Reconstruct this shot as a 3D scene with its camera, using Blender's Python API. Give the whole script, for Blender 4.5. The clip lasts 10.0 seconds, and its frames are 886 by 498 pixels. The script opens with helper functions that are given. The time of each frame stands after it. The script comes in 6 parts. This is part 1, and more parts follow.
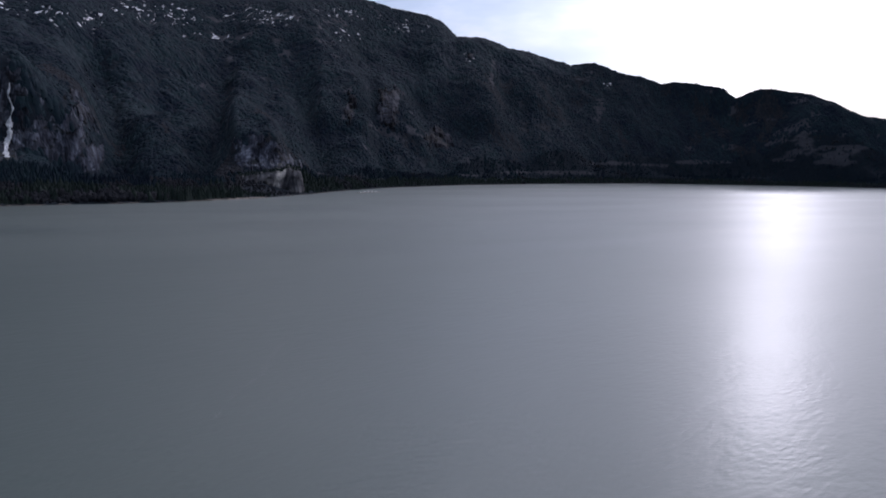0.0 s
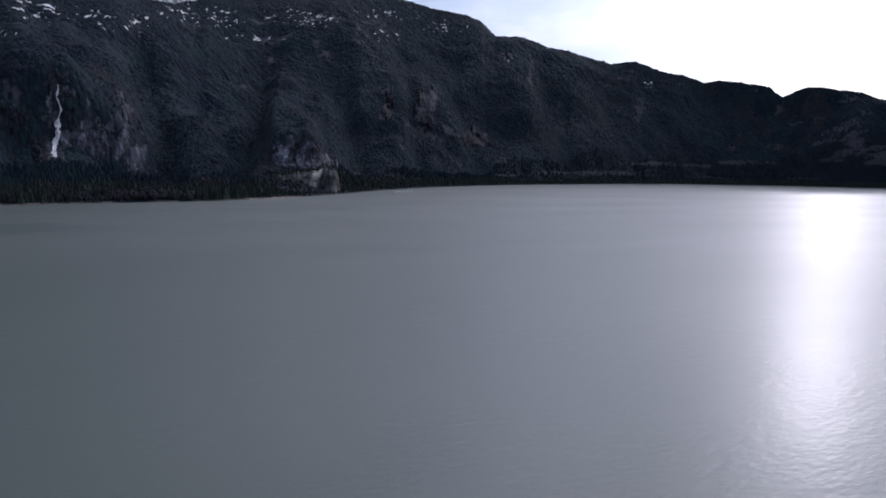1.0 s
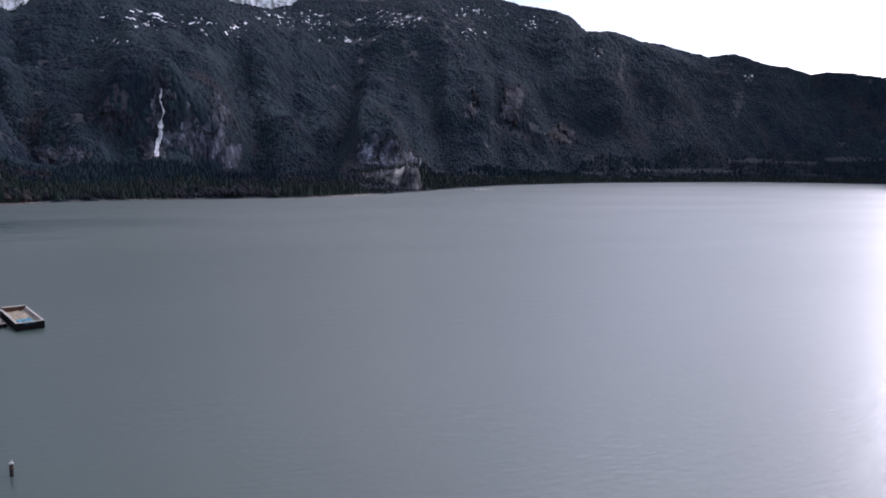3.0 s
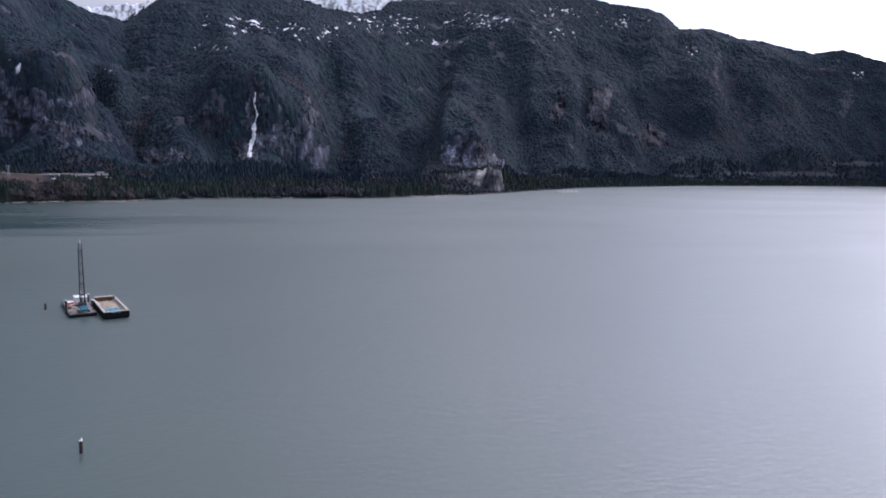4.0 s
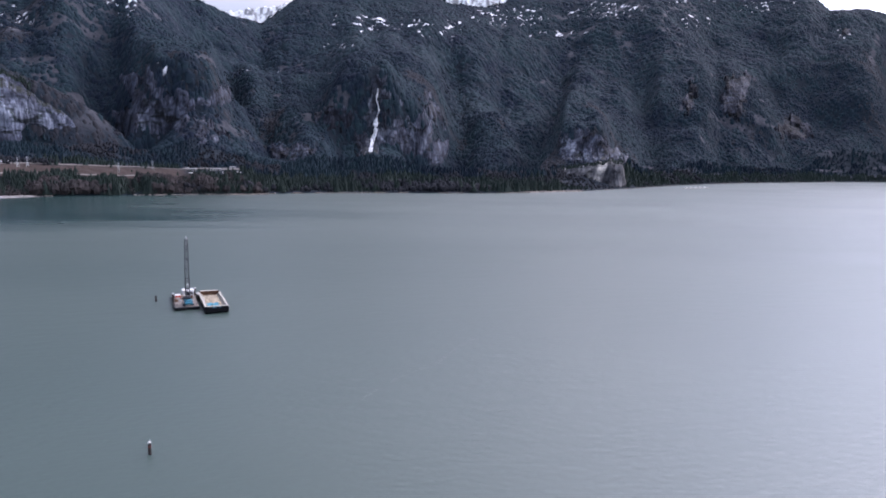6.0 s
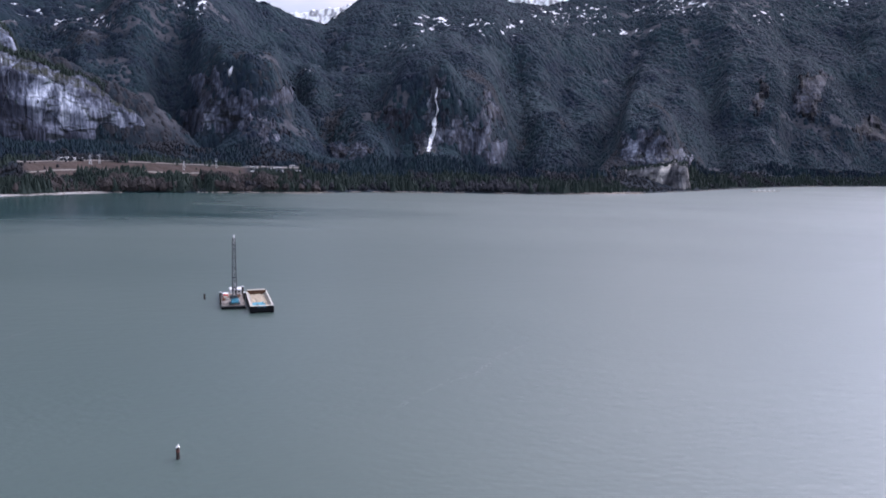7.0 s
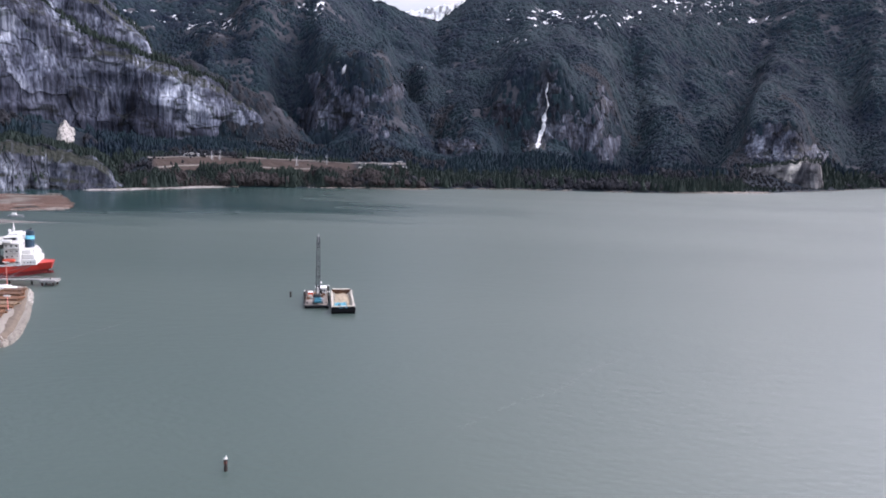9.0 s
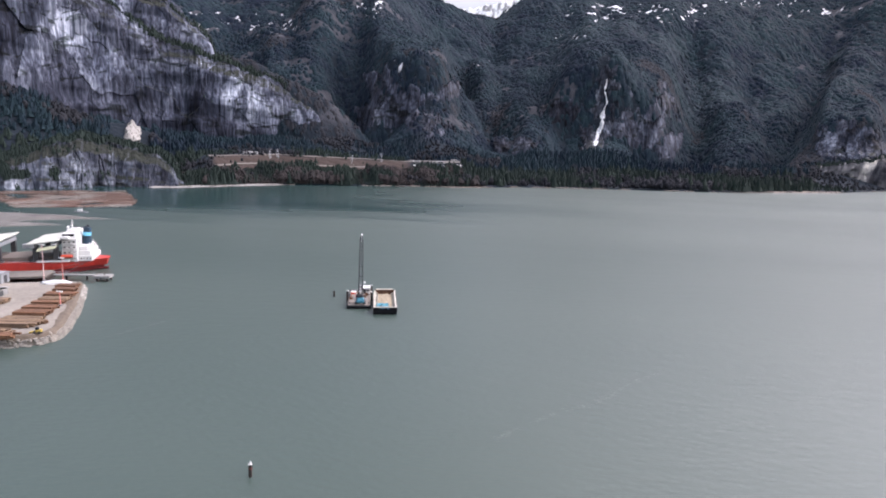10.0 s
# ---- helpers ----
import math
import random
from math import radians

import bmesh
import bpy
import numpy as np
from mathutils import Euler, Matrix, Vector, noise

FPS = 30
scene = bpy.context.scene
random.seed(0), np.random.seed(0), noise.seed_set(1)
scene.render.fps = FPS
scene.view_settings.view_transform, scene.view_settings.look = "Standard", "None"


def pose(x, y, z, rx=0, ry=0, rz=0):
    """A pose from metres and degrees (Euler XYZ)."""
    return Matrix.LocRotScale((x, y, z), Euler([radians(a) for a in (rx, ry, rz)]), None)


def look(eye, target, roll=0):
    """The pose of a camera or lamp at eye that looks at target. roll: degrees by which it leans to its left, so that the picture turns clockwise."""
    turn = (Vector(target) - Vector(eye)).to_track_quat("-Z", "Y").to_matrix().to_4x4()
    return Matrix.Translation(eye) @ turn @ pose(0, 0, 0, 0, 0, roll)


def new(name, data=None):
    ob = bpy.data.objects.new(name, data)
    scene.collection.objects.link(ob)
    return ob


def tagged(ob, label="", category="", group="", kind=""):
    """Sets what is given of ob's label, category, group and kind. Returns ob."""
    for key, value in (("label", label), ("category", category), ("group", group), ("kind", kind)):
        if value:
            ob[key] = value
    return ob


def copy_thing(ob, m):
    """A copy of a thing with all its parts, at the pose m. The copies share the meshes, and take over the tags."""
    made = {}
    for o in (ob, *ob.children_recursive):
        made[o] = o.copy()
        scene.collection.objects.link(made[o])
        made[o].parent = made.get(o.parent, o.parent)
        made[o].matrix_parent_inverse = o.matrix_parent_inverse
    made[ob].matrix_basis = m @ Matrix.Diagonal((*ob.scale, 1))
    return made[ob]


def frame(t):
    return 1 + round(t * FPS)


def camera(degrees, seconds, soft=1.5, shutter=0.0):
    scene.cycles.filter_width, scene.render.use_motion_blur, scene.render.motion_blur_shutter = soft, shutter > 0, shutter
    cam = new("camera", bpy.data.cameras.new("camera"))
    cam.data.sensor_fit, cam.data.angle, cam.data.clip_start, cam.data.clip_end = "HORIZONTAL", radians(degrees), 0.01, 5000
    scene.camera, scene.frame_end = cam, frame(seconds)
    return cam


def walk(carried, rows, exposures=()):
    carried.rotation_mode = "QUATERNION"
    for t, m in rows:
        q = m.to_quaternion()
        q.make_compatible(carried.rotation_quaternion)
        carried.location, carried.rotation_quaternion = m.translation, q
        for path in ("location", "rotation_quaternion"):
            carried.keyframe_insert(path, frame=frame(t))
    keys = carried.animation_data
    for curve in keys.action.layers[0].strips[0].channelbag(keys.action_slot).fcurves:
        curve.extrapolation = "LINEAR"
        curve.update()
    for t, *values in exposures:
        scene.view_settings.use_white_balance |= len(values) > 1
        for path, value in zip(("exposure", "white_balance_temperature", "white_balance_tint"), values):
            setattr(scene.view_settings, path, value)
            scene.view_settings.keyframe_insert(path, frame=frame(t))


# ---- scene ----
cam = camera(66.2, 10.0, soft=1.9)
PATH = [
    (0, (-7.439, 0.262, 66.845), (-6.359, 1.929, 66.608), 1.0),
    (0.5, (-2.631, -2.042, 66.831), (-1.574, -0.361, 66.594), 1.0),
    (1, (2.295, -4.425, 66.815), (3.278, -2.7, 66.576), 1.1),
    (1.5, (7.298, -7.049, 66.79), (8.228, -5.295, 66.55), 1.1),
    (2, (12.23, -10.022, 66.749), (13.122, -8.248, 66.509), 1.2),
    (2.5, (16.926, -13.235, 66.712), (17.766, -11.436, 66.47), 1.2),
    (3.8, (28.422, -20.818, 66.99), (28.979, -18.914, 66.737), 1.0),
    (4, (29.956, -20.891, 67.07), (30.468, -18.974, 66.82), 1.2),
    (4.5, (33.512, -18.84, 67.568), (33.921, -16.899, 67.314), 1.2),
    (5, (36.78, -15.918, 68.088), (37.109, -13.962, 67.828), 1.3),
    (6.3, (44.906, -7.888, 69.612), (45.019, -5.911, 69.335), 1.3),
    (6.5, (45.999, -6.443, 69.699), (46.078, -4.464, 69.423), 1.5),
    (7, (48.561, -2.432, 70.019), (48.554, -0.452, 69.739), 1.5),
    (7.5, (50.955, 1.636, 70.312), (50.865, 3.614, 70.026), 1.5),
    (8, (53.322, 5.622, 70.562), (53.149, 7.593, 70.271), 1.5),
    (8.5, (55.691, 9.609, 70.818), (55.441, 11.571, 70.523), 1.5),
    (9, (57.745, 13.448, 71.083), (57.417, 15.398, 70.783), 1.5),
    (9.5, (59.659, 17.301, 71.307), (59.25, 19.235, 71.002), 1.5),
    (10, (61.632, 21.201, 71.434), (61.142, 23.115, 71.124), 1.4),
]
walk(cam, [(t, look(e, a, r)) for t, e, a, r in PATH], exposures=[(0, -0.3, 5650, 23), (2.5, 0.3, 5720, 26), (5, 1.1, 5720, 27), (7.5, 1.28, 5720, 26), (10, 1.47, 6320, 24)])

# ---- world, sun, exposure ----
SUN_AZ, SUN_EL = 59.3, 16.0          # degrees clockwise from +y, and above the horizon
world = bpy.data.worlds.new("world")
scene.world = world
world.use_nodes = True
wn, wl = world.node_tree.nodes, world.node_tree.links
wn.clear()
w_out = wn.new("ShaderNodeOutputWorld")
w_bg = wn.new("ShaderNodeBackground")
w_sky = wn.new("ShaderNodeTexSky")
w_sky.sky_type = "NISHITA"
w_sky.sun_disc = False
w_sky.sun_elevation = radians(SUN_EL)
w_sky.sun_rotation = radians(SUN_AZ)
w_sky.dust_density = 0.2
w_co = wn.new("ShaderNodeTexCoord")
w_map = wn.new("ShaderNodeMapping")
w_map.inputs["Scale"].default_value = (1.0, 1.0, 3.2)
w_cloud = wn.new("ShaderNodeTexNoise")
w_cloud.inputs["Scale"].default_value = 2.1
w_cloud.inputs["Detail"].default_value = 7.0
w_cloud.inputs["Roughness"].default_value = 0.55
w_ramp = wn.new("ShaderNodeValToRGB")
w_ramp.color_ramp.elements[0].position = 0.36
w_ramp.color_ramp.elements[1].position = 0.62
w_ramp.color_ramp.elements[0].color = (0.4, 0.4, 0.4, 1)
w_white = wn.new("ShaderNodeMix")
w_white.data_type = "RGBA"
# the cloud sheet takes the brightness of the sky behind it, without its blue
w_bw = wn.new("ShaderNodeRGBToBW")
w_gain = wn.new("ShaderNodeMix")
w_gain.data_type = "RGBA"
w_gain.blend_type = "MULTIPLY"
w_gain.inputs[0].default_value = 1.0
w_gain.inputs[7].default_value = (1.56, 1.5, 1.45, 1)
wl.new(w_co.outputs["Generated"], w_map.inputs["Vector"])
wl.new(w_map.outputs[0], w_cloud.inputs["Vector"])
wl.new(w_cloud.outputs["Fac"], w_ramp.inputs["Fac"])
wl.new(w_sky.outputs[0], w_bw.inputs[0])
# thick and thin parts of the sheet
w_thick = wn.new("ShaderNodeTexNoise")
w_thick.inputs["Scale"].default_value, w_thick.inputs["Detail"].default_value = 4.2, 6.0
w_thin = wn.new("ShaderNodeMapRange")
w_thin.inputs["From Min"].default_value, w_thin.inputs["From Max"].default_value = 0.3, 0.7
w_thin.inputs["To Min"].default_value, w_thin.inputs["To Max"].default_value = 0.55, 1.3
w_mul = wn.new("ShaderNodeMath")
w_mul.operation = "MULTIPLY"
# most of the sheet is evenly lit from above; part of it glows with the sky behind
w_even = wn.new("ShaderNodeMath")
w_even.operation = "MULTIPLY_ADD"
w_even.inputs[1].default_value, w_even.inputs[2].default_value = 0.15, 2.2
wl.new(w_map.outputs[0], w_thick.inputs["Vector"])
wl.new(w_thick.outputs["Fac"], w_thin.inputs["Value"])
# a wide bright cloud glow, added 20 degrees above the sun to brighten the water
w_dot = wn.new("ShaderNodeVectorMath")
w_dot.operation = "DOT_PRODUCT"
w_dot.inputs[1].default_value = (math.sin(radians(SUN_AZ)) * math.cos(radians(SUN_EL + 20)), math.cos(radians(SUN_AZ)) * math.cos(radians(SUN_EL + 20)), math.sin(radians(SUN_EL + 20)))
w_pos = wn.new("ShaderNodeMath")
w_pos.operation = "MAXIMUM"
w_pos.inputs[1].default_value = 0.0
w_pow = wn.new("ShaderNodeMath")
w_pow.operation = "POWER"
w_pow.inputs[1].default_value = 6.0
w_glow = wn.new("ShaderNodeMath")
w_glow.operation = "MULTIPLY_ADD"
w_glow.inputs[1].default_value = 25.5
wl.new(w_co.outputs["Generated"], w_dot.inputs[0])
wl.new(w_dot.outputs["Value"], w_pos.inputs[0])
wl.new(w_pos.outputs[0], w_pow.inputs[0])
wl.new(w_pow.outputs[0], w_glow.inputs[0])
wl.new(w_bw.outputs[0], w_even.inputs[0])
wl.new(w_even.outputs[0], w_glow.inputs[2])
wl.new(w_glow.outputs[0], w_mul.inputs[0])
wl.new(w_thin.outputs[0], w_mul.inputs[1])
# an overcast sky is darkest low down
w_sep = wn.new("ShaderNodeSeparateXYZ")
w_low = wn.new("ShaderNodeMapRange")
w_low.inputs["From Min"].default_value, w_low.inputs["From Max"].default_value = 0.0, 0.55
w_low.inputs["To Min"].default_value, w_low.inputs["To Max"].default_value = 0.2, 1.2
w_deep = wn.new("ShaderNodeMath")
w_deep.operation = "MULTIPLY"
wl.new(w_co.outputs["Generated"], w_sep.inputs[0])
wl.new(w_sep.outputs["Z"], w_low.inputs["Value"])
wl.new(w_mul.outputs[0], w_deep.inputs[0])
wl.new(w_low.outputs[0], w_deep.inputs[1])
wl.new(w_deep.outputs[0], w_gain.inputs[6])
# the sheet thins out to blue sky away from the sun
w_open = wn.new("ShaderNodeMapRange")
w_open.inputs["From Min"].default_value, w_open.inputs["From Max"].default_value = -0.9, 0.6
w_open.inputs["To Min"].default_value, w_open.inputs["To Max"].default_value = 0.18, 1.0
w_cover = wn.new("ShaderNodeMath")
w_cover.operation = "MULTIPLY"
wl.new(w_dot.outputs["Value"], w_open.inputs["Value"])
wl.new(w_ramp.outputs["Color"], w_cover.inputs[0])
wl.new(w_open.outputs[0], w_cover.inputs[1])
wl.new(w_cover.outputs[0], w_white.inputs[0])
wl.new(w_sky.outputs[0], w_white.inputs[6])
wl.new(w_gain.outputs[2], w_white.inputs[7])
wl.new(w_white.outputs[2], w_bg.inputs["Color"])
w_bg.inputs["Strength"].default_value = 0.135
wl.new(w_bg.outputs[0], w_out.inputs["Surface"])

sun = new("sun", bpy.data.lights.new("sun", "SUN"))
sun.data.energy = 0.2
sun.data.angle = radians(5)
sun.data.color = (1.0, 0.95, 0.88)
a, b = radians(SUN_AZ), radians(SUN_EL)
sun.matrix_world = look((0, 0, 0), (-math.sin(a) * math.cos(b), -math.cos(a) * math.cos(b), -math.sin(b)))


# ---- materials ----
def material(name, color, rough=0.8, metal=0.0, vary=0.25, scale=1.0, fine=8.0, bump=0.0, stretch=(1, 1, 1), tint=None, per="island", specular=0.5, bump_dist=0.1, spread=0.6, even=0.45):
    """Colour mottled at two scales, roughness broken up, relief; per: what a random shade goes by; even: how gently the two colours blend."""
    m = bpy.data.materials.new(name)
    m.use_nodes = True
    n, l = m.node_tree.nodes, m.node_tree.links
    p = n["Principled BSDF"]
    co = n.new("ShaderNodeNewGeometry")
    mp = n.new("ShaderNodeMapping")
    mp.inputs["Scale"].default_value = stretch
    l.new(co.outputs["Position"], mp.inputs["Vector"])
    big, small = n.new("ShaderNodeTexNoise"), n.new("ShaderNodeTexNoise")
    big.inputs["Scale"].default_value, small.inputs["Scale"].default_value = scale, scale * fine
    big.inputs["Detail"].default_value, small.inputs["Detail"].default_value = 4, 5
    for t in (big, small):
        l.new(mp.outputs[0], t.inputs["Vector"])
    add = n.new("ShaderNodeMath")
    add.operation = "ADD"
    l.new(big.outputs["Fac"], add.inputs[0])
    l.new(small.outputs["Fac"], add.inputs[1])
    last = add
    if per:
        rnd = n.new("ShaderNodeObjectInfo" if per == "object" else "ShaderNodeNewGeometry")
        more = n.new("ShaderNodeMath")
        more.operation = "MULTIPLY_ADD"
        l.new(rnd.outputs["Random" if per == "object" else "Random Per Island"], more.inputs[0])
        more.inputs[1].default_value = spread
        half = n.new("ShaderNodeMath")
        half.operation = "SUBTRACT"
        half.inputs[1].default_value = spread / 2
        l.new(add.outputs[0], half.inputs[0])
        l.new(half.outputs[0], more.inputs[2])
        last = more
    rng = n.new("ShaderNodeMapRange")
    rng.inputs["From Min"].default_value, rng.inputs["From Max"].default_value = 1 - even, 1 + even
    l.new(last.outputs[0], rng.inputs["Value"])
    mix = n.new("ShaderNodeMix")
    mix.data_type = "RGBA"
    other = tint or tuple(c * (1 + vary) for c in color)
    mix.inputs[6].default_value = (*[c * (1 - vary) for c in color], 1)
    mix.inputs[7].default_value = (*other, 1)
    l.new(rng.outputs[0], mix.inputs[0])
    l.new(mix.outputs[2], p.inputs["Base Color"])
    p.inputs["Metallic"].default_value = metal
    p.inputs["Specular IOR Level"].default_value = specular
    rr = n.new("ShaderNodeMapRange")
    rr.inputs["To Min"].default_value, rr.inputs["To Max"].default_value = max(0.03, rough - 0.1), min(1, rough + 0.1)
    l.new(small.outputs["Fac"], rr.inputs["Value"])
    l.new(rr.outputs[0], p.inputs["Roughness"])
    if bump:
        bp = n.new("ShaderNodeBump")
        bp.inputs["Strength"].default_value = bump
        bp.inputs["Distance"].default_value = bump_dist
        l.new(add.outputs[0], bp.inputs["Height"])
        l.new(bp.outputs[0], p.inputs["Normal"])
    return m


def water_material():
    m = bpy.data.materials.new("water")
    m.use_nodes = True
    n, l = m.node_tree.nodes, m.node_tree.links
    p = n["Principled BSDF"]
    p.inputs["IOR"].default_value = 1.333
    p.inputs["Specular IOR Level"].default_value = 0.56
    geo = n.new("ShaderNodeNewGeometry")
    # gusts: wide soft patches in which the ripples are rougher
    gm = n.new("ShaderNodeMapping")
    gm.inputs["Scale"].default_value = (0.0016, 0.0045, 1)
    gm.inputs["Rotation"].default_value = (0, 0, radians(18))
    l.new(geo.outputs["Position"], gm.inputs["Vector"])
    gust = n.new("ShaderNodeTexNoise")
    gust.inputs["Scale"].default_value, gust.inputs["Detail"].default_value = 1.0, 3
    l.new(gm.outputs[0], gust.inputs["Vector"])
    rr = n.new("ShaderNodeMapRange")
    rr.inputs["From Min"].default_value, rr.inputs["From Max"].default_value = 0.3, 0.7
    rr.inputs["To Min"].default_value, rr.inputs["To Max"].default_value = 0.36, 0.43
    l.new(gust.outputs["Fac"], rr.inputs["Value"])
    # the calm green lee under the far shore, with ragged tongues: smoother, and darkened in colour for the shore's
    # reflection
    def along(axis, lo, hi):
        dot = n.new("ShaderNodeVectorMath")
        dot.operation = "DOT_PRODUCT"
        dot.inputs[1].default_value = axis
        l.new(geo.outputs["Position"], dot.inputs[0])
        wave = n.new("ShaderNodeMath")
        wave.operation = "MULTIPLY_ADD"
        l.new(tongue.outputs["Fac"], wave.inputs[0])
        wave.inputs[1].default_value = 420
        l.new(dot.outputs["Value"], wave.inputs[2])
        ramp = n.new("ShaderNodeMapRange")
        ramp.interpolation_type = "SMOOTHSTEP"
        ramp.inputs["From Min"].default_value, ramp.inputs["From Max"].default_value = lo + 210, hi + 210
        l.new(wave.outputs[0], ramp.inputs["Value"])
        return ramp.outputs[0]

    tm = n.new("ShaderNodeMapping")
    tm.inputs["Rotation"].default_value = (0, 0, radians(-24))
    tm.inputs["Scale"].default_value = (0.0022, 0.011, 1)
    l.new(geo.outputs["Position"], tm.inputs["Vector"])
    tongue = n.new("ShaderNodeTexNoise")
    tongue.inputs["Scale"].default_value, tongue.inputs["Detail"].default_value = 1.0, 2
    l.new(tm.outputs[0], tongue.inputs["Vector"])
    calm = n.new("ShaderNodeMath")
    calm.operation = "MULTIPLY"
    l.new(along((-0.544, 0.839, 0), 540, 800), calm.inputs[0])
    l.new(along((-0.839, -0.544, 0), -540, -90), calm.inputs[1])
    still = n.new("ShaderNodeMix")
    l.new(calm.outputs[0], still.inputs[0])
    l.new(rr.outputs[0], still.inputs[2])
    still.inputs[3].default_value = 0.17
    l.new(still.outputs[0], p.inputs["Roughness"])
    col = n.new("ShaderNodeMix")
    col.data_type = "RGBA"
    col.inputs[6].default_value = (0.025, 0.046, 0.039, 1)
    col.inputs[7].default_value = (0.059, 0.081, 0.070, 1)
    l.new(gust.outputs["Fac"], col.inputs[0])
    # this darker colour stands in for the dark hillside mirrored in calm water
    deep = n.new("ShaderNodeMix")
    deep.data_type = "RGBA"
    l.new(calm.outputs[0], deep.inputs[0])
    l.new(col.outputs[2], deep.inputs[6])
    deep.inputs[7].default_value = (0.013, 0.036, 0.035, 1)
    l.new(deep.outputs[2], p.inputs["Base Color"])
    # wind ripples and a longer chop
    wm = n.new("ShaderNodeMapping")
    wm.inputs["Rotation"].default_value = (0, 0, radians(-35))
    wm.inputs["Scale"].default_value = (0.45, 1, 1)
    l.new(geo.outputs["Position"], wm.inputs["Vector"])
    r1, r2 = n.new("ShaderNodeTexNoise"), n.new("ShaderNodeTexNoise")
    r1.inputs["Scale"].default_value, r1.inputs["Detail"].default_value = 0.58, 3
    r2.inputs["Scale"].default_value, r2.inputs["Detail"].default_value = 0.16, 2
    for r in (r1, r2):
        l.new(wm.outputs[0], r.inputs["Vector"])
    b2, b1 = n.new("ShaderNodeBump"), n.new("ShaderNodeBump")
    b2.inputs["Strength"].default_value, b2.inputs["Distance"].default_value = 0.17, 0.8
    b1.inputs["Strength"].default_value, b1.inputs["Distance"].default_value = 0.5, 0.34
    # cat's paws: patches where the ripples stand up
    paw = n.new("ShaderNodeTexNoise")
    paw.inputs["Scale"].default_value, paw.inputs["Detail"].default_value = 0.016, 4
    l.new(geo.outputs["Position"], paw.inputs["Vector"])
    ruffled = n.new("ShaderNodeMapRange")
    ruffled.inputs["From Min"].default_value, ruffled.inputs["From Max"].default_value = 0.30, 0.72
    ruffled.inputs["To Min"].default_value, ruffled.inputs["To Max"].default_value = 0.20, 0.46
    l.new(paw.outputs["Fac"], ruffled.inputs["Value"])
    l.new(ruffled.outputs[0], b1.inputs["Strength"])
    l.new(r2.outputs["Fac"], b2.inputs["Height"])
    l.new(r1.outputs["Fac"], b1.inputs["Height"])
    l.new(b2.outputs[0], b1.inputs["Normal"])
    l.new(b1.outputs[0], p.inputs["Normal"])
    # the smooth skin between the ripples
    p.inputs["Coat Weight"].default_value = 0.10
    p.inputs["Coat IOR"].default_value = 1.333
    p.inputs["Coat Roughness"].default_value = 0.2
    l.new(b1.outputs[0], p.inputs["Coat Normal"])
    return m


def hillside_material():
    """Forest floor, bare granite, dry brush and snow, by the zones that the hillside carries."""
    m = bpy.data.materials.new("hillside")
    m.use_nodes = True
    n, l = m.node_tree.nodes, m.node_tree.links
    p = n["Principled BSDF"]
    p.inputs["Roughness"].default_value = 0.9
    p.inputs["Specular IOR Level"].default_value = 0.08
    geo = n.new("ShaderNodeNewGeometry")

    def noise_at(scale, detail=5, stretch=(1, 1, 1)):
        mp = n.new("ShaderNodeMapping")
        mp.inputs["Scale"].default_value = stretch
        l.new(geo.outputs["Position"], mp.inputs["Vector"])
        t = n.new("ShaderNodeTexNoise")
        t.inputs["Scale"].default_value, t.inputs["Detail"].default_value = scale, detail
        l.new(mp.outputs[0], t.inputs["Vector"])
        return t

    def mixed(fac, c1, c2):
        x = n.new("ShaderNodeMix")
        x.data_type = "RGBA"
        l.new(fac, x.inputs[0])
        for k, c in ((6, c1), (7, c2)):
            if isinstance(c, tuple):
                x.inputs[k].default_value = (*c, 1)
            else:
                l.new(c, x.inputs[k])
        return x.outputs[2]

    def zone(name):
        at = n.new("ShaderNodeAttribute")
        at.attribute_name = name
        return at.outputs["Fac"]

    # floor and rock lean blue, a haze tint mixed into their colours
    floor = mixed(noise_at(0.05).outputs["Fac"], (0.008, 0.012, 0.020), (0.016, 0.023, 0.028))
    rock = mixed(noise_at(0.10, 6, (1, 1, 0.25)).outputs["Fac"], (0.026, 0.029, 0.036), (0.070, 0.072, 0.082))
    field = mixed(noise_at(0.03).outputs["Fac"], (0.029, 0.023, 0.021), (0.068, 0.052, 0.045))
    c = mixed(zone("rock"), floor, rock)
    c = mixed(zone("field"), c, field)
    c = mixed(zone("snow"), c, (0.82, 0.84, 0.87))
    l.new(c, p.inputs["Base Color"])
    bp = n.new("ShaderNodeBump")
    bp.inputs["Strength"].default_value, bp.inputs["Distance"].default_value = 0.8, 6.0
    l.new(noise_at(0.06, 8).outputs["Fac"], bp.inputs["Height"])
    l.new(bp.outputs[0], p.inputs["Normal"])
    return m


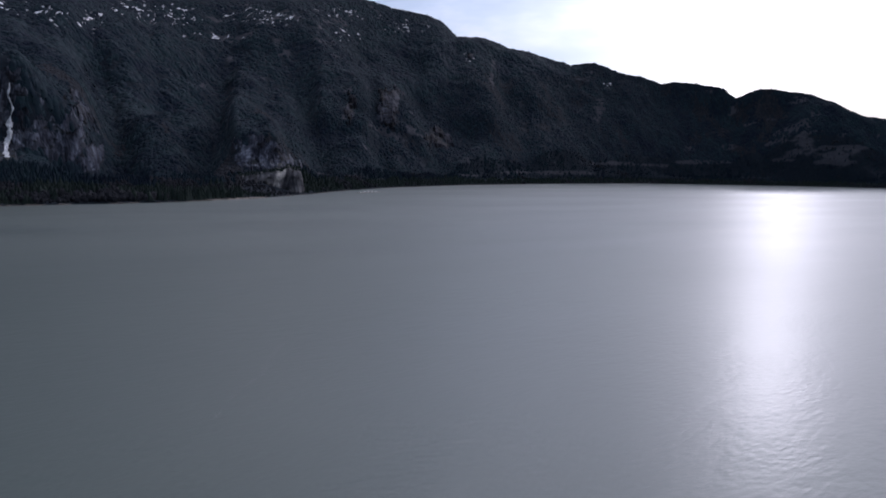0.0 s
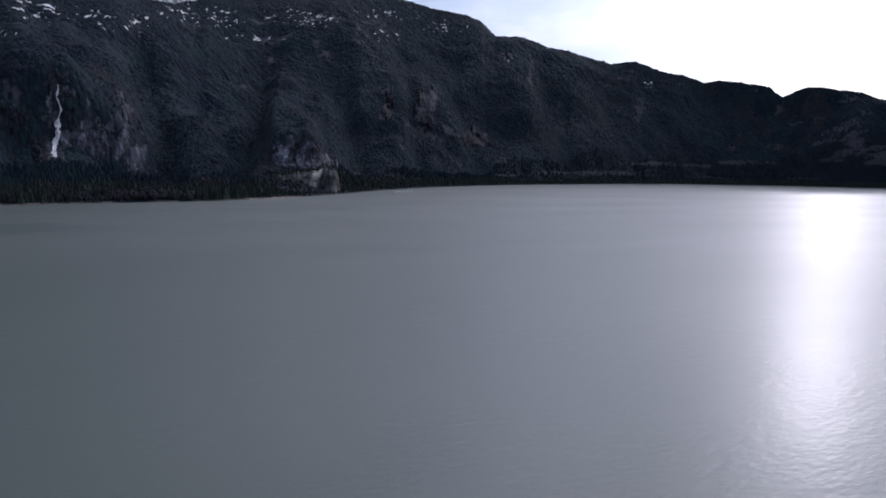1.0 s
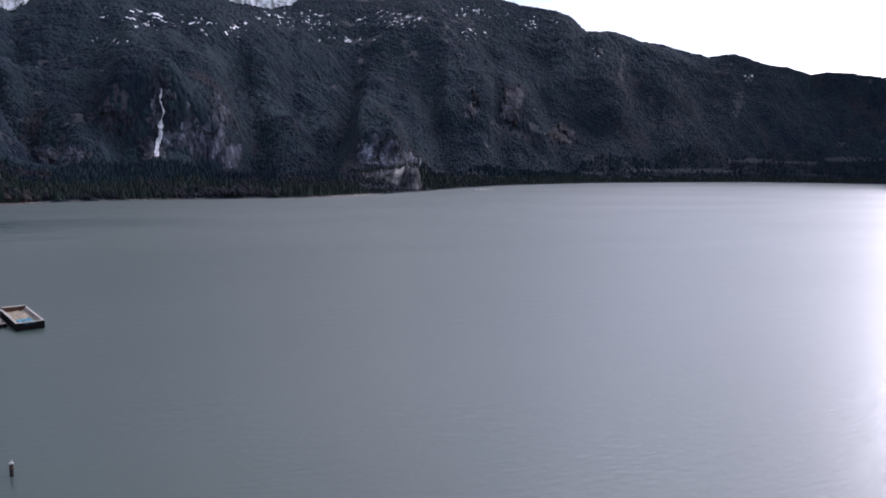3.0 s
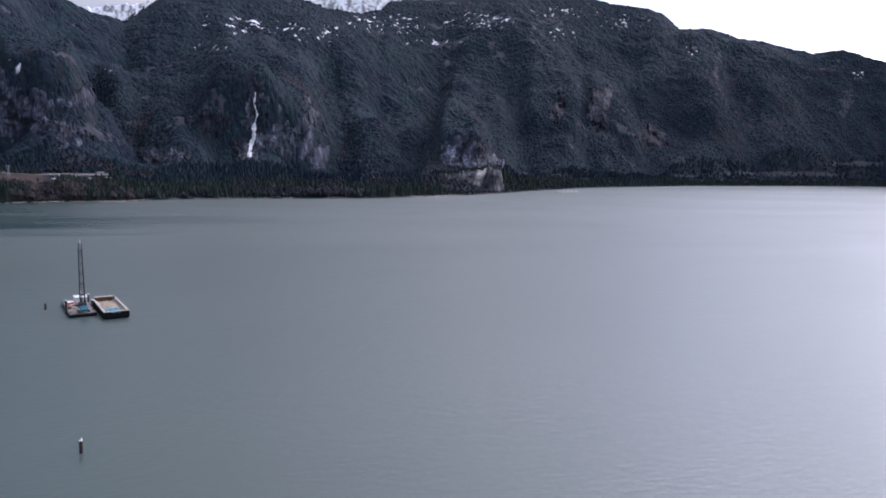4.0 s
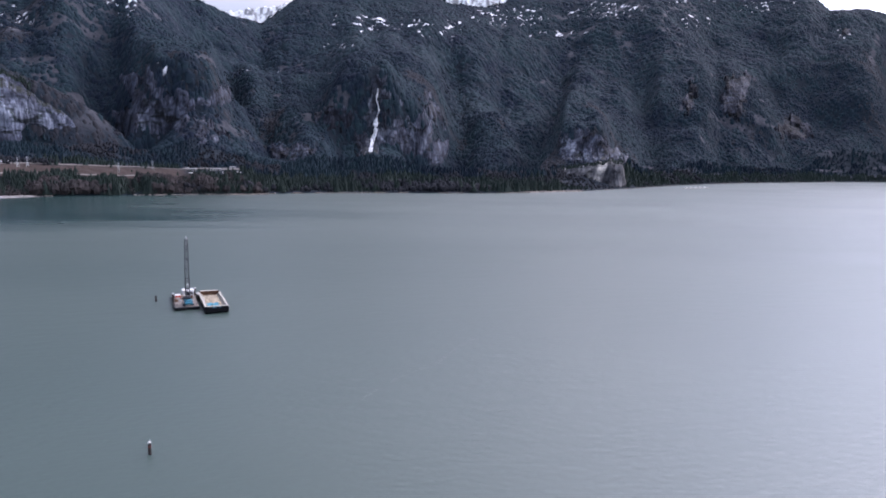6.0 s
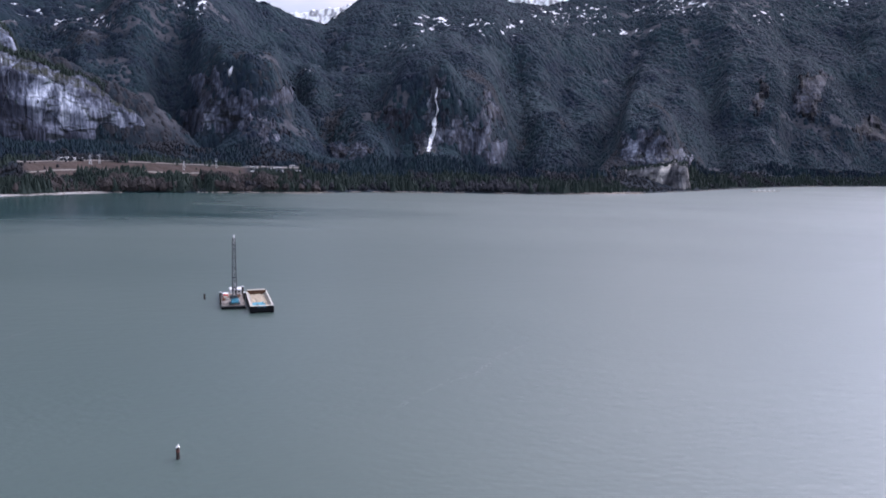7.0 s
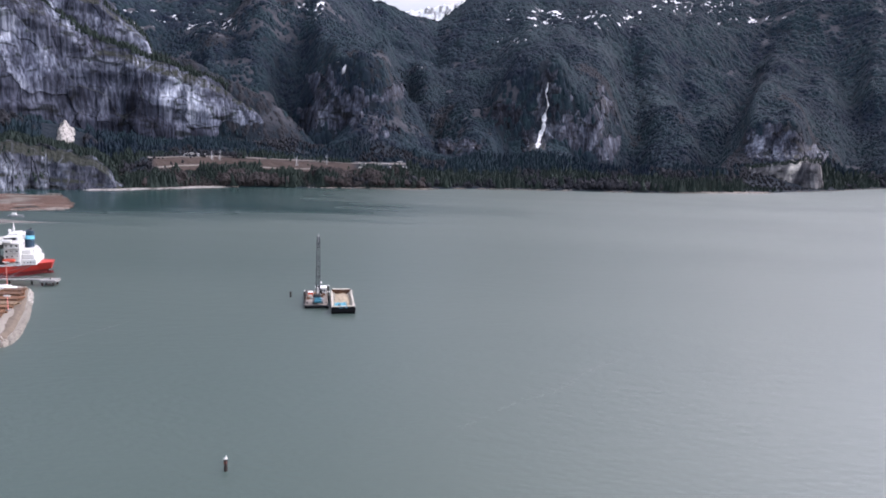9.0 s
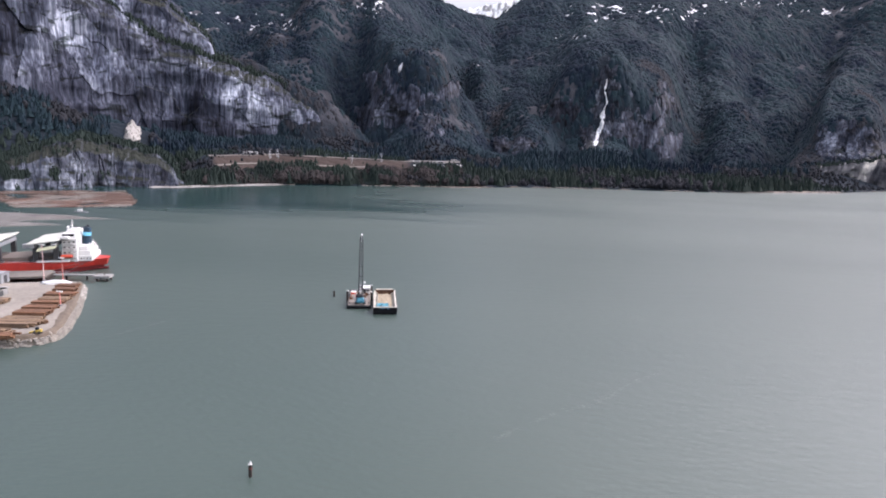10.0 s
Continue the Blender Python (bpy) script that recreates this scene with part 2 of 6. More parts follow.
def granite_material(name="granite", light=1.0, brush=(0.62, 0.80), blue=1.0, streaky=1.0, red=1.0):
    """Pale granite, its grey cooled to stand in for haze, with dark water streaks that run down it; blue: how strong
    that cooling is; red: how warm; streaky: how strong the streaks are.
    """
    m = bpy.data.materials.new(name)
    m.use_nodes = True
    n, l = m.node_tree.nodes, m.node_tree.links
    p = n["Principled BSDF"]
    p.inputs["Roughness"].default_value = 0.8
    p.inputs["Specular IOR Level"].default_value = 0.12
    geo = n.new("ShaderNodeNewGeometry")

    def noise_at(scale, detail, stretch, dist=0.0):
        mp = n.new("ShaderNodeMapping")
        mp.inputs["Scale"].default_value = stretch
        l.new(geo.outputs["Position"], mp.inputs["Vector"])
        t = n.new("ShaderNodeTexNoise")
        t.inputs["Scale"].default_value, t.inputs["Detail"].default_value, t.inputs["Distortion"].default_value = scale, detail, dist
        l.new(mp.outputs[0], t.inputs["Vector"])
        return t.outputs["Fac"]

    def ramp(fac, *stops):
        r = n.new("ShaderNodeValToRGB")
        while len(r.color_ramp.elements) < len(stops):
            r.color_ramp.elements.new(0.5)
        for e, (pos, col) in zip(r.color_ramp.elements, stops):
            e.position, e.color = pos, (*col, 1)
        l.new(fac, r.inputs["Fac"])
        return r.outputs["Color"]

    # the blue lean of all three greys is distance haze put into the colour
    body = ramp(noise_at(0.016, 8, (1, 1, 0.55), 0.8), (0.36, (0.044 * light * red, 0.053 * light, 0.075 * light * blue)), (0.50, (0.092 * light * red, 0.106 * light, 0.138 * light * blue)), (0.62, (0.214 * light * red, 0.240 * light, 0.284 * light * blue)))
    streak = ramp(noise_at(0.24, 6, (1, 1, 0.04), 0.3), (0.38, (0.44, 0.45, 0.49)), (0.50, (0.88, 0.88, 0.90)), (0.62, (1.55, 1.53, 1.50)))
    ledge = ramp(noise_at(0.020, 7, (1, 1, 2.4), 1.4), (0.36, (0.22, 0.25, 0.23)), (0.44, (1, 1, 1)))
    mul = n.new("ShaderNodeMix")
    mul.data_type, mul.blend_type = "RGBA", "MULTIPLY"
    mul.inputs[0].default_value = streaky
    # wide dark curtains where water seeps over the edge
    curtain = ramp(noise_at(0.075, 5, (1, 1, 0.07), 0.5), (0.38, (0.42, 0.43, 0.48)), (0.49, (0.95, 0.95, 0.97)), (0.63, (1.3, 1.29, 1.26)))
    wet = n.new("ShaderNodeMix")
    wet.data_type, wet.blend_type = "RGBA", "MULTIPLY"
    wet.inputs[0].default_value = 1
    l.new(streak, wet.inputs[6]), l.new(curtain, wet.inputs[7])
    l.new(body, mul.inputs[6]), l.new(wet.outputs[2], mul.inputs[7])
    mul2 = n.new("ShaderNodeMix")
    mul2.data_type, mul2.blend_type = "RGBA", "MULTIPLY"
    mul2.inputs[0].default_value = 1
    # each slab has weathered to its own shade
    at = n.new("ShaderNodeAttribute")
    at.attribute_name = "tone"
    shade_of = ramp(at.outputs["Fac"], (0.15, (0.42, 0.42, 0.47)), (0.5, (0.88, 0.88, 0.90)), (0.85, (1.95, 1.93, 1.87)))
    mul3 = n.new("ShaderNodeMix")
    mul3.data_type, mul3.blend_type = "RGBA", "MULTIPLY"
    mul3.inputs[0].default_value = 1
    l.new(mul.outputs[2], mul3.inputs[6]), l.new(shade_of, mul3.inputs[7])
    l.new(mul3.outputs[2], mul2.inputs[6]), l.new(ledge, mul2.inputs[7])
    # ledges and flat tops carry brush
    sep = n.new("ShaderNodeSeparateXYZ")
    l.new(geo.outputs["Normal"], sep.inputs[0])
    flat = n.new("ShaderNodeMapRange")
    flat.inputs["From Min"].default_value, flat.inputs["From Max"].default_value = brush
    l.new(sep.outputs["Z"], flat.inputs["Value"])
    top = n.new("ShaderNodeMix")
    top.data_type = "RGBA"
    l.new(flat.outputs[0], top.inputs[0])
    l.new(mul2.outputs[2], top.inputs[6])
    top.inputs[7].default_value = (0.016, 0.019, 0.015, 1)
    l.new(top.outputs[2], p.inputs["Base Color"])
    bp = n.new("ShaderNodeBump")
    bp.inputs["Strength"].default_value, bp.inputs["Distance"].default_value = 0.9, 3.0
    l.new(noise_at(0.12, 9, (1, 1, 0.22)), bp.inputs["Height"])
    l.new(bp.outputs[0], p.inputs["Normal"])
    return m


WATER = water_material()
HILL = hillside_material()
# blue above 1 deepens the haze cast; OUTCROP and FAR_ROCK are darker copies
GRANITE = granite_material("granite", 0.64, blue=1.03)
OUTCROP = granite_material("hazed_outcrop_granite", 0.34, (0.86, 0.97), 1.05)
FAR_ROCK = granite_material("dim_hazed_granite", 0.15, (0.86, 0.97), 1.1)
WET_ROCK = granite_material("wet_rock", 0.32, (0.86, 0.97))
PALE_ROCK = granite_material("pale_rock", 0.50, blue=1.0, streaky=0.75)
QUARRY = granite_material("quarried_rock", 1.25, (0.80, 0.95), 0.76, 0.35, 1.2)
# the slope trees' blue stands in for distance haze; the shore firs go without
HAZED_CONIFER = material("conifer", (0.0062, 0.0120, 0.0246), 0.9, vary=0.2, scale=0.007, fine=5, tint=(0.0135, 0.0268, 0.0328), specular=0.1, spread=0.1, even=0.24)
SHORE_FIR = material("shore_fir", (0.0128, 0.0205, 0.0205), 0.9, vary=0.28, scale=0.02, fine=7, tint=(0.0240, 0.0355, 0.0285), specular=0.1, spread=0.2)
# alder brown is cooled as well, to sit in the same painted haze
ALDER = material("alder", (0.014, 0.016, 0.022), 0.9, vary=0.25, scale=0.012, fine=8, tint=(0.027, 0.028, 0.032), specular=0.1, spread=0.2)
BRUSH = material("brush", (0.018, 0.017, 0.018), 0.9, vary=0.3, scale=0.02, fine=8, tint=(0.034, 0.028, 0.027), specular=0.2, spread=0.5)
FOAM = material("falling_water", (0.62, 0.64, 0.66), 0.6, vary=0.45, scale=0.12, fine=6, stretch=(1, 1, 0.3), bump=0.6, bump_dist=2, per="")


# ---- shaping helpers ----
def hashed(ix, iy, seed):
    h = (ix.astype(np.int64) * 374761393 + iy.astype(np.int64) * 668265263 + seed * 1442695041) & 0xFFFFFFFF
    h = ((h ^ (h >> 13)) * 1274126177) & 0xFFFFFFFF
    return ((h ^ (h >> 16)) & 0xFFFFFF) / float(0xFFFFFF)


def value_noise(x, y, seed=0):
    x, y = np.broadcast_arrays(np.asarray(x, float), np.asarray(y, float))
    ix, iy = np.floor(x), np.floor(y)
    fx, fy = x - ix, y - iy
    fx, fy = fx * fx * (3 - 2 * fx), fy * fy * (3 - 2 * fy)
    ix, iy = ix.astype(np.int64), iy.astype(np.int64)
    a0, a1 = hashed(ix, iy, seed), hashed(ix + 1, iy, seed)
    b0, b1 = hashed(ix, iy + 1, seed), hashed(ix + 1, iy + 1, seed)
    return (a0 * (1 - fx) + a1 * fx) * (1 - fy) + (b0 * (1 - fx) + b1 * fx) * fy - 0.5


def fbm(x, y, octaves=5, seed=0, gain=0.5):
    total, amp = 0.0, 1.0
    for k in range(octaves):
        total = total + amp * value_noise(np.asarray(x) * 2 ** k, np.asarray(y) * 2 ** k, seed + k)
        amp *= gain
    return total


def smooth(e0, e1, x):
    t = np.clip((x - e0) / (e1 - e0), 0, 1)
    return t * t * (3 - 2 * t)


def grid_mesh(name, X, Y, Z, mat, zones=None, shade=True):
    """A sheet from rows and columns of places."""
    rows, cols = X.shape
    me = bpy.data.meshes.new(name)
    me.vertices.add(rows * cols)
    me.vertices.foreach_set("co", np.stack([X, Y, Z], -1).astype(np.float32).ravel())
    i = np.arange(rows * cols).reshape(rows, cols)
    q = np.stack([i[:-1, :-1], i[:-1, 1:], i[1:, 1:], i[1:, :-1]], -1).reshape(-1, 4)
    me.loops.add(q.size)
    me.loops.foreach_set("vertex_index", q.ravel().astype(np.int32))
    me.polygons.add(len(q))
    me.polygons.foreach_set("loop_start", (np.arange(len(q)) * 4).astype(np.int32))
    me.polygons.foreach_set("use_smooth", np.full(len(q), shade))
    for key, v in (zones or {}).items():
        me.attributes.new(key, "FLOAT", "POINT").data.foreach_set("value", v.astype(np.float32).ravel())
    me.update(calc_edges=True)
    me.materials.append(mat)
    return me


def soup_mesh(name, verts, tris, mat, soft=False):
    me = bpy.data.meshes.new(name)
    me.vertices.add(len(verts))
    me.vertices.foreach_set("co", verts.astype(np.float32).ravel())
    me.loops.add(tris.size)
    me.loops.foreach_set("vertex_index", tris.ravel().astype(np.int32))
    me.polygons.add(len(tris))
    me.polygons.foreach_set("loop_start", (np.arange(len(tris)) * 3).astype(np.int32))
    me.polygons.foreach_set("use_smooth", np.full(len(tris), soft))
    me.update(calc_edges=True)
    me.materials.append(mat)
    return me


# ---- the large structure: water, mountains, cliffs ----
CX, CY = 20.0, -5.0                  # the bay's middle: bearings and ranges below are from here


def place(az, r):
    return CX + r * np.sin(np.radians(az)), CY + r * np.cos(np.radians(az))


def table(rows, column):
    xs = [row[0] for row in rows]
    return lambda az: np.interp(az, xs, [row[column] for row in rows])


me = bpy.data.meshes.new("water")
me.from_pydata([(-6000, -6000, 0), (6000, -6000, 0), (6000, 6000, 0), (-6000, 6000, 0)], [], [(0, 1, 2, 3)])
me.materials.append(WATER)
tagged(new("water", me), "grey-green sea inlet ruffled by a light wind", "water", kind="structure")

# bearing, range of the shore, range of the crest, rise of the crest over the eye per 3000 m
COAST = [(-64, 1080, 2700, 900), (-44, 1030, 2700, 900), (-33, 1030, 2750, 860), (-26, 1096, 2800, 830), (-19.6, 1105, 2850, 700), (-15, 1112, 2850, 605),
         (-13.8, 1115, 2850, 590), (-11.6, 1118, 2900, 540), (-9.7, 1125, 3000, 517), (-8, 1140, 3300, 580), (-6.75, 1160, 3300, 628), (-2, 1190, 3350, 735), (3.2, 1215, 3400, 668),
         (5.4, 1225, 3500, 634)]
COAST += [(8.2, 1245, 3600, 626), (9.8, 1265, 3800, 652), (10.5, 1272, 3900, 685), (16.9, 1420, 4150, 700), (21, 1640, 4250, 740), (26.2, 2080, 4350, 700), (28.9, 2300, 4400, 668),
          (31.4, 2470, 4460, 630), (32.3, 2560, 4495, 609), (33.4, 2640, 4555, 553), (35.8, 2830, 4600, 548)]
COAST += [(37.7, 2970, 4620, 506), (40, 3140, 4636, 480), (42.8, 3400, 4650, 441), (44.6, 3550, 4660, 452), (46.8, 3750, 4676, 404), (48.3, 3850, 4688, 395), (49.9, 3950, 4720, 366), (51.1, 4000, 4730, 376), (52.4, 4050, 4740, 370),
          (54.5, 4120, 4750, 345), (55.5, 4150, 4750, 304), (56.8, 4180, 4760, 334), (57.8, 4200, 4770, 338), (59.9, 4240, 4780, 310), (62.1, 4280, 4790, 265), (63.3, 4300, 4790, 226), (64.1, 4300, 4790, 208), (65.3, 4300, 4790, 208), (70, 4300, 4790, 200), (92, 4300, 4790, 160)]
shore_r, crest_r, crest_e = table(COAST, 1), table(COAST, 2), table(COAST, 3)
# steps in the hillside: bearing, half width, range, height
SCARPS = [(-16, 4.6, 1530, 95), (0.5, 5.5, 1740, 120), (16.8, 2.6, 1750, 65), (19.2, 2.4, 1655, 22), (-6.2, 3.0, 1500, 30), (24, 3, 2700, 45), (29, 3, 2900, 50), (35, 2.5, 3400, 40)]


# talus that leads up to the great wall: bearing, range and height of the foot
TALUS = [(-62, 1335, 152), (-44.6, 1335, 146), (-42.6, 1340, 127), (-40.2, 1345, 97), (-37.5, 1355, 89), (-35, 1367, 70), (-32.5, 1375, 58), (-30, 1385, 55), (-27.4, 1400, 55), (-23.9, 1425, 58), (-20.7, 1455, 64), (-18.2, 1475, 52), (-17, 1480, 40)]
foot_r, foot_z = table(TALUS, 1), table(TALUS, 2)


# gullies cut into the slope: bearing and range at the foot and at the head, half width, depth
GULLIES = [(-18.9, 1480, -22.6, 2000, 1.1, 55), (-8.0, 1600, -13.2, 2250, 1.2, 60), (7.2, 1620, 5.6, 2900, 1.3, 70), (12.6, 1750, 15.2, 3300, 1.0, 60),
           (22.4, 2100, 19.4, 3700, 1.2, 45), (27.4, 2500, 25.2, 3900, 1.0, 40), (31.4, 2800, 29.6, 4100, 1.0, 40), (39.6, 3300, 36.8, 4300, 1.2, 35)]
# the wooded shoulder behind the right end of the great wall: bearing, height
SHOULDER = [(-32, 205), (-30.5, 232), (-28.3, 226), (-24.9, 188), (-23, 164), (-21.3, 133), (-19.8, 96), (-18.5, 58), (-17.2, 20)]
shoulder_z = table(SHOULDER, 1)


def hill(az, r):
    """Height of the mainland."""
    d0, d1 = shore_r(az), crest_r(az)
    zc = 67 + crest_e(az) * d1 / 3000
    x, y = place(az, r)
    cleared = smooth(-34, -31, az) * smooth(-9.5, -11.0, az)
    bench = 3 + 24 * smooth(20, 230, r - d0) * (1 - cleared) + cleared * (14 * smooth(0, 55, r - d0) + 20 * smooth(50, 125, r - d0))
    s = np.clip((r - d0 - 190) / (d1 - d0 - 190), 0, 1)
    power = 1.0 + 0.45 * smooth(45, 20, az)
    z = bench + (zc - 27) * s ** power
    for a0, w, r0, up in SCARPS:
        warp = 14 * fbm(x / 90, y / 90, 3, 31)
        z = z + up * smooth(w, w * 0.55, np.abs(az - a0)) * smooth(0, 85, r - r0 + warp) * smooth(r0 + 1300, r0 + 200, r)
    z = z - 30 * smooth(4.5, 2.5, np.abs(az + 0.2)) * smooth(1400, 1620, r) * (1 - smooth(0, 120, r - 1740))
    hold = smooth(0, 0.15, s) * (1 - 0.85 * smooth(0.80, 1.0, s))
    spur = fbm(az * 0.16 + 0.5 * fbm(x / 700, y / 700, 3, 8), r / 1500, 3, 3)
    z = z + hold * (150 * spur + 125 * fbm(x / 420, y / 420, 5, 5, 0.48))
    talus = (foot_z(az) - 24) * smooth(-330, 10, r - foot_r(az)) ** 1.4 + bench
    behind = np.maximum(np.minimum(z, talus + np.maximum(r - foot_r(az) - 60, 0) * 3), talus * smooth(1800, 1500, r))
    near_wall = smooth(-14.5, -18.5, az)
    z = z * (1 - near_wall) + behind * near_wall
    for a0, r0, a1, r1, w, deep in GULLIES:
        along = np.clip((r - r0) / (r1 - r0), 0, 1)
        mid = a0 + (a1 - a0) * along + 0.5 * fbm(r / 260, 0 * r, 3, 61)
        z = z - deep * np.exp(-((az - mid) / w) ** 2) * smooth(r0 - 60, r0 + 120, r) * smooth(r1 + 150, r1 - 250, r)
    top = smooth(-32, -30.5, az) * smooth(-17.0, -18.5, az) * (1 + 0.05 * fbm(x / 40, y / 40, 3, 63))
    z = z - 60 * top * smooth(1540, 1600, r) * smooth(1900, 1700, r)
    z = np.maximum(z, top * shoulder_z(az) * np.where(r < 1495, smooth(1360, 1495, r), 1 - (r - 1495) / 330))
    z = z + (1.5 + 5 * smooth(0, 0.2, s)) * fbm(x / 34, y / 34, 3, 11)
    z = np.where(r > d1, z - (r - d1) * 0.9, z)
    return np.where(r < d0, -3 + 0 * z, z * smooth(-12, 14, r - d0) - 1.5 * smooth(12, -12, r - d0))


# small open patches on the far slopes: bearing, rise over the eye per 1000 m, half widths of both
CLEARINGS = [(57.9, 71, 0.5, 2.5), (58.7, 51, 0.7, 3.5), (60.5, 44, 0.8, 2.5), (58.9, 18, 0.9, 2.5), (55.1, 35, 0.6, 4), (52.2, 32, 0.6, 3), (63.0, 34, 1.6, 3),
             (46.2, 10, 1.8, 3), (53.2, 14, 2.2, 3), (49.5, 9, 1.5, 2.5), (62, 16, 1.5, 3), (45.2, 84, 0.4, 14), (36.4, 138, 0.25, 16), (42.2, -4, 2.2, 3), (38.5, -5, 1.4, 2.5),
             (24.6, -15, 1.2, 2), (26.6, -18, 1.0, 1.6), (21.6, -12, 1.2, 2.2), (33.5, -10, 1.6, 1.5)]


def open_patch(az, r, z):
    x, y = place(az, r)
    e = (z - 67) / r * 1000
    ragged = 0.9 * fbm(x / 60, (y + z) / 40, 4, 25)
    out = np.zeros_like(e)
    for a0, e0, wa, we in CLEARINGS:
        out = np.maximum(out, smooth(1.15, 0.75, np.hypot((az - a0) / wa, (e - e0) / we) + ragged))
    return 0.85 * out


def rocky(az, r, z):
    """How bare the ground is: scattered slabs, and open patches."""
    x, y = place(az, r)
    n1 = fbm(x / 75, (0.5 * y + 1.2 * z) / 75, 5, 21) + 0.5 * fbm(x / 500, y / 500, 2, 23)
    bare = smooth(0.32, 0.56, n1) * smooth(60, 140, z)
    # broken crags high up behind the great wall
    e = (z - 67) / r * 1000
    crag = smooth(-38, -34, az) * smooth(-17, -20, az) * smooth(128, 150, e) * smooth(-0.12, 0.22, fbm(x / 60, (y + z) / 45, 4, 27))
    return np.maximum(np.maximum(bare, 0.9 * crag), open_patch(az, r, z))


# where old snow lies thickest: bearing, rise, half widths, amount
SNOWFIELDS = [(-3.4, 150, 1.6, 7, 1.0), (-0.9, 184, 3.0, 12, 1.0), (3.9, 182, 2.6, 10, 0.9), (3.5, 166, 2.4, 7, 0.5), (-10.3, 114, 0.9, 2.2, 1.3), (-9, 111, 1.6, 1.8, 0.6), (-19.3, 186, 0.9, 12, 1.2), (-29.5, 158, 4, 16, 0.7),
              (17.5, 203, 2.5, 10, 0.8), (24.6, 214, 2.2, 7, 1.0), (24.3, 184, 1.2, 9, 0.9), (29.4, 200, 2.0, 8, 0.9), (45.7, 120, 0.6, 4, 1.0), (10, 196, 3, 12, 0.8), (14, 172, 2.5, 5, 0.6), (34.5, 158, 0.6, 8, 0.6), (-16.9, 121, 0.28, 0.8, 1.5)]


def snowy(az, r, z):
    x, y = place(az, r)
    arc = np.radians(az) * r
    e = (z - 67) / r * 1000
    # old snow lying in one steep gully
    gully = smooth(0.15, 0.07, np.abs(az + 16.4 + 0.018 * (e - 105))) * smooth(86, 92, e) * smooth(116, 108, e) * smooth(-0.05, 0.12, fbm(x / 12, (y + z) / 12, 3, 47)) * (r < 2400)
    amount = np.zeros_like(e)
    for a0, e0, wa, we, much in SNOWFIELDS:
        amount = np.maximum(amount, much * np.exp(-((az - a0) / wa) ** 2 - ((e - e0) / we) ** 2))
    n1 = fbm(arc / 20, z / 8, 5, 41, 0.66)
    return np.maximum(gully, smooth(0.455, 0.51, n1 + 0.27 * amount) * smooth(0.12, 0.3, amount))


def fielded(az, r):
    x, y = place(az, r)
    n1 = 12 * fbm(x / 70, y / 70, 3, 52)
    return smooth(-31.2, -30.2, az) * smooth(-14.6, -15.6, az) * smooth(58, 64, r - shore_r(az) + n1) * smooth(120, 114, r - shore_r(az) + n1)


az = np.arange(-64, 92.01, 0.13)
u = np.concatenate([np.linspace(-0.02, 0.25, 120), np.linspace(0.253, 1.0, 190), np.linspace(1.01, 1.05, 8)])
U, AZ = np.meshgrid(u, az, indexing="ij")
R = np.minimum(shore_r(AZ) + U * (crest_r(AZ) - shore_r(AZ)), 4890)
Z = hill(AZ, R)
X, Y = place(AZ, R)
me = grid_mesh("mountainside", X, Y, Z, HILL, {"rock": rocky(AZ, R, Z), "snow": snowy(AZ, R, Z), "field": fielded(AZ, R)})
tagged(new("mountainside", me), "steep forested mountainside with bare slabs and patchy snow above the inlet", "mountain", kind="structure")


# snow peaks behind the notch and behind the saddle
def snow_peak(az0, az1, r0, rise, seed):
    """A far ridge between two bearings; rise: top over the eye per 3000 m, by share of the way across."""
    aa = np.linspace(az0, az1, 130)
    uu = np.linspace(0, 1, 60)
    UU, AA = np.meshgrid(uu, aa, indexing="ij")
    RR = r0 + 190 * UU
    s = (AA - az0) / (az1 - az0)
    top = np.interp(s, [p[0] for p in rise], [p[1] for p in rise]) * (r0 + 150) / 3000 + 67
    ZZ = (top - 330) + 330 * np.minimum(UU / 0.85, 1) - 120 * np.maximum(UU - 0.85, 0) / 0.15
    XX, YY = place(AA, RR)
    ZZ = ZZ + 60 * fbm(AA * 1.7, UU * 3 + seed, 6, seed, 0.6) * (0.35 + 0.65 * (1 - UU)) + 16 * np.abs(fbm(AA * 6, UU * 2, 4, seed + 3))
    bare = smooth(0.02, 0.2, fbm(AA * 5, UU * 9, 5, seed + 9, 0.65)) * 0.75
    me = grid_mesh("snow_peak", XX, YY, ZZ, HILL, {"rock": np.ones_like(ZZ), "snow": 1 - bare, "field": 0 * ZZ})
    tagged(new("snow_peak", me), "far snow-covered mountain ridge under bright cloud", "mountain", kind="structure")


snow_peak(-17, -3, 4680, [(0, 590), (0.30, 560), (0.40, 575), (0.50, 582), (0.62, 600), (0.8, 640), (1, 660)], 5)
snow_peak(-1, 21, 4700, [(0, 700), (0.2, 720), (0.4, 735), (0.6, 715), (0.75, 730), (1, 720)], 15)


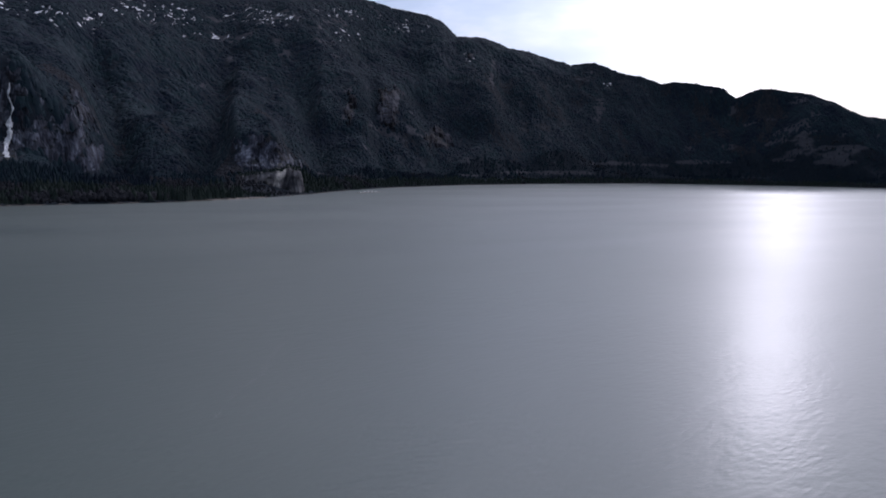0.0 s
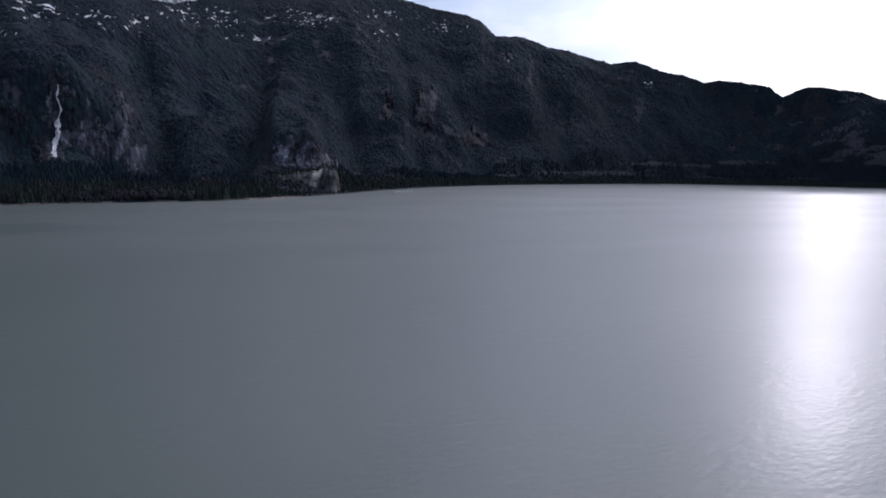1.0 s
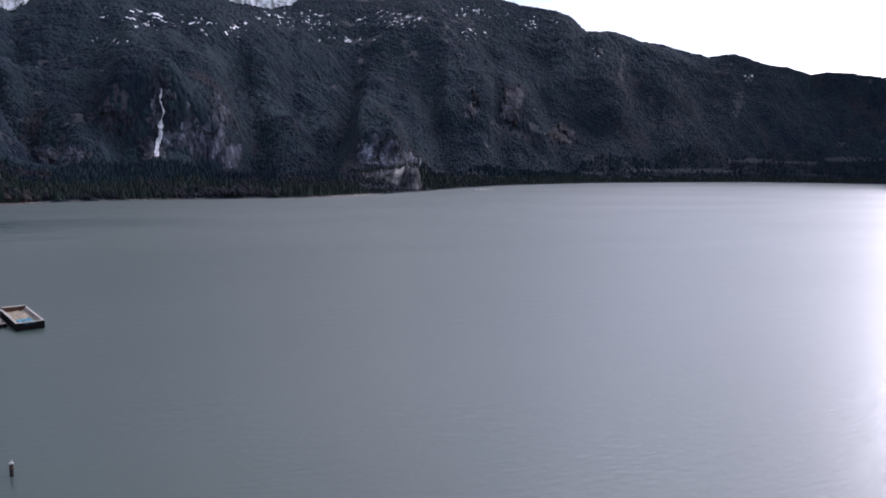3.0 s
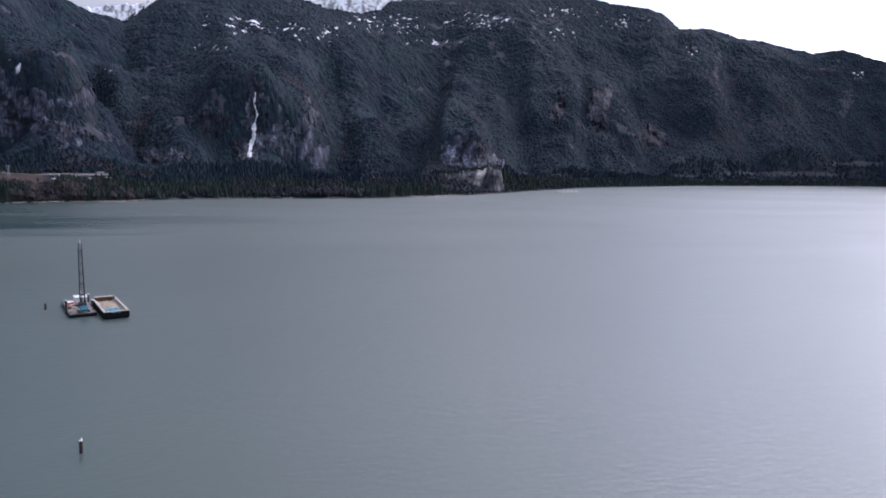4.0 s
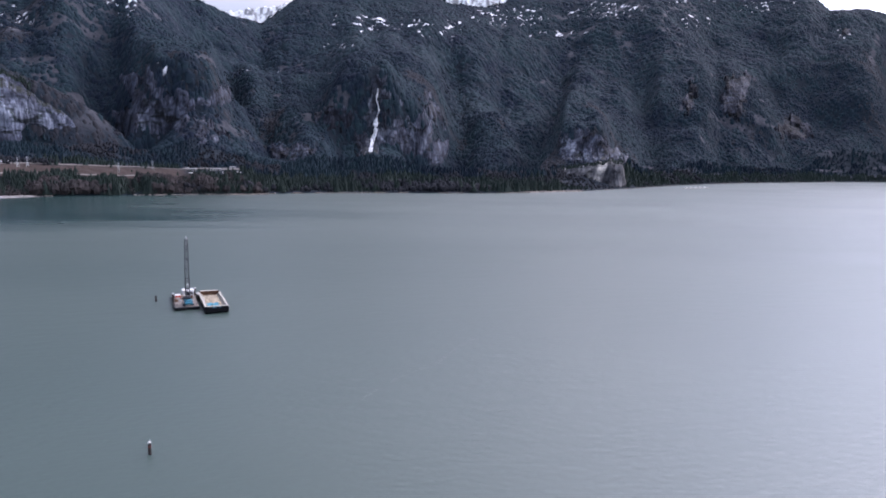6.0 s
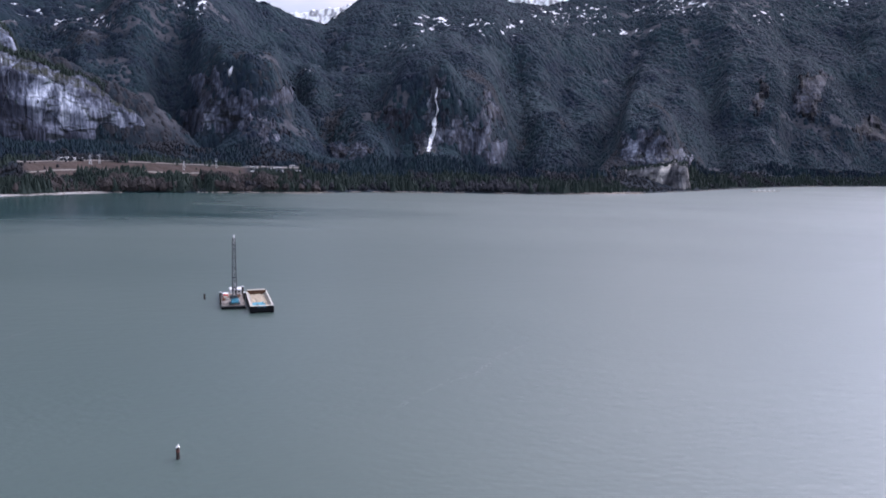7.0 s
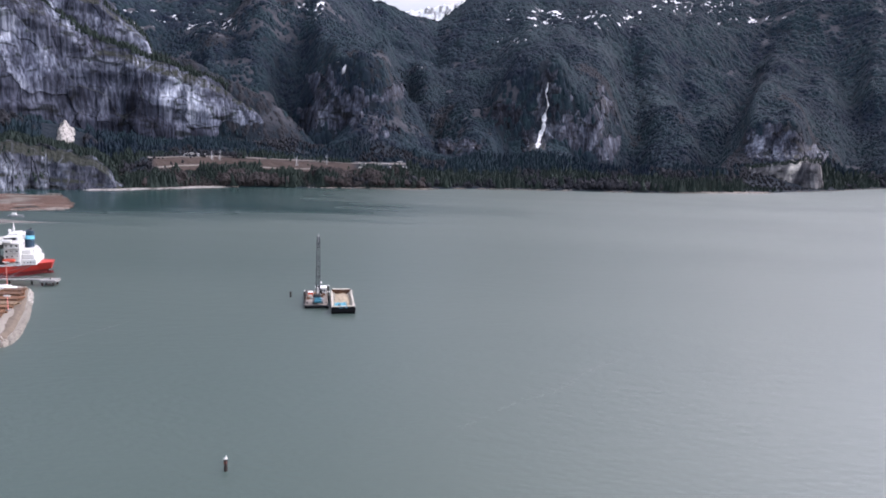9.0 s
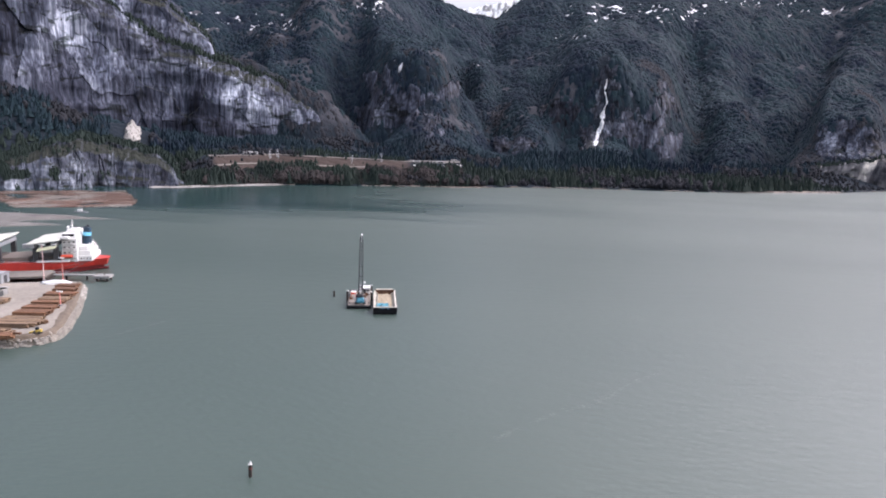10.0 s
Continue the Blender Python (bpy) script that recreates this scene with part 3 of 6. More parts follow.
def slabs(u, v, seed):
    """The nearest of a jittered lattice of seeds: three random numbers for it, and the way from it."""
    iu, iv = np.floor(u), np.floor(v)
    best = np.full(u.shape, 1e9)
    out = [np.zeros(u.shape) for _ in range(5)]
    for du in (-1, 0, 1):
        for dv in (-1, 0, 1):
            cu, cv = (iu + du).astype(np.int64), (iv + dv).astype(np.int64)
            pu, pv = cu + 0.1 + 0.8 * hashed(cu, cv, seed), cv + 0.1 + 0.8 * hashed(cu, cv, seed + 1)
            d = (u - pu) ** 2 + (v - pv) ** 2
            m = d < best
            best = np.where(m, d, best)
            for k, val in enumerate((hashed(cu, cv, seed + 2), hashed(cu, cv, seed + 3), hashed(cu, cv, seed + 4), u - pu, v - pv)):
                out[k] = np.where(m, val, out[k])
    return out


def cliff(name, label, rows, mat, thick=90, lean=0.22, rough=1.0, steps=(0.07, 150), seed=1, back=260, drop=0.25, grain=1.0, cleft=1.2):
    """A rock wall that stands along an arc. rows: bearing, range, foot height, top height; grain: size of its forms; cleft: depth of its cracks."""
    r_, f_, t_ = (table(rows, k) for k in (1, 2, 3))
    az = np.arange(rows[0][0], rows[-1][0] + 1e-6, steps[0])
    v = np.concatenate([np.linspace(0, 1, steps[1]), 1 + np.linspace(0.02, 1, 14)])
    rr, ff, tt = r_(az), f_(az), t_(az)
    wob = 8 * fbm(az * 2.3, 0 * az, 4, seed + 50)
    tt = tt + 0.8 * wob * np.clip((tt - ff) / 60, 0, 1)
    V, A = np.meshgrid(v, az, indexing="ij")
    W = np.minimum(V, 1)
    height = (tt - ff)[None, :]
    Zc = ff[None, :] - 30 + (height + 30) * W
    arc = np.radians(A) * rr[None, :]
    k = np.clip(height / 90, 0.25, 1.0) * rough
    ga, gz = arc / grain, Zc / grain
    # buttresses, corners, flakes, ledges
    butt = 50 * fbm(ga / 210, gz / 700, 4, seed) * k
    bend = 0.5 * fbm(ga / 120, gz / 120, 3, seed + 4)
    cracks = -cleft * smooth(0.03, 0.0, np.abs(fbm(ga / 60 + bend, gz / 330, 3, seed + 1))) * k
    wav = 0.35 * fbm(ga / 70, gz / 70, 4, seed + 12)
    h1, h2, h3, du, dv = slabs((ga + 0.35 * gz) / 62 + wav, gz / 120 + wav, seed + 20)
    g1, g2, g3, eu, ev = slabs((ga - 0.15 * gz) / 21 + wav, gz / 58 - wav, seed + 30)
    flake = (3 * (h1 - 0.5) + 9 * (h2 - 0.5) * du + 6 * (h3 - 0.5) * dv + 1.6 * (g1 - 0.5) + 5 * (g2 - 0.5) * eu + 3 * (g3 - 0.5) * ev + 2.5 * fbm(ga / 9, gz / 60, 3, seed + 7)) * k
    tone = np.clip(0.5 + 0.55 * (h3 - 0.5) + 0.45 * (g3 - 0.5) + 0.5 * fbm(ga / 150, gz / 110, 3, seed + 15), 0, 1)
    ledge = 9 * fbm((ga + 0.8 * gz) / 150, gz / 34, 3, seed + 3) * k
    round_top = smooth(0.82, 1.0, W) * 26 * k
    Rc = rr[None, :] + lean * (Zc - ff[None, :]) + butt - cracks + flake + ledge + round_top
    extra = np.maximum(V - 1, 0)
    Rc = Rc + extra * back
    Zc = Zc + extra * back * drop * (0.3 + fbm(arc / 60, extra * 3, 3, seed + 5)) + 5 * fbm(arc / 22, V * 18, 3, seed + 6) * smooth(0.9, 1.0, W)
    # the two ends sink away
    end = np.minimum(smooth(az[0], az[0] + 0.6, az), smooth(az[-1], az[-1] - 0.6, az))[None, :]
    Zc = Zc - (1 - end) * 25
    Xc, Yc = place(A, Rc)
    me = grid_mesh(name, Xc, Yc, Zc, mat, {"tone": tone}, shade=False)
    return tagged(new(name, me), label, "cliff", kind="structure"), (A, Rc, Zc, V)


def outcrop_part(o, az, r, z):
    """How far the bare rock of one outcrop reaches at a place: a ragged patch by bearing and rise over the eye."""
    a0, a1, e0, e1, r0, r1, seed = o
    e = (z - 67) / r * 1000
    u, v = (az - (a0 + a1) / 2) / ((a1 - a0) / 2), (e - (e0 + e1) / 2) / ((e1 - e0) / 2)
    arc = np.radians(az) * r
    far = r / 1700
    d = np.sqrt(u * u + v * v) + 1.5 * fbm(arc / (46 * far), z / (34 * far), 5, seed, 0.68)
    return smooth(1.12, 0.86, d) * (r > r0) * (r < r1)


def outcrop_z(o, az, r):
    """Height of the rock: the hillside broken into slabs, sunk out of sight round its edge."""
    z = hill(az, r)
    w = outcrop_part(o, az, r, z)
    arc = np.radians(az) * r
    k, seed = r / 1700, o[6]
    wav = 0.4 * fbm(arc / (60 * k), z / (60 * k), 4, seed + 2)
    h1, h2, h3, du, dv = slabs(arc / (26 * k) + wav, z / (44 * k) + wav, seed + 3)
    g1, g2, g3, eu, ev = slabs(arc / (10 * k) + wav, z / (24 * k) - wav, seed + 5)
    up = (10 * (h1 - 0.5) + 16 * (h2 - 0.5) * du + 12 * (h3 - 0.5) * dv + 5 * (g1 - 0.5) + 8 * (g2 - 0.5) * eu + 3 * fbm(arc / (7 * k), z / (30 * k), 3, seed + 8)) * k
    tone = np.clip(0.5 + 0.6 * (h3 - 0.5) + 0.5 * (g3 - 0.5) + 0.5 * fbm(arc / (70 * k), z / (60 * k), 3, seed + 9), 0, 1)
    return z + w * (7 * k + up) - (1 - w) * 4, tone, w


def outcrop(name, label, a0, a1, e0, e1, near, deep, mat, seed):
    """Bare rock on the hillside between two bearings and two rises over the eye; near, deep: ranges searched."""
    o = (a0 - 0.2, a1 + 0.2, e0, e1, near, deep, seed)
    step = 3.2 * near / 1700
    line = np.arange(near, deep, step)
    mids = np.linspace(a0, a1, 5)
    hit = [line[np.nonzero(outcrop_part(o, np.full_like(line, m), line, hill(np.full_like(line, m), line)) > 0)[0]] for m in mids]
    hit = np.concatenate(hit)
    r0, r1 = hit.min() - 6 * step, hit.max() + 6 * step
    aa = np.arange(a0 - 0.9, a1 + 0.9, math.degrees(step / near))
    RR, AA = np.meshgrid(np.arange(r0, r1, step), aa, indexing="ij")
    ZZ, tone, w = outcrop_z(o, AA, RR)
    XX, YY = place(AA, RR)
    me = grid_mesh(name, XX, YY, ZZ, mat, {"tone": tone}, shade=False)
    tagged(new(name, me), label, "rock outcrop", kind="structure")
    return o
# the great granite wall: foot and tops, then its set-back upper storey
wall, WALL = cliff("granite_wall", "tall pale granite wall streaked with dark water stains", [
    (-62, 1330, 150, 430), (-44.6, 1330, 141, 395), (-42.6, 1335, 122, 385), (-40.2, 1340, 92, 345), (-37.5, 1350, 84, 300), (-35, 1362, 66, 258), (-33.8, 1368, 60, 246), (-32.5, 1370, 56, 238), (-30, 1380, 54, 214), (-27.4, 1395, 54, 198),
    (-25.5, 1410, 54, 178), (-24.2, 1420, 56, 160), (-23.2, 1428, 58, 140), (-22.3, 1436, 60, 112), (-21.6, 1444, 60, 84), (-20.6, 1452, 52, 52)], GRANITE, lean=0.24, seed=3, back=110)
upper, UPPER = cliff("granite_dome", "rounded granite summit wall above a forested ledge", [
    (-60, 1480, 250, 520), (-45, 1480, 230, 440), (-39, 1485, 245, 385), (-36, 1485, 262, 352), (-34.4, 1485, 258, 340), (-33.8, 1485, 255, 324), (-33.0, 1487, 252, 304), (-32.2, 1490, 250, 286), (-31.4, 1492, 246, 268), (-30.6, 1495, 238, 243)], GRANITE, lean=0.45, seed=23)
low, LOW = cliff("rock_bluff", "low grey rock bluff rising from the water, wooded on top", [
    (-60, 1040, -2, 26), (-46, 1020, -2, 30), (-44.4, 1012, -2, 36), (-42, 1008, -2, 55), (-40, 1008, -2, 61), (-38.6, 1008, -2, 60), (-37.2, 1010, -2, 55), (-36, 1012, -2, 50), (-34.8, 1015, -2, 44), (-34.0, 1018, -2, 38), (-33.5, 1020, -2, 26), (-33.0, 1022, -2, 9), (-32.0, 1030, -2, 0)], PALE_ROCK, lean=0.62, rough=1.7, seed=41, back=150, drop=0.05, grain=0.5, cleft=2.6)
cut, CUT = cliff("quarry_face", "pale quarried rock face above the shore road", [
    (14.6, 1640, 20, 30), (15.5, 1625, 8, 38), (17.4, 1612, 6, 48), (19.2, 1620, 8, 58), (20.1, 1636, 12, 54), (20.6, 1655, 14, 20)], QUARRY, lean=0.25, rough=0.35, seed=81, back=50, drop=0.3, steps=(0.05, 50), grain=0.3, cleft=2.0)
OUTCROPS = [outcrop(*row) for row in (
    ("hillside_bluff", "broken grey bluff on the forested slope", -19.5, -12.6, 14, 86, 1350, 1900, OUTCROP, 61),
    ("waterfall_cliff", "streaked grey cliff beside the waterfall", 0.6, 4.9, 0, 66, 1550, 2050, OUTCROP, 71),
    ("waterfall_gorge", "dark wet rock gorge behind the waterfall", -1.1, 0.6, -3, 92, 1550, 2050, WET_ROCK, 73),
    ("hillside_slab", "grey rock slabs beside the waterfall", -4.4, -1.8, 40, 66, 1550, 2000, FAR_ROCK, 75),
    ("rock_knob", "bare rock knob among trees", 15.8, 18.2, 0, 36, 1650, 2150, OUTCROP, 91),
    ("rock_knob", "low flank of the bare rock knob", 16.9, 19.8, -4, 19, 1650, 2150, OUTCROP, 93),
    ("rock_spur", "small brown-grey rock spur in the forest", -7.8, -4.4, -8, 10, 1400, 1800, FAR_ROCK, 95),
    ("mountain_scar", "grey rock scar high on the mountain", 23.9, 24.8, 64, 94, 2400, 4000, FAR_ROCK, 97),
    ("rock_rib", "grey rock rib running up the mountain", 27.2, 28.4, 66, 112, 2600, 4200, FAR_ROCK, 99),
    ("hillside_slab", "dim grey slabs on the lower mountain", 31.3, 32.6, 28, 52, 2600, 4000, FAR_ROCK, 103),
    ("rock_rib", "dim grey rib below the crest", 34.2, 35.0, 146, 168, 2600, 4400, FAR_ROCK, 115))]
GORGE = OUTCROPS[2]


# ---- the waterfall ----
def waterfall():
    """Two leaps of white water that cling to the cliff."""
    rows, cols = 150, 9
    s = np.linspace(0, 1, rows)
    zz = 236 - 172 * s
    mid_az = np.interp(zz, [62, 97, 118, 151, 178, 205, 236], [-0.68, -0.55, -0.32, -0.27, 0.0, -0.24, -0.12])
    mid_az = mid_az + 0.05 * fbm(zz / 14, 0 * zz, 3, 7)
    half = np.interp(zz, [62, 75, 110, 150, 165, 200, 225, 240], [2.6, 3.6, 4.6, 3.8, 1.4, 1.8, 1.9, 1.0]) * (1 + 1.3 * fbm(zz / 9, 0 * zz + 3, 4, 9))
    c = np.linspace(-1, 1, cols)
    Xf, Yf, Zf = np.zeros((rows, cols)), np.zeros((rows, cols)), np.zeros((rows, cols))
    for i in range(rows):
        for j in range(cols):
            off = c[j] * half[i] * (1 + 0.5 * value_noise(zz[i] / 3, c[j] * 2 + 9, 12))
            a_here = mid_az[i] + math.degrees(off / 1745)
            line = np.arange(1600.0, 2050.0, 2.0)
            bearing = np.full_like(line, a_here)
            above = np.nonzero(np.maximum(hill(bearing, line), outcrop_z(GORGE, bearing, line)[0]) > zz[i])[0]
            rr = line[above[0]] if len(above) else 2040.0
            bulge = 2.5 + 2.0 * (1 - abs(c[j])) + 1.2 * value_noise(zz[i] / 2.2, c[j] * 3, 14)
            Xf[i, j], Yf[i, j] = place(a_here, rr - bulge)
            Zf[i, j] = zz[i]
    me = grid_mesh("waterfall", Xf, Yf, Zf, FOAM)
    tagged(new("waterfall", me), "white waterfall dropping in leaps down a dark cliff", "waterfall")


waterfall()


# ---- woods ----
def tree_shapes(rng, kind):
    """A few ragged low crowns, one metre tall: vertices and triangles."""
    shapes = []
    for _ in range(7):
        v, t = [], []
        if kind == "conifer":
            tiers = [(0.02, 0.70, 0.33), (0.36, 1.0, 0.20)]
            for z0, z1, rad in tiers:
                base = len(v)
                lean = rng.uniform(-0.02, 0.02, 2)
                for q in range(6):
                    ang = q * math.pi / 3 + rng.uniform(-0.3, 0.3)
                    rq = rad * rng.uniform(0.65, 1.25)
                    v.append((rq * math.cos(ang), rq * math.sin(ang), z0 + rng.uniform(-0.05, 0.08)))
                v.append((lean[0], lean[1], z1))
                t += [(base + q, base + (q + 1) % 6, base + 6) for q in range(6)]
        elif kind == "canopy":
            # one low rounded crown of a closed forest
            for z0, rad in ((-0.05, 0.40), (0.34, 0.27)):
                for q in range(5):
                    ang = q * math.pi / 2.5 + rng.uniform(-0.3, 0.3)
                    rq = rad * rng.uniform(0.75, 1.25)
                    v.append((rq * math.cos(ang), rq * math.sin(ang), z0 + rng.uniform(-0.05, 0.06)))
            v.append((rng.uniform(-0.04, 0.04), rng.uniform(-0.04, 0.04), 0.66))
            for q in range(5):
                a0, a1 = q, (q + 1) % 5
                t += [(a0, a1, a1 + 5), (a0, a1 + 5, a0 + 5), (a0 + 5, a1 + 5, 10)]
        else:
            # a leafless broadleaf: a loose rounded crown
            for z0, rad in ((0.12, 0.26), (0.5, 0.36), (0.82, 0.2)):
                for q in range(6):
                    ang = q * math.pi / 3 + rng.uniform(-0.3, 0.3)
                    rq = rad * rng.uniform(0.6, 1.3)
                    v.append((rq * math.cos(ang), rq * math.sin(ang), z0 + rng.uniform(-0.1, 0.1)))
            v.append((0.0, 0.0, 1.0))
            for ring in (0, 6):
                for q in range(6):
                    a0, a1 = ring + q, ring + (q + 1) % 6
                    t += [(a0, a1, a1 + 6), (a0, a1 + 6, a0 + 6)]
            t += [(12 + q, 12 + (q + 1) % 6, 18) for q in range(6)]
        shapes.append((np.array(v), np.array(t)))
    return shapes


def woods(name, label, spots, sizes, mat, kind, seed, squat=1.0, broad=1.0):
    """Joins a crown at each spot into one mesh; squat, broad: how tall and wide the crowns stand for their size."""
    rng = np.random.default_rng(seed)
    shapes = tree_shapes(rng, kind)
    pick = rng.integers(0, len(shapes), len(spots))
    turn = rng.uniform(0, 2 * math.pi, len(spots))
    wide = broad * sizes * rng.uniform(0.8, 1.25, len(spots))
    vs, ts, base = [], [], 0
    if kind == "canopy":
        # the lie of the land, so that a closed canopy follows it
        dx, dy = spots[:, 0] - CX, spots[:, 1] - CY
        rr, aa = np.hypot(dx, dy), np.degrees(np.arctan2(dx, dy))
        turn_by = np.degrees(8 / rr)
        up_r = (hill(aa, rr + 8) - hill(aa, rr - 8)) / 16
        up_a = (hill(aa + turn_by, rr) - hill(aa - turn_by, rr)) / 16
        lie = np.stack([up_r * dx / rr + up_a * dy / rr, up_r * dy / rr - up_a * dx / rr], -1)
    for k, (v, t) in enumerate(shapes):
        m = pick == k
        c, s = np.cos(turn[m])[:, None], np.sin(turn[m])[:, None]
        x = (v[:, 0] * c - v[:, 1] * s) * wide[m][:, None] + spots[m, 0:1]
        y = (v[:, 0] * s + v[:, 1] * c) * wide[m][:, None] + spots[m, 1:2]
        z = v[:, 2] * squat * sizes[m][:, None] + spots[m, 2:3] - 0.4
        if kind == "canopy":
            z = z + np.clip(lie[m, 0:1] * (x - spots[m, 0:1]) + lie[m, 1:2] * (y - spots[m, 1:2]), -14, 14)
        vv = np.stack([x, y, z], -1).reshape(-1, 3)
        cnt = int(m.sum())
        tt = (t[None] + (np.arange(cnt) * len(v))[:, None, None]).reshape(-1, 3) + base
        vs.append(vv), ts.append(tt)
        base += len(vv)
    me = soup_mesh(name, np.concatenate(vs), np.concatenate(ts), mat, kind == "canopy")
    return tagged(new(name, me), label, "forest", kind="stuff")


def scatter(seed, count, r_band, keep):
    """Even random spots over the mainland between two ranges above the shore, kept by chance."""
    rng = np.random.default_rng(seed)
    a_ = rng.uniform(-48, 69, count)
    d0, d1 = shore_r(a_) + r_band[0], np.minimum(shore_r(a_) + r_band[1], crest_r(a_) + 8)
    r_ = np.sqrt(d0 ** 2 + rng.uniform(0, 1, count) * np.maximum(d1 ** 2 - d0 ** 2, 0))
    ok = (d1 > d0) & (rng.uniform(0, 1, count) < keep(a_, r_))
    a_, r_ = a_[ok], r_[ok]
    z_ = hill(a_, r_)
    ok = rng.uniform(0, 1, len(a_)) > np.maximum(np.maximum(rocky(a_, r_, z_) * 0.8, snowy(a_, r_, z_) * 0.97), 0.95 * fielded(a_, r_))
    x_, y_ = place(a_[ok], r_[ok])
    return np.stack([x_, y_, z_[ok]], -1), a_[ok], r_[ok], rng


def not_on_cliffs(a_, r_):
    """Leaves the rock bare wherever it stands out of the ground."""
    keep = np.ones_like(a_)
    z_ = hill(a_, r_)
    keep[(a_ > -0.85) & (a_ < 0.15) & (r_ > 1610) & (r_ < 1850)] = 0.0
    for o in OUTCROPS:
        near = (a_ > o[0] - 1) & (a_ < o[1] + 1) & (r_ > o[4] - 30) & (r_ < o[5])
        lift = outcrop_part(o, a_[near], r_[near], z_[near])
        keep[near] = np.minimum(keep[near], 1 - (0.3 if o is GORGE else 0.62) * (lift > 0.4))
    keep[(a_ > -38.2) & (a_ < -35.3) & (r_ > 1140) & (r_ < 1362)] = 0.0
    for A, Rc, Zc, V in (CUT,):
        foot = np.interp(a_, A[0], Rc[0])
        keep[(a_ > A[0, 0] + 1.6) & (a_ < A[0, -1] - 0.4) & (r_ < foot + 4) & (r_ > foot - 16)] = 0.0
    road = r_ - shore_r(a_)
    keep[(a_ > -15.4) & (a_ < -10.8) & (road > 95) & (road < 195)] = 0.0
    for A, Rc, Zc, V in (WALL, UPPER, CUT, LOW):
        cols = A[0]
        k_ = np.clip(np.searchsorted(cols, a_), 0, len(cols) - 1)
        near = np.nonzero((a_ > cols[0]) & (a_ < cols[-1]) & (r_ > Rc.min()) & (r_ < Rc.max()))[0]
        for k in np.unique(k_[near]):
            i = near[k_[near] == k]
            run = np.maximum.accumulate(Rc[:, k])
            zc = np.interp(r_[i], run, Zc[:, k], left=-99, right=-99)
            keep[i] = np.where(zc > z_[i] - 2.0, 0.0, keep[i])
    return keep


# the shore belt, the lower slopes, the high slopes
sp, a_, r_, rng = scatter(11, 19000, (4, 330), not_on_cliffs)
size = rng.uniform(9, 20, len(sp)) * np.where((a_ > -32) & (a_ < -10.5), 0.6, 1.0) * np.where((a_ > 15.3) & (a_ < 20.4), 0.45, 1.0) * (0.75 + 0.5 * smooth(-0.3, 0.3, fbm(sp[:, 0] / 60, sp[:, 1] / 60, 3, 77)))
leafless = (fbm(sp[:, 0] / 90, sp[:, 1] / 90, 4, 71) + rng.uniform(-0.12, 0.12, len(sp))) > np.where(a_ < -12, 0.14, 0.22)
front = ~leafless & (r_ - shore_r(a_) < 150)
back = ~leafless & ~front
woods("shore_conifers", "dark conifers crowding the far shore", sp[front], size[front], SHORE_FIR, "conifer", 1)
woods("bench_conifers", "dark conifers behind the shore belt, tinted blue for haze", sp[back], size[back], HAZED_CONIFER, "conifer", 9, 0.9)
woods("shore_alders", "bare brown alders along the far shore", sp[leafless], size[leafless] * 0.7, ALDER, "alder", 2)
sp, a_, r_, rng = scatter(14, 30000, (2, 64), lambda a, r: not_on_cliffs(a, r) * (a > -33) * (a < -9))
size = rng.uniform(5, 12, len(sp)) * (0.5 + 1.0 * smooth(-0.2, 0.3, fbm(sp[:, 0] / 34, sp[:, 1] / 34, 3, 79)))
brush = (fbm(sp[:, 0] / 50, sp[:, 1] / 50, 3, 75) + rng.uniform(-0.15, 0.15, len(sp))) > -0.08
woods("shore_brush", "leafless brown brush on the bank below the bench", sp[brush], size[brush], BRUSH, "alder", 7)
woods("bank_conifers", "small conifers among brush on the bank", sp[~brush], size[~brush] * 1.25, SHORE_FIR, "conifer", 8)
sp, a_, r_, rng = scatter(12, 66000, (330, 1150), not_on_cliffs)
size = rng.uniform(6, 17, len(sp))
ridge = (a_ > -31) & (a_ < -17.5) & (r_ < 1560)
leafless = (fbm(sp[:, 0] / 130, sp[:, 1] / 130, 4, 72) + rng.uniform(-0.1, 0.1, len(sp))) > np.where(ridge, 0.16, 0.34)
spire = ~leafless & (rng.uniform(0, 1, len(sp)) < 0.05)
woods("slope_conifers", "dense dark conifer forest on the slope", sp[~leafless & ~spire], size[~leafless & ~spire], HAZED_CONIFER, "canopy", 3, 0.62, 1.3)
woods("tall_conifers", "taller conifers standing out of the slope forest", sp[spire], size[spire] * 0.9, HAZED_CONIFER, "conifer", 10, 0.8, 0.75)
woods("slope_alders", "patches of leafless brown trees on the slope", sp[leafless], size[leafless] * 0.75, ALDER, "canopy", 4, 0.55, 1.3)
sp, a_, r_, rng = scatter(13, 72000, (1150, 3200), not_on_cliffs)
woods("high_conifers", "conifer forest thinning toward the mountain crest", sp, rng.uniform(7, 21, len(sp)), HAZED_CONIFER, "canopy", 5, 0.5, 1.7)


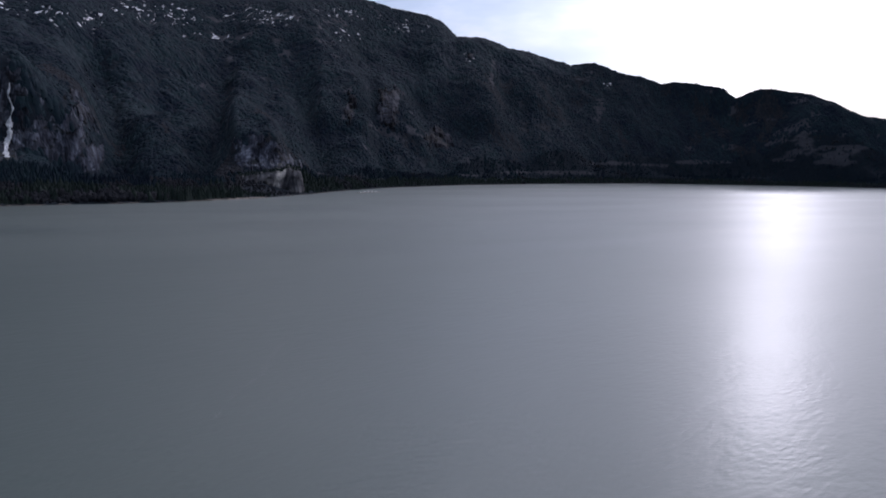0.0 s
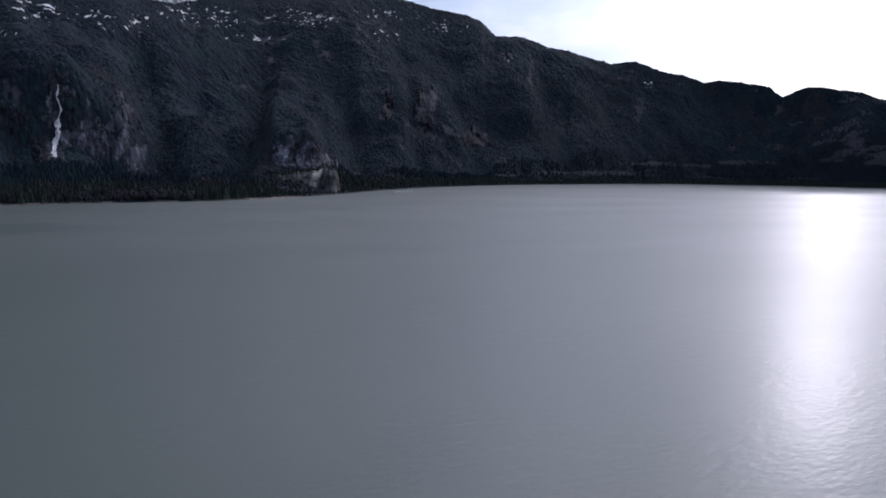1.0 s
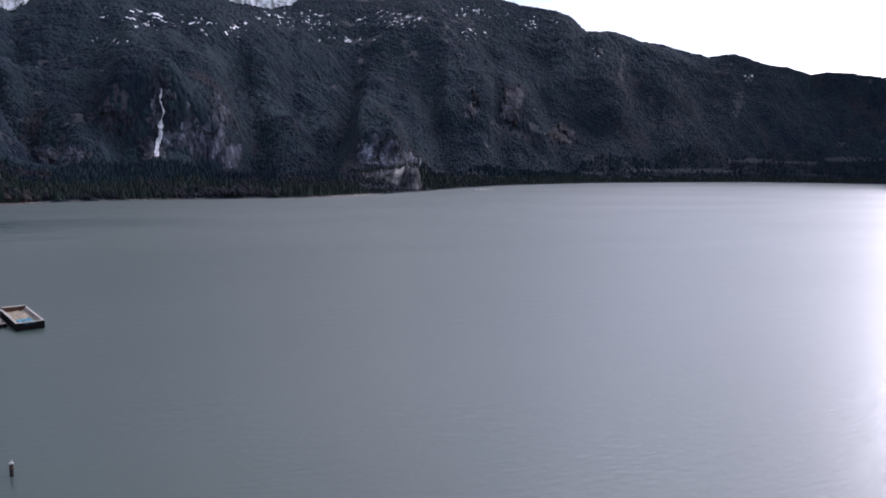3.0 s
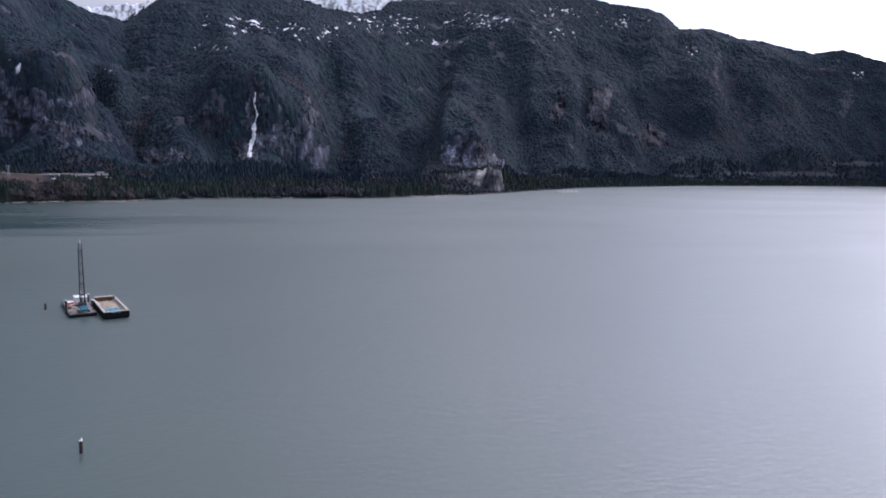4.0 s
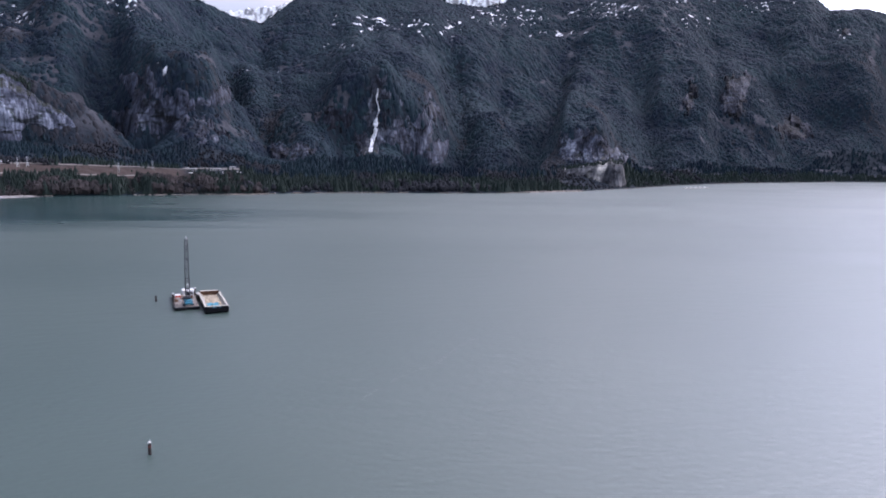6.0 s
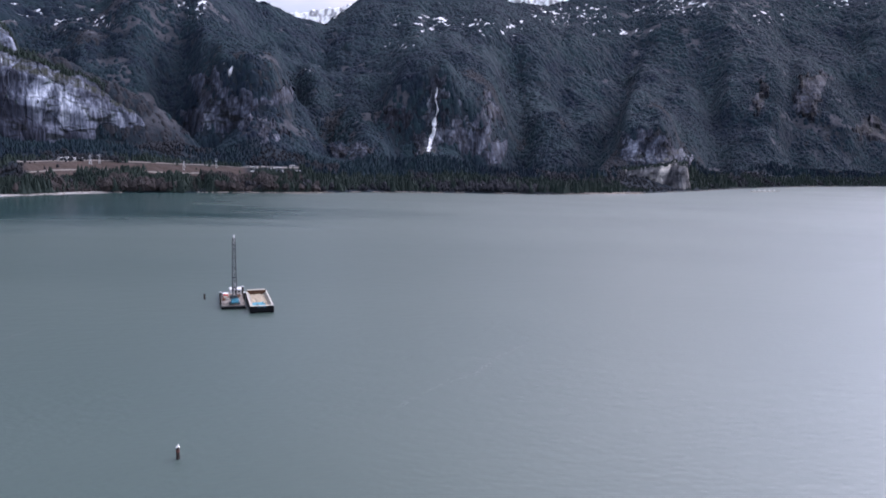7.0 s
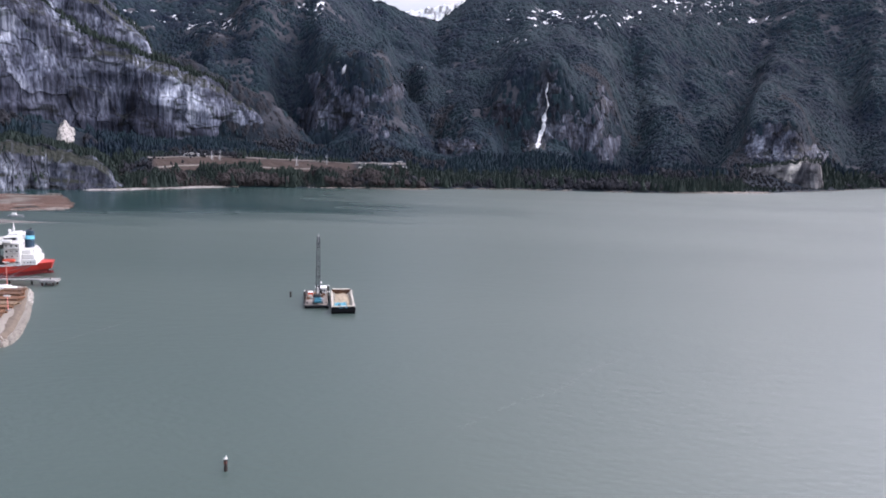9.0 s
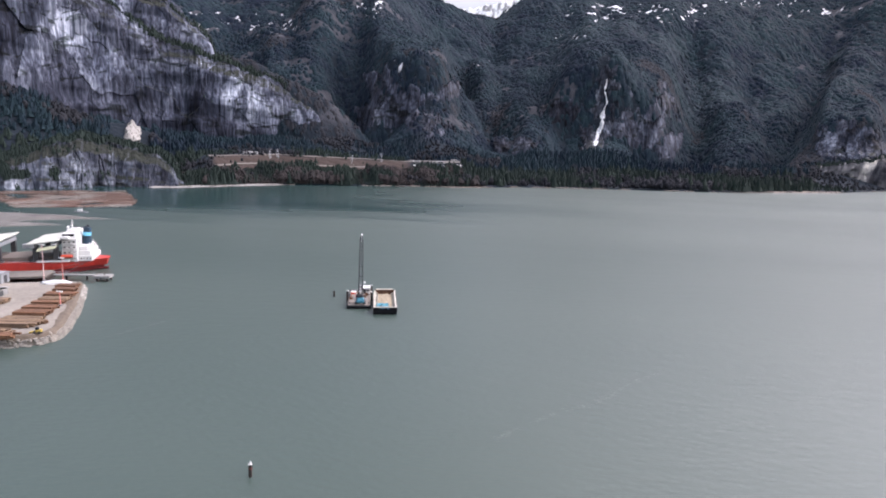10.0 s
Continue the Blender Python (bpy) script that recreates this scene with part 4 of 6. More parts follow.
def on_cliff(sheet, count, seed, low_v=1.0, size=(7, 16), after=-90, before=90):
    """Trees on the flat top of a rock wall, and a few on its ledges."""
    A, Rc, Zc, V = sheet
    rng = np.random.default_rng(seed)
    i = rng.integers(int((V.shape[0] - 14) * low_v) if low_v < 1 else V.shape[0] - 14, V.shape[0] - 1, count)
    i = np.minimum(i, V.shape[0] - 1)
    j = rng.integers(max(4, int(np.searchsorted(A[0], after))), min(A.shape[1] - 4, int(np.searchsorted(A[0], before))), count)
    aa = A[0, j] + rng.uniform(-0.04, 0.04, count)
    x_, y_ = place(aa, Rc[i, j] + rng.uniform(-1, 6, count))
    ok = np.ones(count, bool) if low_v == 1.0 else fbm(np.radians(aa) * 1100 / 28, Zc[i, j] / 16, 3, seed) > 0.12
    return np.stack([x_, y_, Zc[i, j] - 0.8], -1)[ok], rng.uniform(*size, count)[ok]


tops = [on_cliff(WALL, 4200, 31), on_cliff(WALL, 1300, 34, 0.97, (7, 13), -38), on_cliff(WALL, 2200, 35, 1.0, (6, 12), -27), on_cliff(UPPER, 1800, 32), on_cliff(LOW, 3600, 33, size=(6, 13)), on_cliff(LOW, 2400, 38, 0.3, (4, 9), -60, -37), on_cliff(LOW, 6500, 36, 0.15, (5, 10), -47, -41.2), on_cliff(WALL, 700, 39, 0.55, (3, 8)), on_cliff(CUT, 300, 41, size=(5, 10))]
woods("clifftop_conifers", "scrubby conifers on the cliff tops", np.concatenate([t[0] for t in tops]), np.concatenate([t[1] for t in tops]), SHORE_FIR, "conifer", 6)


# ---- things ----
def part(name, bm, mat, parent=None, label="", m=None, smooth_angle=None):
    """Links a bmesh as one mesh object, under a thing or a part."""
    me = bpy.data.meshes.new(name)
    if m is not None:
        bm.transform(m)
    bm.normal_update()
    bm.to_mesh(me)
    bm.free()
    me.materials.append(mat)
    if smooth_angle:
        me.polygons.foreach_set("use_smooth", [True] * len(me.polygons))
    ob = new(name, me)
    ob.parent = parent
    return tagged(ob, label)


def thing(name, label, category, m, group="", kind=""):
    e = new(name)
    e.matrix_world = m
    return tagged(e, label, category, group, kind)


def box(bm, x0, x1, y0, y1, z0, z1, bevel=0.0):
    made = bmesh.ops.create_cube(bm, size=1.0, matrix=Matrix.Translation(((x0 + x1) / 2, (y0 + y1) / 2, (z0 + z1) / 2)) @ Matrix.Diagonal((x1 - x0, y1 - y0, z1 - z0, 1)))
    if bevel:
        edges = {e for v in made["verts"] for e in v.link_edges}
        bmesh.ops.bevel(bm, geom=list(edges), offset=bevel, segments=1, affect="EDGES")
    return bm


def tube(bm, p, q, r0, r1=None, sides=8):
    p, q = Vector(p), Vector(q)
    d = q - p
    m = Matrix.Translation((p + q) / 2) @ d.to_track_quat("Z", "Y").to_matrix().to_4x4()
    bmesh.ops.create_cone(bm, cap_ends=True, segments=sides, radius1=r0, radius2=r0 if r1 is None else r1, depth=d.length, matrix=m)
    return bm


def B():
    return bmesh.new()


RED_HULL = material("red_hull", (0.42, 0.030, 0.020), 0.45, vary=0.22, scale=0.25, fine=9, stretch=(1, 1, 0.4), bump=0.05, per="")
HULL_LOW = material("worn_antifouling", (0.16, 0.016, 0.017), 0.7, vary=0.4, scale=0.4, fine=6, per="")
WHITE = material("white_paint", (0.538, 0.542, 0.533), 0.5, vary=0.06, scale=0.4, fine=9, tint=(0.605, 0.605, 0.588), per="")
DECK_RED = material("deck_paint", (0.16, 0.045, 0.032), 0.8, vary=0.35, scale=0.4, per="")
HATCH = material("worn_hatch_paint", (0.105, 0.088, 0.078), 0.85, vary=0.4, scale=0.3, fine=7, tint=(0.19, 0.16, 0.14), per="object")
NAVY = material("navy_funnel", (0.008, 0.030, 0.055), 0.5, vary=0.2, scale=0.5, per="")
SKYBLUE = material("light_blue_band", (0.14, 0.48, 0.66), 0.5, vary=0.12, scale=0.5, per="")
DARK = material("dark_steel", (0.030, 0.032, 0.036), 0.6, vary=0.4, scale=0.8, per="")
GLASS = material("dark_glass", (0.012, 0.014, 0.018), 0.12, vary=0.2, scale=1.0, per="")
CREAM = material("pale_canopy", (0.437, 0.446, 0.399), 0.7, vary=0.10, scale=0.3, per="")
GREENISH = material("pale_green_canopy", (0.36, 0.38, 0.26), 0.7, vary=0.15, scale=0.3, per="")
GREY_STEEL = material("grey_steel", (0.22, 0.23, 0.24), 0.55, vary=0.3, scale=0.6, per="")
ORANGE = material("orange_paint", (0.45, 0.06, 0.03), 0.5, vary=0.15, scale=0.8, per="")
PALE_PINK = material("weathered_pink_pole", (0.58, 0.40, 0.38), 0.6, vary=0.15, scale=0.5, per="")
PINKISH = material("faded_red_pole", (0.55, 0.20, 0.17), 0.6, vary=0.15, scale=0.5, per="")
RUST = material("rusty_steel", (0.076, 0.034, 0.016), 0.85, vary=0.45, scale=0.5, fine=7, bump=0.3, tint=(0.184, 0.086, 0.040), per="object")
TIMBER = material("sawn_timber", (0.112, 0.069, 0.041), 0.85, vary=0.4, scale=0.6, fine=6, stretch=(1, 1, 3), tint=(0.225, 0.150, 0.090), per="object")
YARD = material("gravel_yard", (0.198, 0.175, 0.145), 0.95, vary=0.35, scale=0.05, fine=14, bump=0.4, tint=(0.277, 0.254, 0.221), per="")
STONE = material("riprap_stone", (0.21, 0.20, 0.18), 0.9, vary=0.4, scale=0.7, fine=5, bump=0.4, tint=(0.46, 0.44, 0.40), per="object")
BANK = material("stony_bank", (0.175, 0.161, 0.140), 0.95, vary=0.4, scale=0.6, fine=5, bump=0.7, tint=(0.315, 0.294, 0.259), per="")
SANDY = material("tidal_gravel", (0.086, 0.081, 0.077), 0.9, vary=0.5, scale=0.05, fine=10, bump=0.3, tint=(0.152, 0.145, 0.135), per="")
LOG = material("floating_log", (0.062, 0.033, 0.024), 0.85, vary=0.5, scale=0.2, fine=8, tint=(0.152, 0.090, 0.066))
PALE_LOG = material("weathered_log", (0.132, 0.112, 0.097), 0.9, vary=0.35, scale=0.2, fine=8, tint=(0.216, 0.190, 0.166))
TURQ = material("turquoise_paint", (0.014, 0.10, 0.15), 0.5, vary=0.2, scale=0.8, tint=(0.03, 0.19, 0.26), per="")
BARGE = material("black_barge_steel", (0.006, 0.0065, 0.008), 0.75, vary=0.5, scale=0.5, per="", specular=0.1)
BARGE_DECK = material("worn_barge_deck", (0.133, 0.115, 0.098), 0.9, vary=0.45, scale=0.35, fine=6, tint=(0.231, 0.199, 0.168), per="")
RIM = material("scuffed_rim", (0.33, 0.305, 0.255), 0.85, vary=0.3, scale=0.6, tint=(0.46, 0.43, 0.37), per="")
SAND = material("heaped_sand", (0.217, 0.176, 0.116), 0.95, vary=0.25, scale=0.25, fine=9, bump=0.5, tint=(0.315, 0.266, 0.188), per="")
TARPED = material("blue_tarpaulin", (0.02, 0.16, 0.23), 0.6, vary=0.3, scale=0.9, bump=0.4, tint=(0.06, 0.30, 0.38), per="")
PILE = material("creosoted_pile", (0.014, 0.011, 0.010), 0.85, vary=0.5, scale=1.2, fine=6, bump=0.5, stretch=(1, 1, 0.3), tint=(0.045, 0.032, 0.026), per="")
RED_BAND = material("faded_red_band", (0.09, 0.028, 0.022), 0.8, vary=0.3, scale=2.0, per="")
DROPPED = material("bird_whitened_cap", (0.561, 0.552, 0.527), 0.9, vary=0.25, scale=3.0, bump=0.4, per="")
CONCRETE = material("grey_concrete", (0.203, 0.203, 0.196), 0.9, vary=0.22, scale=0.3, fine=9, bump=0.2, per="")
ROOF = material("grey_roof", (0.240, 0.246, 0.252), 0.6, vary=0.2, scale=0.3, per="")
WHARF_TOP = material("worn_wharf_deck", (0.112, 0.098, 0.086), 0.9, vary=0.35, scale=0.12, fine=9, tint=(0.203, 0.180, 0.158), per="")
SOIL = material("brown_soil", (0.078, 0.057, 0.041), 0.95, vary=0.4, scale=0.3, fine=7, bump=0.5, tint=(0.150, 0.120, 0.090), per="")
BOOM = material("dark_boom_paint", (0.010, 0.012, 0.018), 0.6, vary=0.3, scale=0.8, per="")
NAME_BLUE = material("faded_blue_paint", (0.10, 0.26, 0.36), 0.6, vary=0.3, scale=1.5, per="")
YELLOW = material("yellow_machine", (0.40, 0.29, 0.05), 0.5, vary=0.25, scale=1.0, per="")
GALV = material("galvanised_steel", (0.42, 0.44, 0.46), 0.5, metal=0.6, vary=0.2, scale=0.5, per="")
PAVING = material("pale_road", (0.105, 0.093, 0.085), 0.9, vary=0.4, scale=0.02, fine=10, tint=(0.195, 0.178, 0.162), per="")


# ---- the cargo ship ----
def cargo_ship():
    ship = thing("cargo_ship", "red-hulled cargo ship with white deckhouse moored at the terminal", "ship", pose(-204.5, 323.7, -2.3, 0, 0, math.degrees(math.atan2(-0.507, -0.862))))
    # local x runs from stern to bow, +y faces the berth
    L, HB = 178.0, 14.0
    stations = 60

    def half_width(x, z):
        s = x / L
        stern = smooth(-0.035 + 0.0062 * (8.5 - z), 0.13, s) ** 0.55
        bow = smooth(1.02, 0.80, s - 0.012 * (z - 8.5) / 8.5) ** 0.6
        low = 1.0 - 0.10 * max(0.0, (0.16 - s) / 0.16) * max(0.0, (6.0 - z) / 6.0) * 4
        return float(HB * max(0.02, stern * bow * max(low, 0.05)))

    for name, za, zb, mat, lab in (("lower_hull", -1.5, 4.7, HULL_LOW, "dark red worn hull below the loaded line"), ("upper_hull", 4.7, 8.6, RED_HULL, "bright red hull side")):
        bm = B()
        rings = []
        levels = np.linspace(za, zb, 6)
        xs = [L * (q / stations) ** 1.0 - (1.2 if za > 0 and q == 0 else 0) for q in range(stations + 1)]
        for x in xs:
            col = []
            for side in (1, -1):
                for z in (levels if side > 0 else levels[::-1]):
                    sheer = 1.6 * max(0, (x / L - 0.86) / 0.14) if z > 8 else 0
                    xx = x - (0.75 * (z - 1.6) / 7 * 3.0 if x <= 0.1 else 0) + (max(0, x / L - 0.9) * 40 * (z / 8.5) * 0.5 if z > 0 else 0)
                    col.append(bm.verts.new((xx, side * half_width(max(x, 0.0), z), z + sheer)))
            rings.append(col)
        for r0, r1 in zip(rings, rings[1:]):
            n = len(r0)
            for q in range(n - 1):
                bm.faces.new((r0[q], r1[q], r1[q + 1], r0[q + 1]))
        bm.faces.new(rings[0][::-1])
        bm.faces.new(rings[-1])
        bmesh.ops.recalc_face_normals(bm, faces=bm.faces)
        hull = part(name, bm, mat, ship, lab)
    # deck, hatch covers and coaming
    bm = B()
    top, bot = [], []
    for q in range(stations + 1):
        x = L * q / stations
        w = half_width(x, 8.5) - 0.25
        top.append((bm.verts.new((x, w, 8.3 + 1.6 * max(0, (x / L - 0.86) / 0.14))), bm.verts.new((x, -w, 8.3 + 1.6 * max(0, (x / L - 0.86) / 0.14)))))
    for a0, a1 in zip(top, top[1:]):
        bm.faces.new((a0[0], a0[1], a1[1], a1[0]))
    part("deck", bm, DECK_RED, ship, "dull red-brown steel deck")
    for k in range(9):
        x0 = 17.4 + 14.8 * k
        hatch = part("hatch_cover", box(box(B(), x0, x0 + 13.6, -10.5, 10.5, 8.3, 10.2, 0.15), x0 + 0.4, x0 + 13.2, -10.1, 10.1, 10.15, 10.7, 0.1), HATCH, ship, "flat worn grey-brown hatch cover")
    # bulwark rail posts along the near side
    for k in range(54):
        x = 3 + 3.1 * k
        part("rail_post", tube(B(), (x, half_width(x, 8.5) - 0.3, 8.3), (x, half_width(x, 8.5) - 0.3, 9.4), 0.05, sides=5), WHITE, ship)
    bm = B()
    for zz in (8.9, 9.4):
        for k in range(53):
            x, x2 = 3 + 3.1 * k, 3 + 3.1 * (k + 1)
            tube(bm, (x, half_width(x, 8.5) - 0.3, zz), (x2, half_width(x2, 8.5) - 0.3, zz), 0.035, sides=4)
    part("rail", bm, WHITE, ship)
    # deckhouse: aft steps and the tall block with the bridge
    aft = part("aft_deckhouse", box(box(box(B(), 2.6, 9.2, -10.5, 10.5, 8.3, 11.2, 0.25), 3.6, 9.2, -9.5, 9.5, 11.2, 13.7, 0.25), 5.0, 9.2, -8.5, 8.5, 13.7, 15.9, 0.25), WHITE, ship, "white stepped deckhouse over the stern")
    part("vent", tube(tube(B(), (4.2, 6, 13.7), (4.2, 6, 15.2), 0.4), (4.2, 6, 15.2), (4.2, 6, 15.8), 0.7, 0.6), WHITE, aft)
    part("vent", tube(tube(B(), (4.2, -5, 13.7), (4.2, -5, 14.9), 0.4), (4.2, -5, 14.9), (4.2, -5, 15.5), 0.7, 0.6), WHITE, aft)
    for zz, x0, w in ((11.2, 2.7, 10.4), (13.7, 3.7, 9.4), (15.9, 5.1, 8.4)):
        bm = B()
        for p, q in (((9.2, w), (x0, w)), ((x0, w), (x0, -w)), ((x0, -w), (9.2, -w))):
            tube(bm, (*p, zz + 1.0), (*q, zz + 1.0), 0.04, sides=4)
            tube(bm, (*p, zz + 0.5), (*q, zz + 0.5), 0.03, sides=4)
        part("guard_rail", bm, WHITE, aft)
    for k in range(4):
        part("window", box(B(), 3.4 + 1.4 * k, 4.0 + 1.4 * k, 10.46, 10.54, 9.4, 10.1), GLASS, aft, "dark round-cornered port")
    block = part("accommodation_block", box(box(B(), 9.2, 16.2, -12.0, 12.0, 8.3, 20.4, 0.2), 9.8, 16.2, -11.0, 11.0, 20.4, 23.0, 0.2), WHITE, ship, "tall white accommodation block")
    part("bridge_wing", box(B(), 12.5, 16.3, 11.0, 14.4, 20.5, 21.7, 0.1), WHITE, block)
    part("bridge_wing", box(B(), 12.5, 16.3, -14.4, -11.0, 20.5, 21.7, 0.1), WHITE, block)
    part("monkey_island", box(B(), 10.8, 15.2, -5.5, 5.5, 23.0, 24.1, 0.15), WHITE, block)
    for lvl in range(4):
        zz = 10.0 + 2.7 * lvl
        for k in range(3):
            part("window", box(B(), 10.2 + 2.2 * k, 11.0 + 2.2 * k, 11.96, 12.04, zz, zz + 0.8), GLASS, block, "dark square window")
        if lvl > 1:
            for k in range(4):
                part("window", box(B(), 9.15, 9.22, -9.4 + 5.6 * k, -8.5 + 5.6 * k, zz, zz + 0.8), GLASS, block, "dark square window")
        part("deck_edge", box(B(), 9.0, 16.35, 11.9, 12.9, zz + 1.3, zz + 1.42), WHITE, block)
    part("bridge_window", box(B(), 16.16, 16.25, -10.6, 10.6, 21.4, 22.5), GLASS, block, "dark band of bridge windows")
    part("bridge_window", box(B(), 10.6, 16.0, 10.97, 11.05, 21.4, 22.5), GLASS, block, "dark band of bridge windows")
    bm = B()
    for k in range(5):
        x0, x1, zz = (10.2, 13.4, 8.4 + 2.3 * k)
        p, q = ((x0, 12.7, zz), (x1, 12.7, zz + 2.3)) if k % 2 == 0 else ((x1, 12.7, zz), (x0, 12.7, zz + 2.3))
        tube(bm, p, q, 0.16, sides=5)
        box(bm, x0 - 0.8, x1 + 0.8, 12.1, 13.3, zz + 2.2, zz + 2.32)
    part("outside_stair", bm, WHITE, block)
    # funnel, masts
    fun = part("funnel", tube(tube(B(), (7.2, -1, 15.9), (6.7, -1, 24.2), 2.3, 1.9, 14), (6.7, -1, 24.2), (6.6, -1, 24.7), 2.05, 2.0, 14), NAVY, ship, "navy blue funnel with a light blue band")
    part("band", tube(B(), (6.98, -1, 20.3), (6.85, -1, 22.2), 2.15, 2.05, 14), SKYBLUE, fun, "light blue band")
    part("exhaust_pipe", tube(B(), (6.4, -1.6, 24.6), (6.2, -1.6, 26.0), 0.45), DARK, fun)
    part("exhaust_pipe", tube(B(), (7.0, -0.2, 24.6), (7.0, -0.2, 25.6), 0.35), DARK, fun)
    part("radar_mast", tube(tube(tube(B(), (13.6, 0, 24.1), (13.6, 0, 29.0), 0.3, 0.15), (13.6, -2.0, 27.0), (13.6, 2.0, 27.0), 0.1), (13.2, -1.2, 25.8), (14.2, 1.2, 25.8), 0.13), WHITE, ship, "white radar mast")
    part("radome", tube(tube(B(), (14.6, 4.5, 23.0), (14.6, 4.5, 25.1), 0.25), (14.6, 4.5, 25.0), (14.6, 4.5, 26.2), 0.75, 0.45, 10), WHITE, ship)
    # lifeboat in its davits by the block
    part("lifeboat", box(B(), 11.0, 16.6, 12.9, 14.9, 10.6, 12.4, 0.6), ORANGE, ship, "orange-red enclosed lifeboat")
    for x in (11.8, 15.8):
        part("davit", tube(tube(B(), (x, 12.4, 9.8), (x, 12.8, 13.6), 0.16), (x, 12.8, 13.6), (x, 14.4, 13.6), 0.14), WHITE, ship)
    part("gangway", box(B(), 12.5, 27.5, 13.9, 14.7, 8.7, 9.6, 0.05), WHITE, ship, "white stowed gangway")
    # two travelling gantry cranes with rain canopies
    for gx in (16.6, 42.5):
        crane = part("gantry_girder", box(box(B(), gx + 1.2, gx + 3.2, -13, 18, 16.6, 18.6, 0.1), gx + 10.6, gx + 12.4, -13, 18, 16.6, 18.6, 0.1), GREY_STEEL, ship, "dark travelling gantry crane girders over the hatches")
        for x in (gx + 1.1, gx + 10.4):
            for y in (-12.4, 11.2):
                part("gantry_leg", box(B(), x, x + 2.4, y, y + 1.9, 8.6, 16.8, 0.12), DARK, crane, "dark steel gantry leg")
        part("gantry_sill", box(B(), gx, gx + 14.5, 11.2, 13.1, 8.6, 10.0, 0.1), DARK, crane)
        part("gantry_sill", box(B(), gx, gx + 14.5, -12.4, -10.5, 8.6, 10.0, 0.1), DARK, crane)
        for yy in (-12.0, 3.3):
            bm = B()
            vs = [bm.verts.new(p) for p in ((gx - 0.4, yy, 20.6), (gx + 13.8, yy, 18.8), (gx + 13.8, yy + 15, 18.3), (gx - 0.4, yy + 15, 20.1))]
            vt = [bm.verts.new(v.co + Vector((0, 0, 0.5))) for v in vs]
            bm.faces.new(vs[::-1]), bm.faces.new(vt)
            for q in range(4):
                bm.faces.new((vs[q], vs[(q + 1) % 4], vt[(q + 1) % 4], vt[q]))
            part("canopy", bm, CREAM, crane, "pale sloping rain canopy")
        bm = B()
        vs = [bm.verts.new(p) for p in ((gx + 0.5, 17.5, 17.6), (gx + 9, 17.5, 16.2), (gx + 9, 21.0, 15.2), (gx + 0.5, 21.0, 16.6))]
        vt = [bm.verts.new(v.co + Vector((0, 0, 0.4))) for v in vs]
        bm.faces.new(vs[::-1]), bm.faces.new(vt)
        for q in range(4):
            bm.faces.new((vs[q], vs[(q + 1) % 4], vt[(q + 1) % 4], vt[q]))
        part("outer_canopy", bm, GREENISH, crane, "pale green outreach canopy")
        part("trolley", box(B(), gx + 3.8, gx + 9.8, 8.5, 13.5, 13.6, 16.4, 0.2), GREY_STEEL, crane)
        part("hoist_cab", box(B(), gx + 13.4, gx + 17.6, 8, 12, 15.6, 17.8, 0.2), GREY_STEEL, crane)
    # mooring ropes from the stern
    part("mooring_rope", tube(tube(B(), (5, 13.0, 8.4), (12, 24, 5.3), 0.12, sides=5), (7, 13.2, 8.4), (20, 24, 5.3), 0.12, sides=5), DARK, ship)
    bm = B()
    box(bm, -3.0, -0.4, -0.35, 0.35, -2.0, 3.6, 0.12)
    part("rudder", bm, HULL_LOW, ship, "dark rudder under the stern")


cargo_ship()


# ---- the terminal: fill, bank, wharf ----
SHORELINE = [(-178, 279), (-162, 259.5), (-147, 240.5), (-131.5, 218.5), (-126.5, 208.5), (-128.5, 203), (-135, 198.5), (-165, 178), (-270, 110), (-420, 60), (-540, 140), (-480, 160), (-350, 193)]


def terminal_ground():
    bm = B()
    top = [bm.verts.new((x, y, 3.5)) for x, y in SHORELINE]
    cx, cy = sum(p[0] for p in SHORELINE) / len(SHORELINE), sum(p[1] for p in SHORELINE) / len(SHORELINE)
    low_v = []
    for x, y in SHORELINE:
        d = Vector((x - cx, y - cy, 0)).normalized()
        low_v.append(bm.verts.new((x + d.x * 4.2, y + d.y * 4.2, -2.5)))
    bm.faces.new(top[::-1] if False else top)
    n = len(top)
    for q in range(n):
        bm.faces.new((top[q], top[(q + 1) % n], low_v[(q + 1) % n], low_v[q]))
    bmesh.ops.recalc_face_normals(bm, faces=bm.faces)
    return tagged(part("terminal_ground", bm, YARD), "pale gravel terminal yard on filled land", "ground", kind="structure")


terminal_ground()


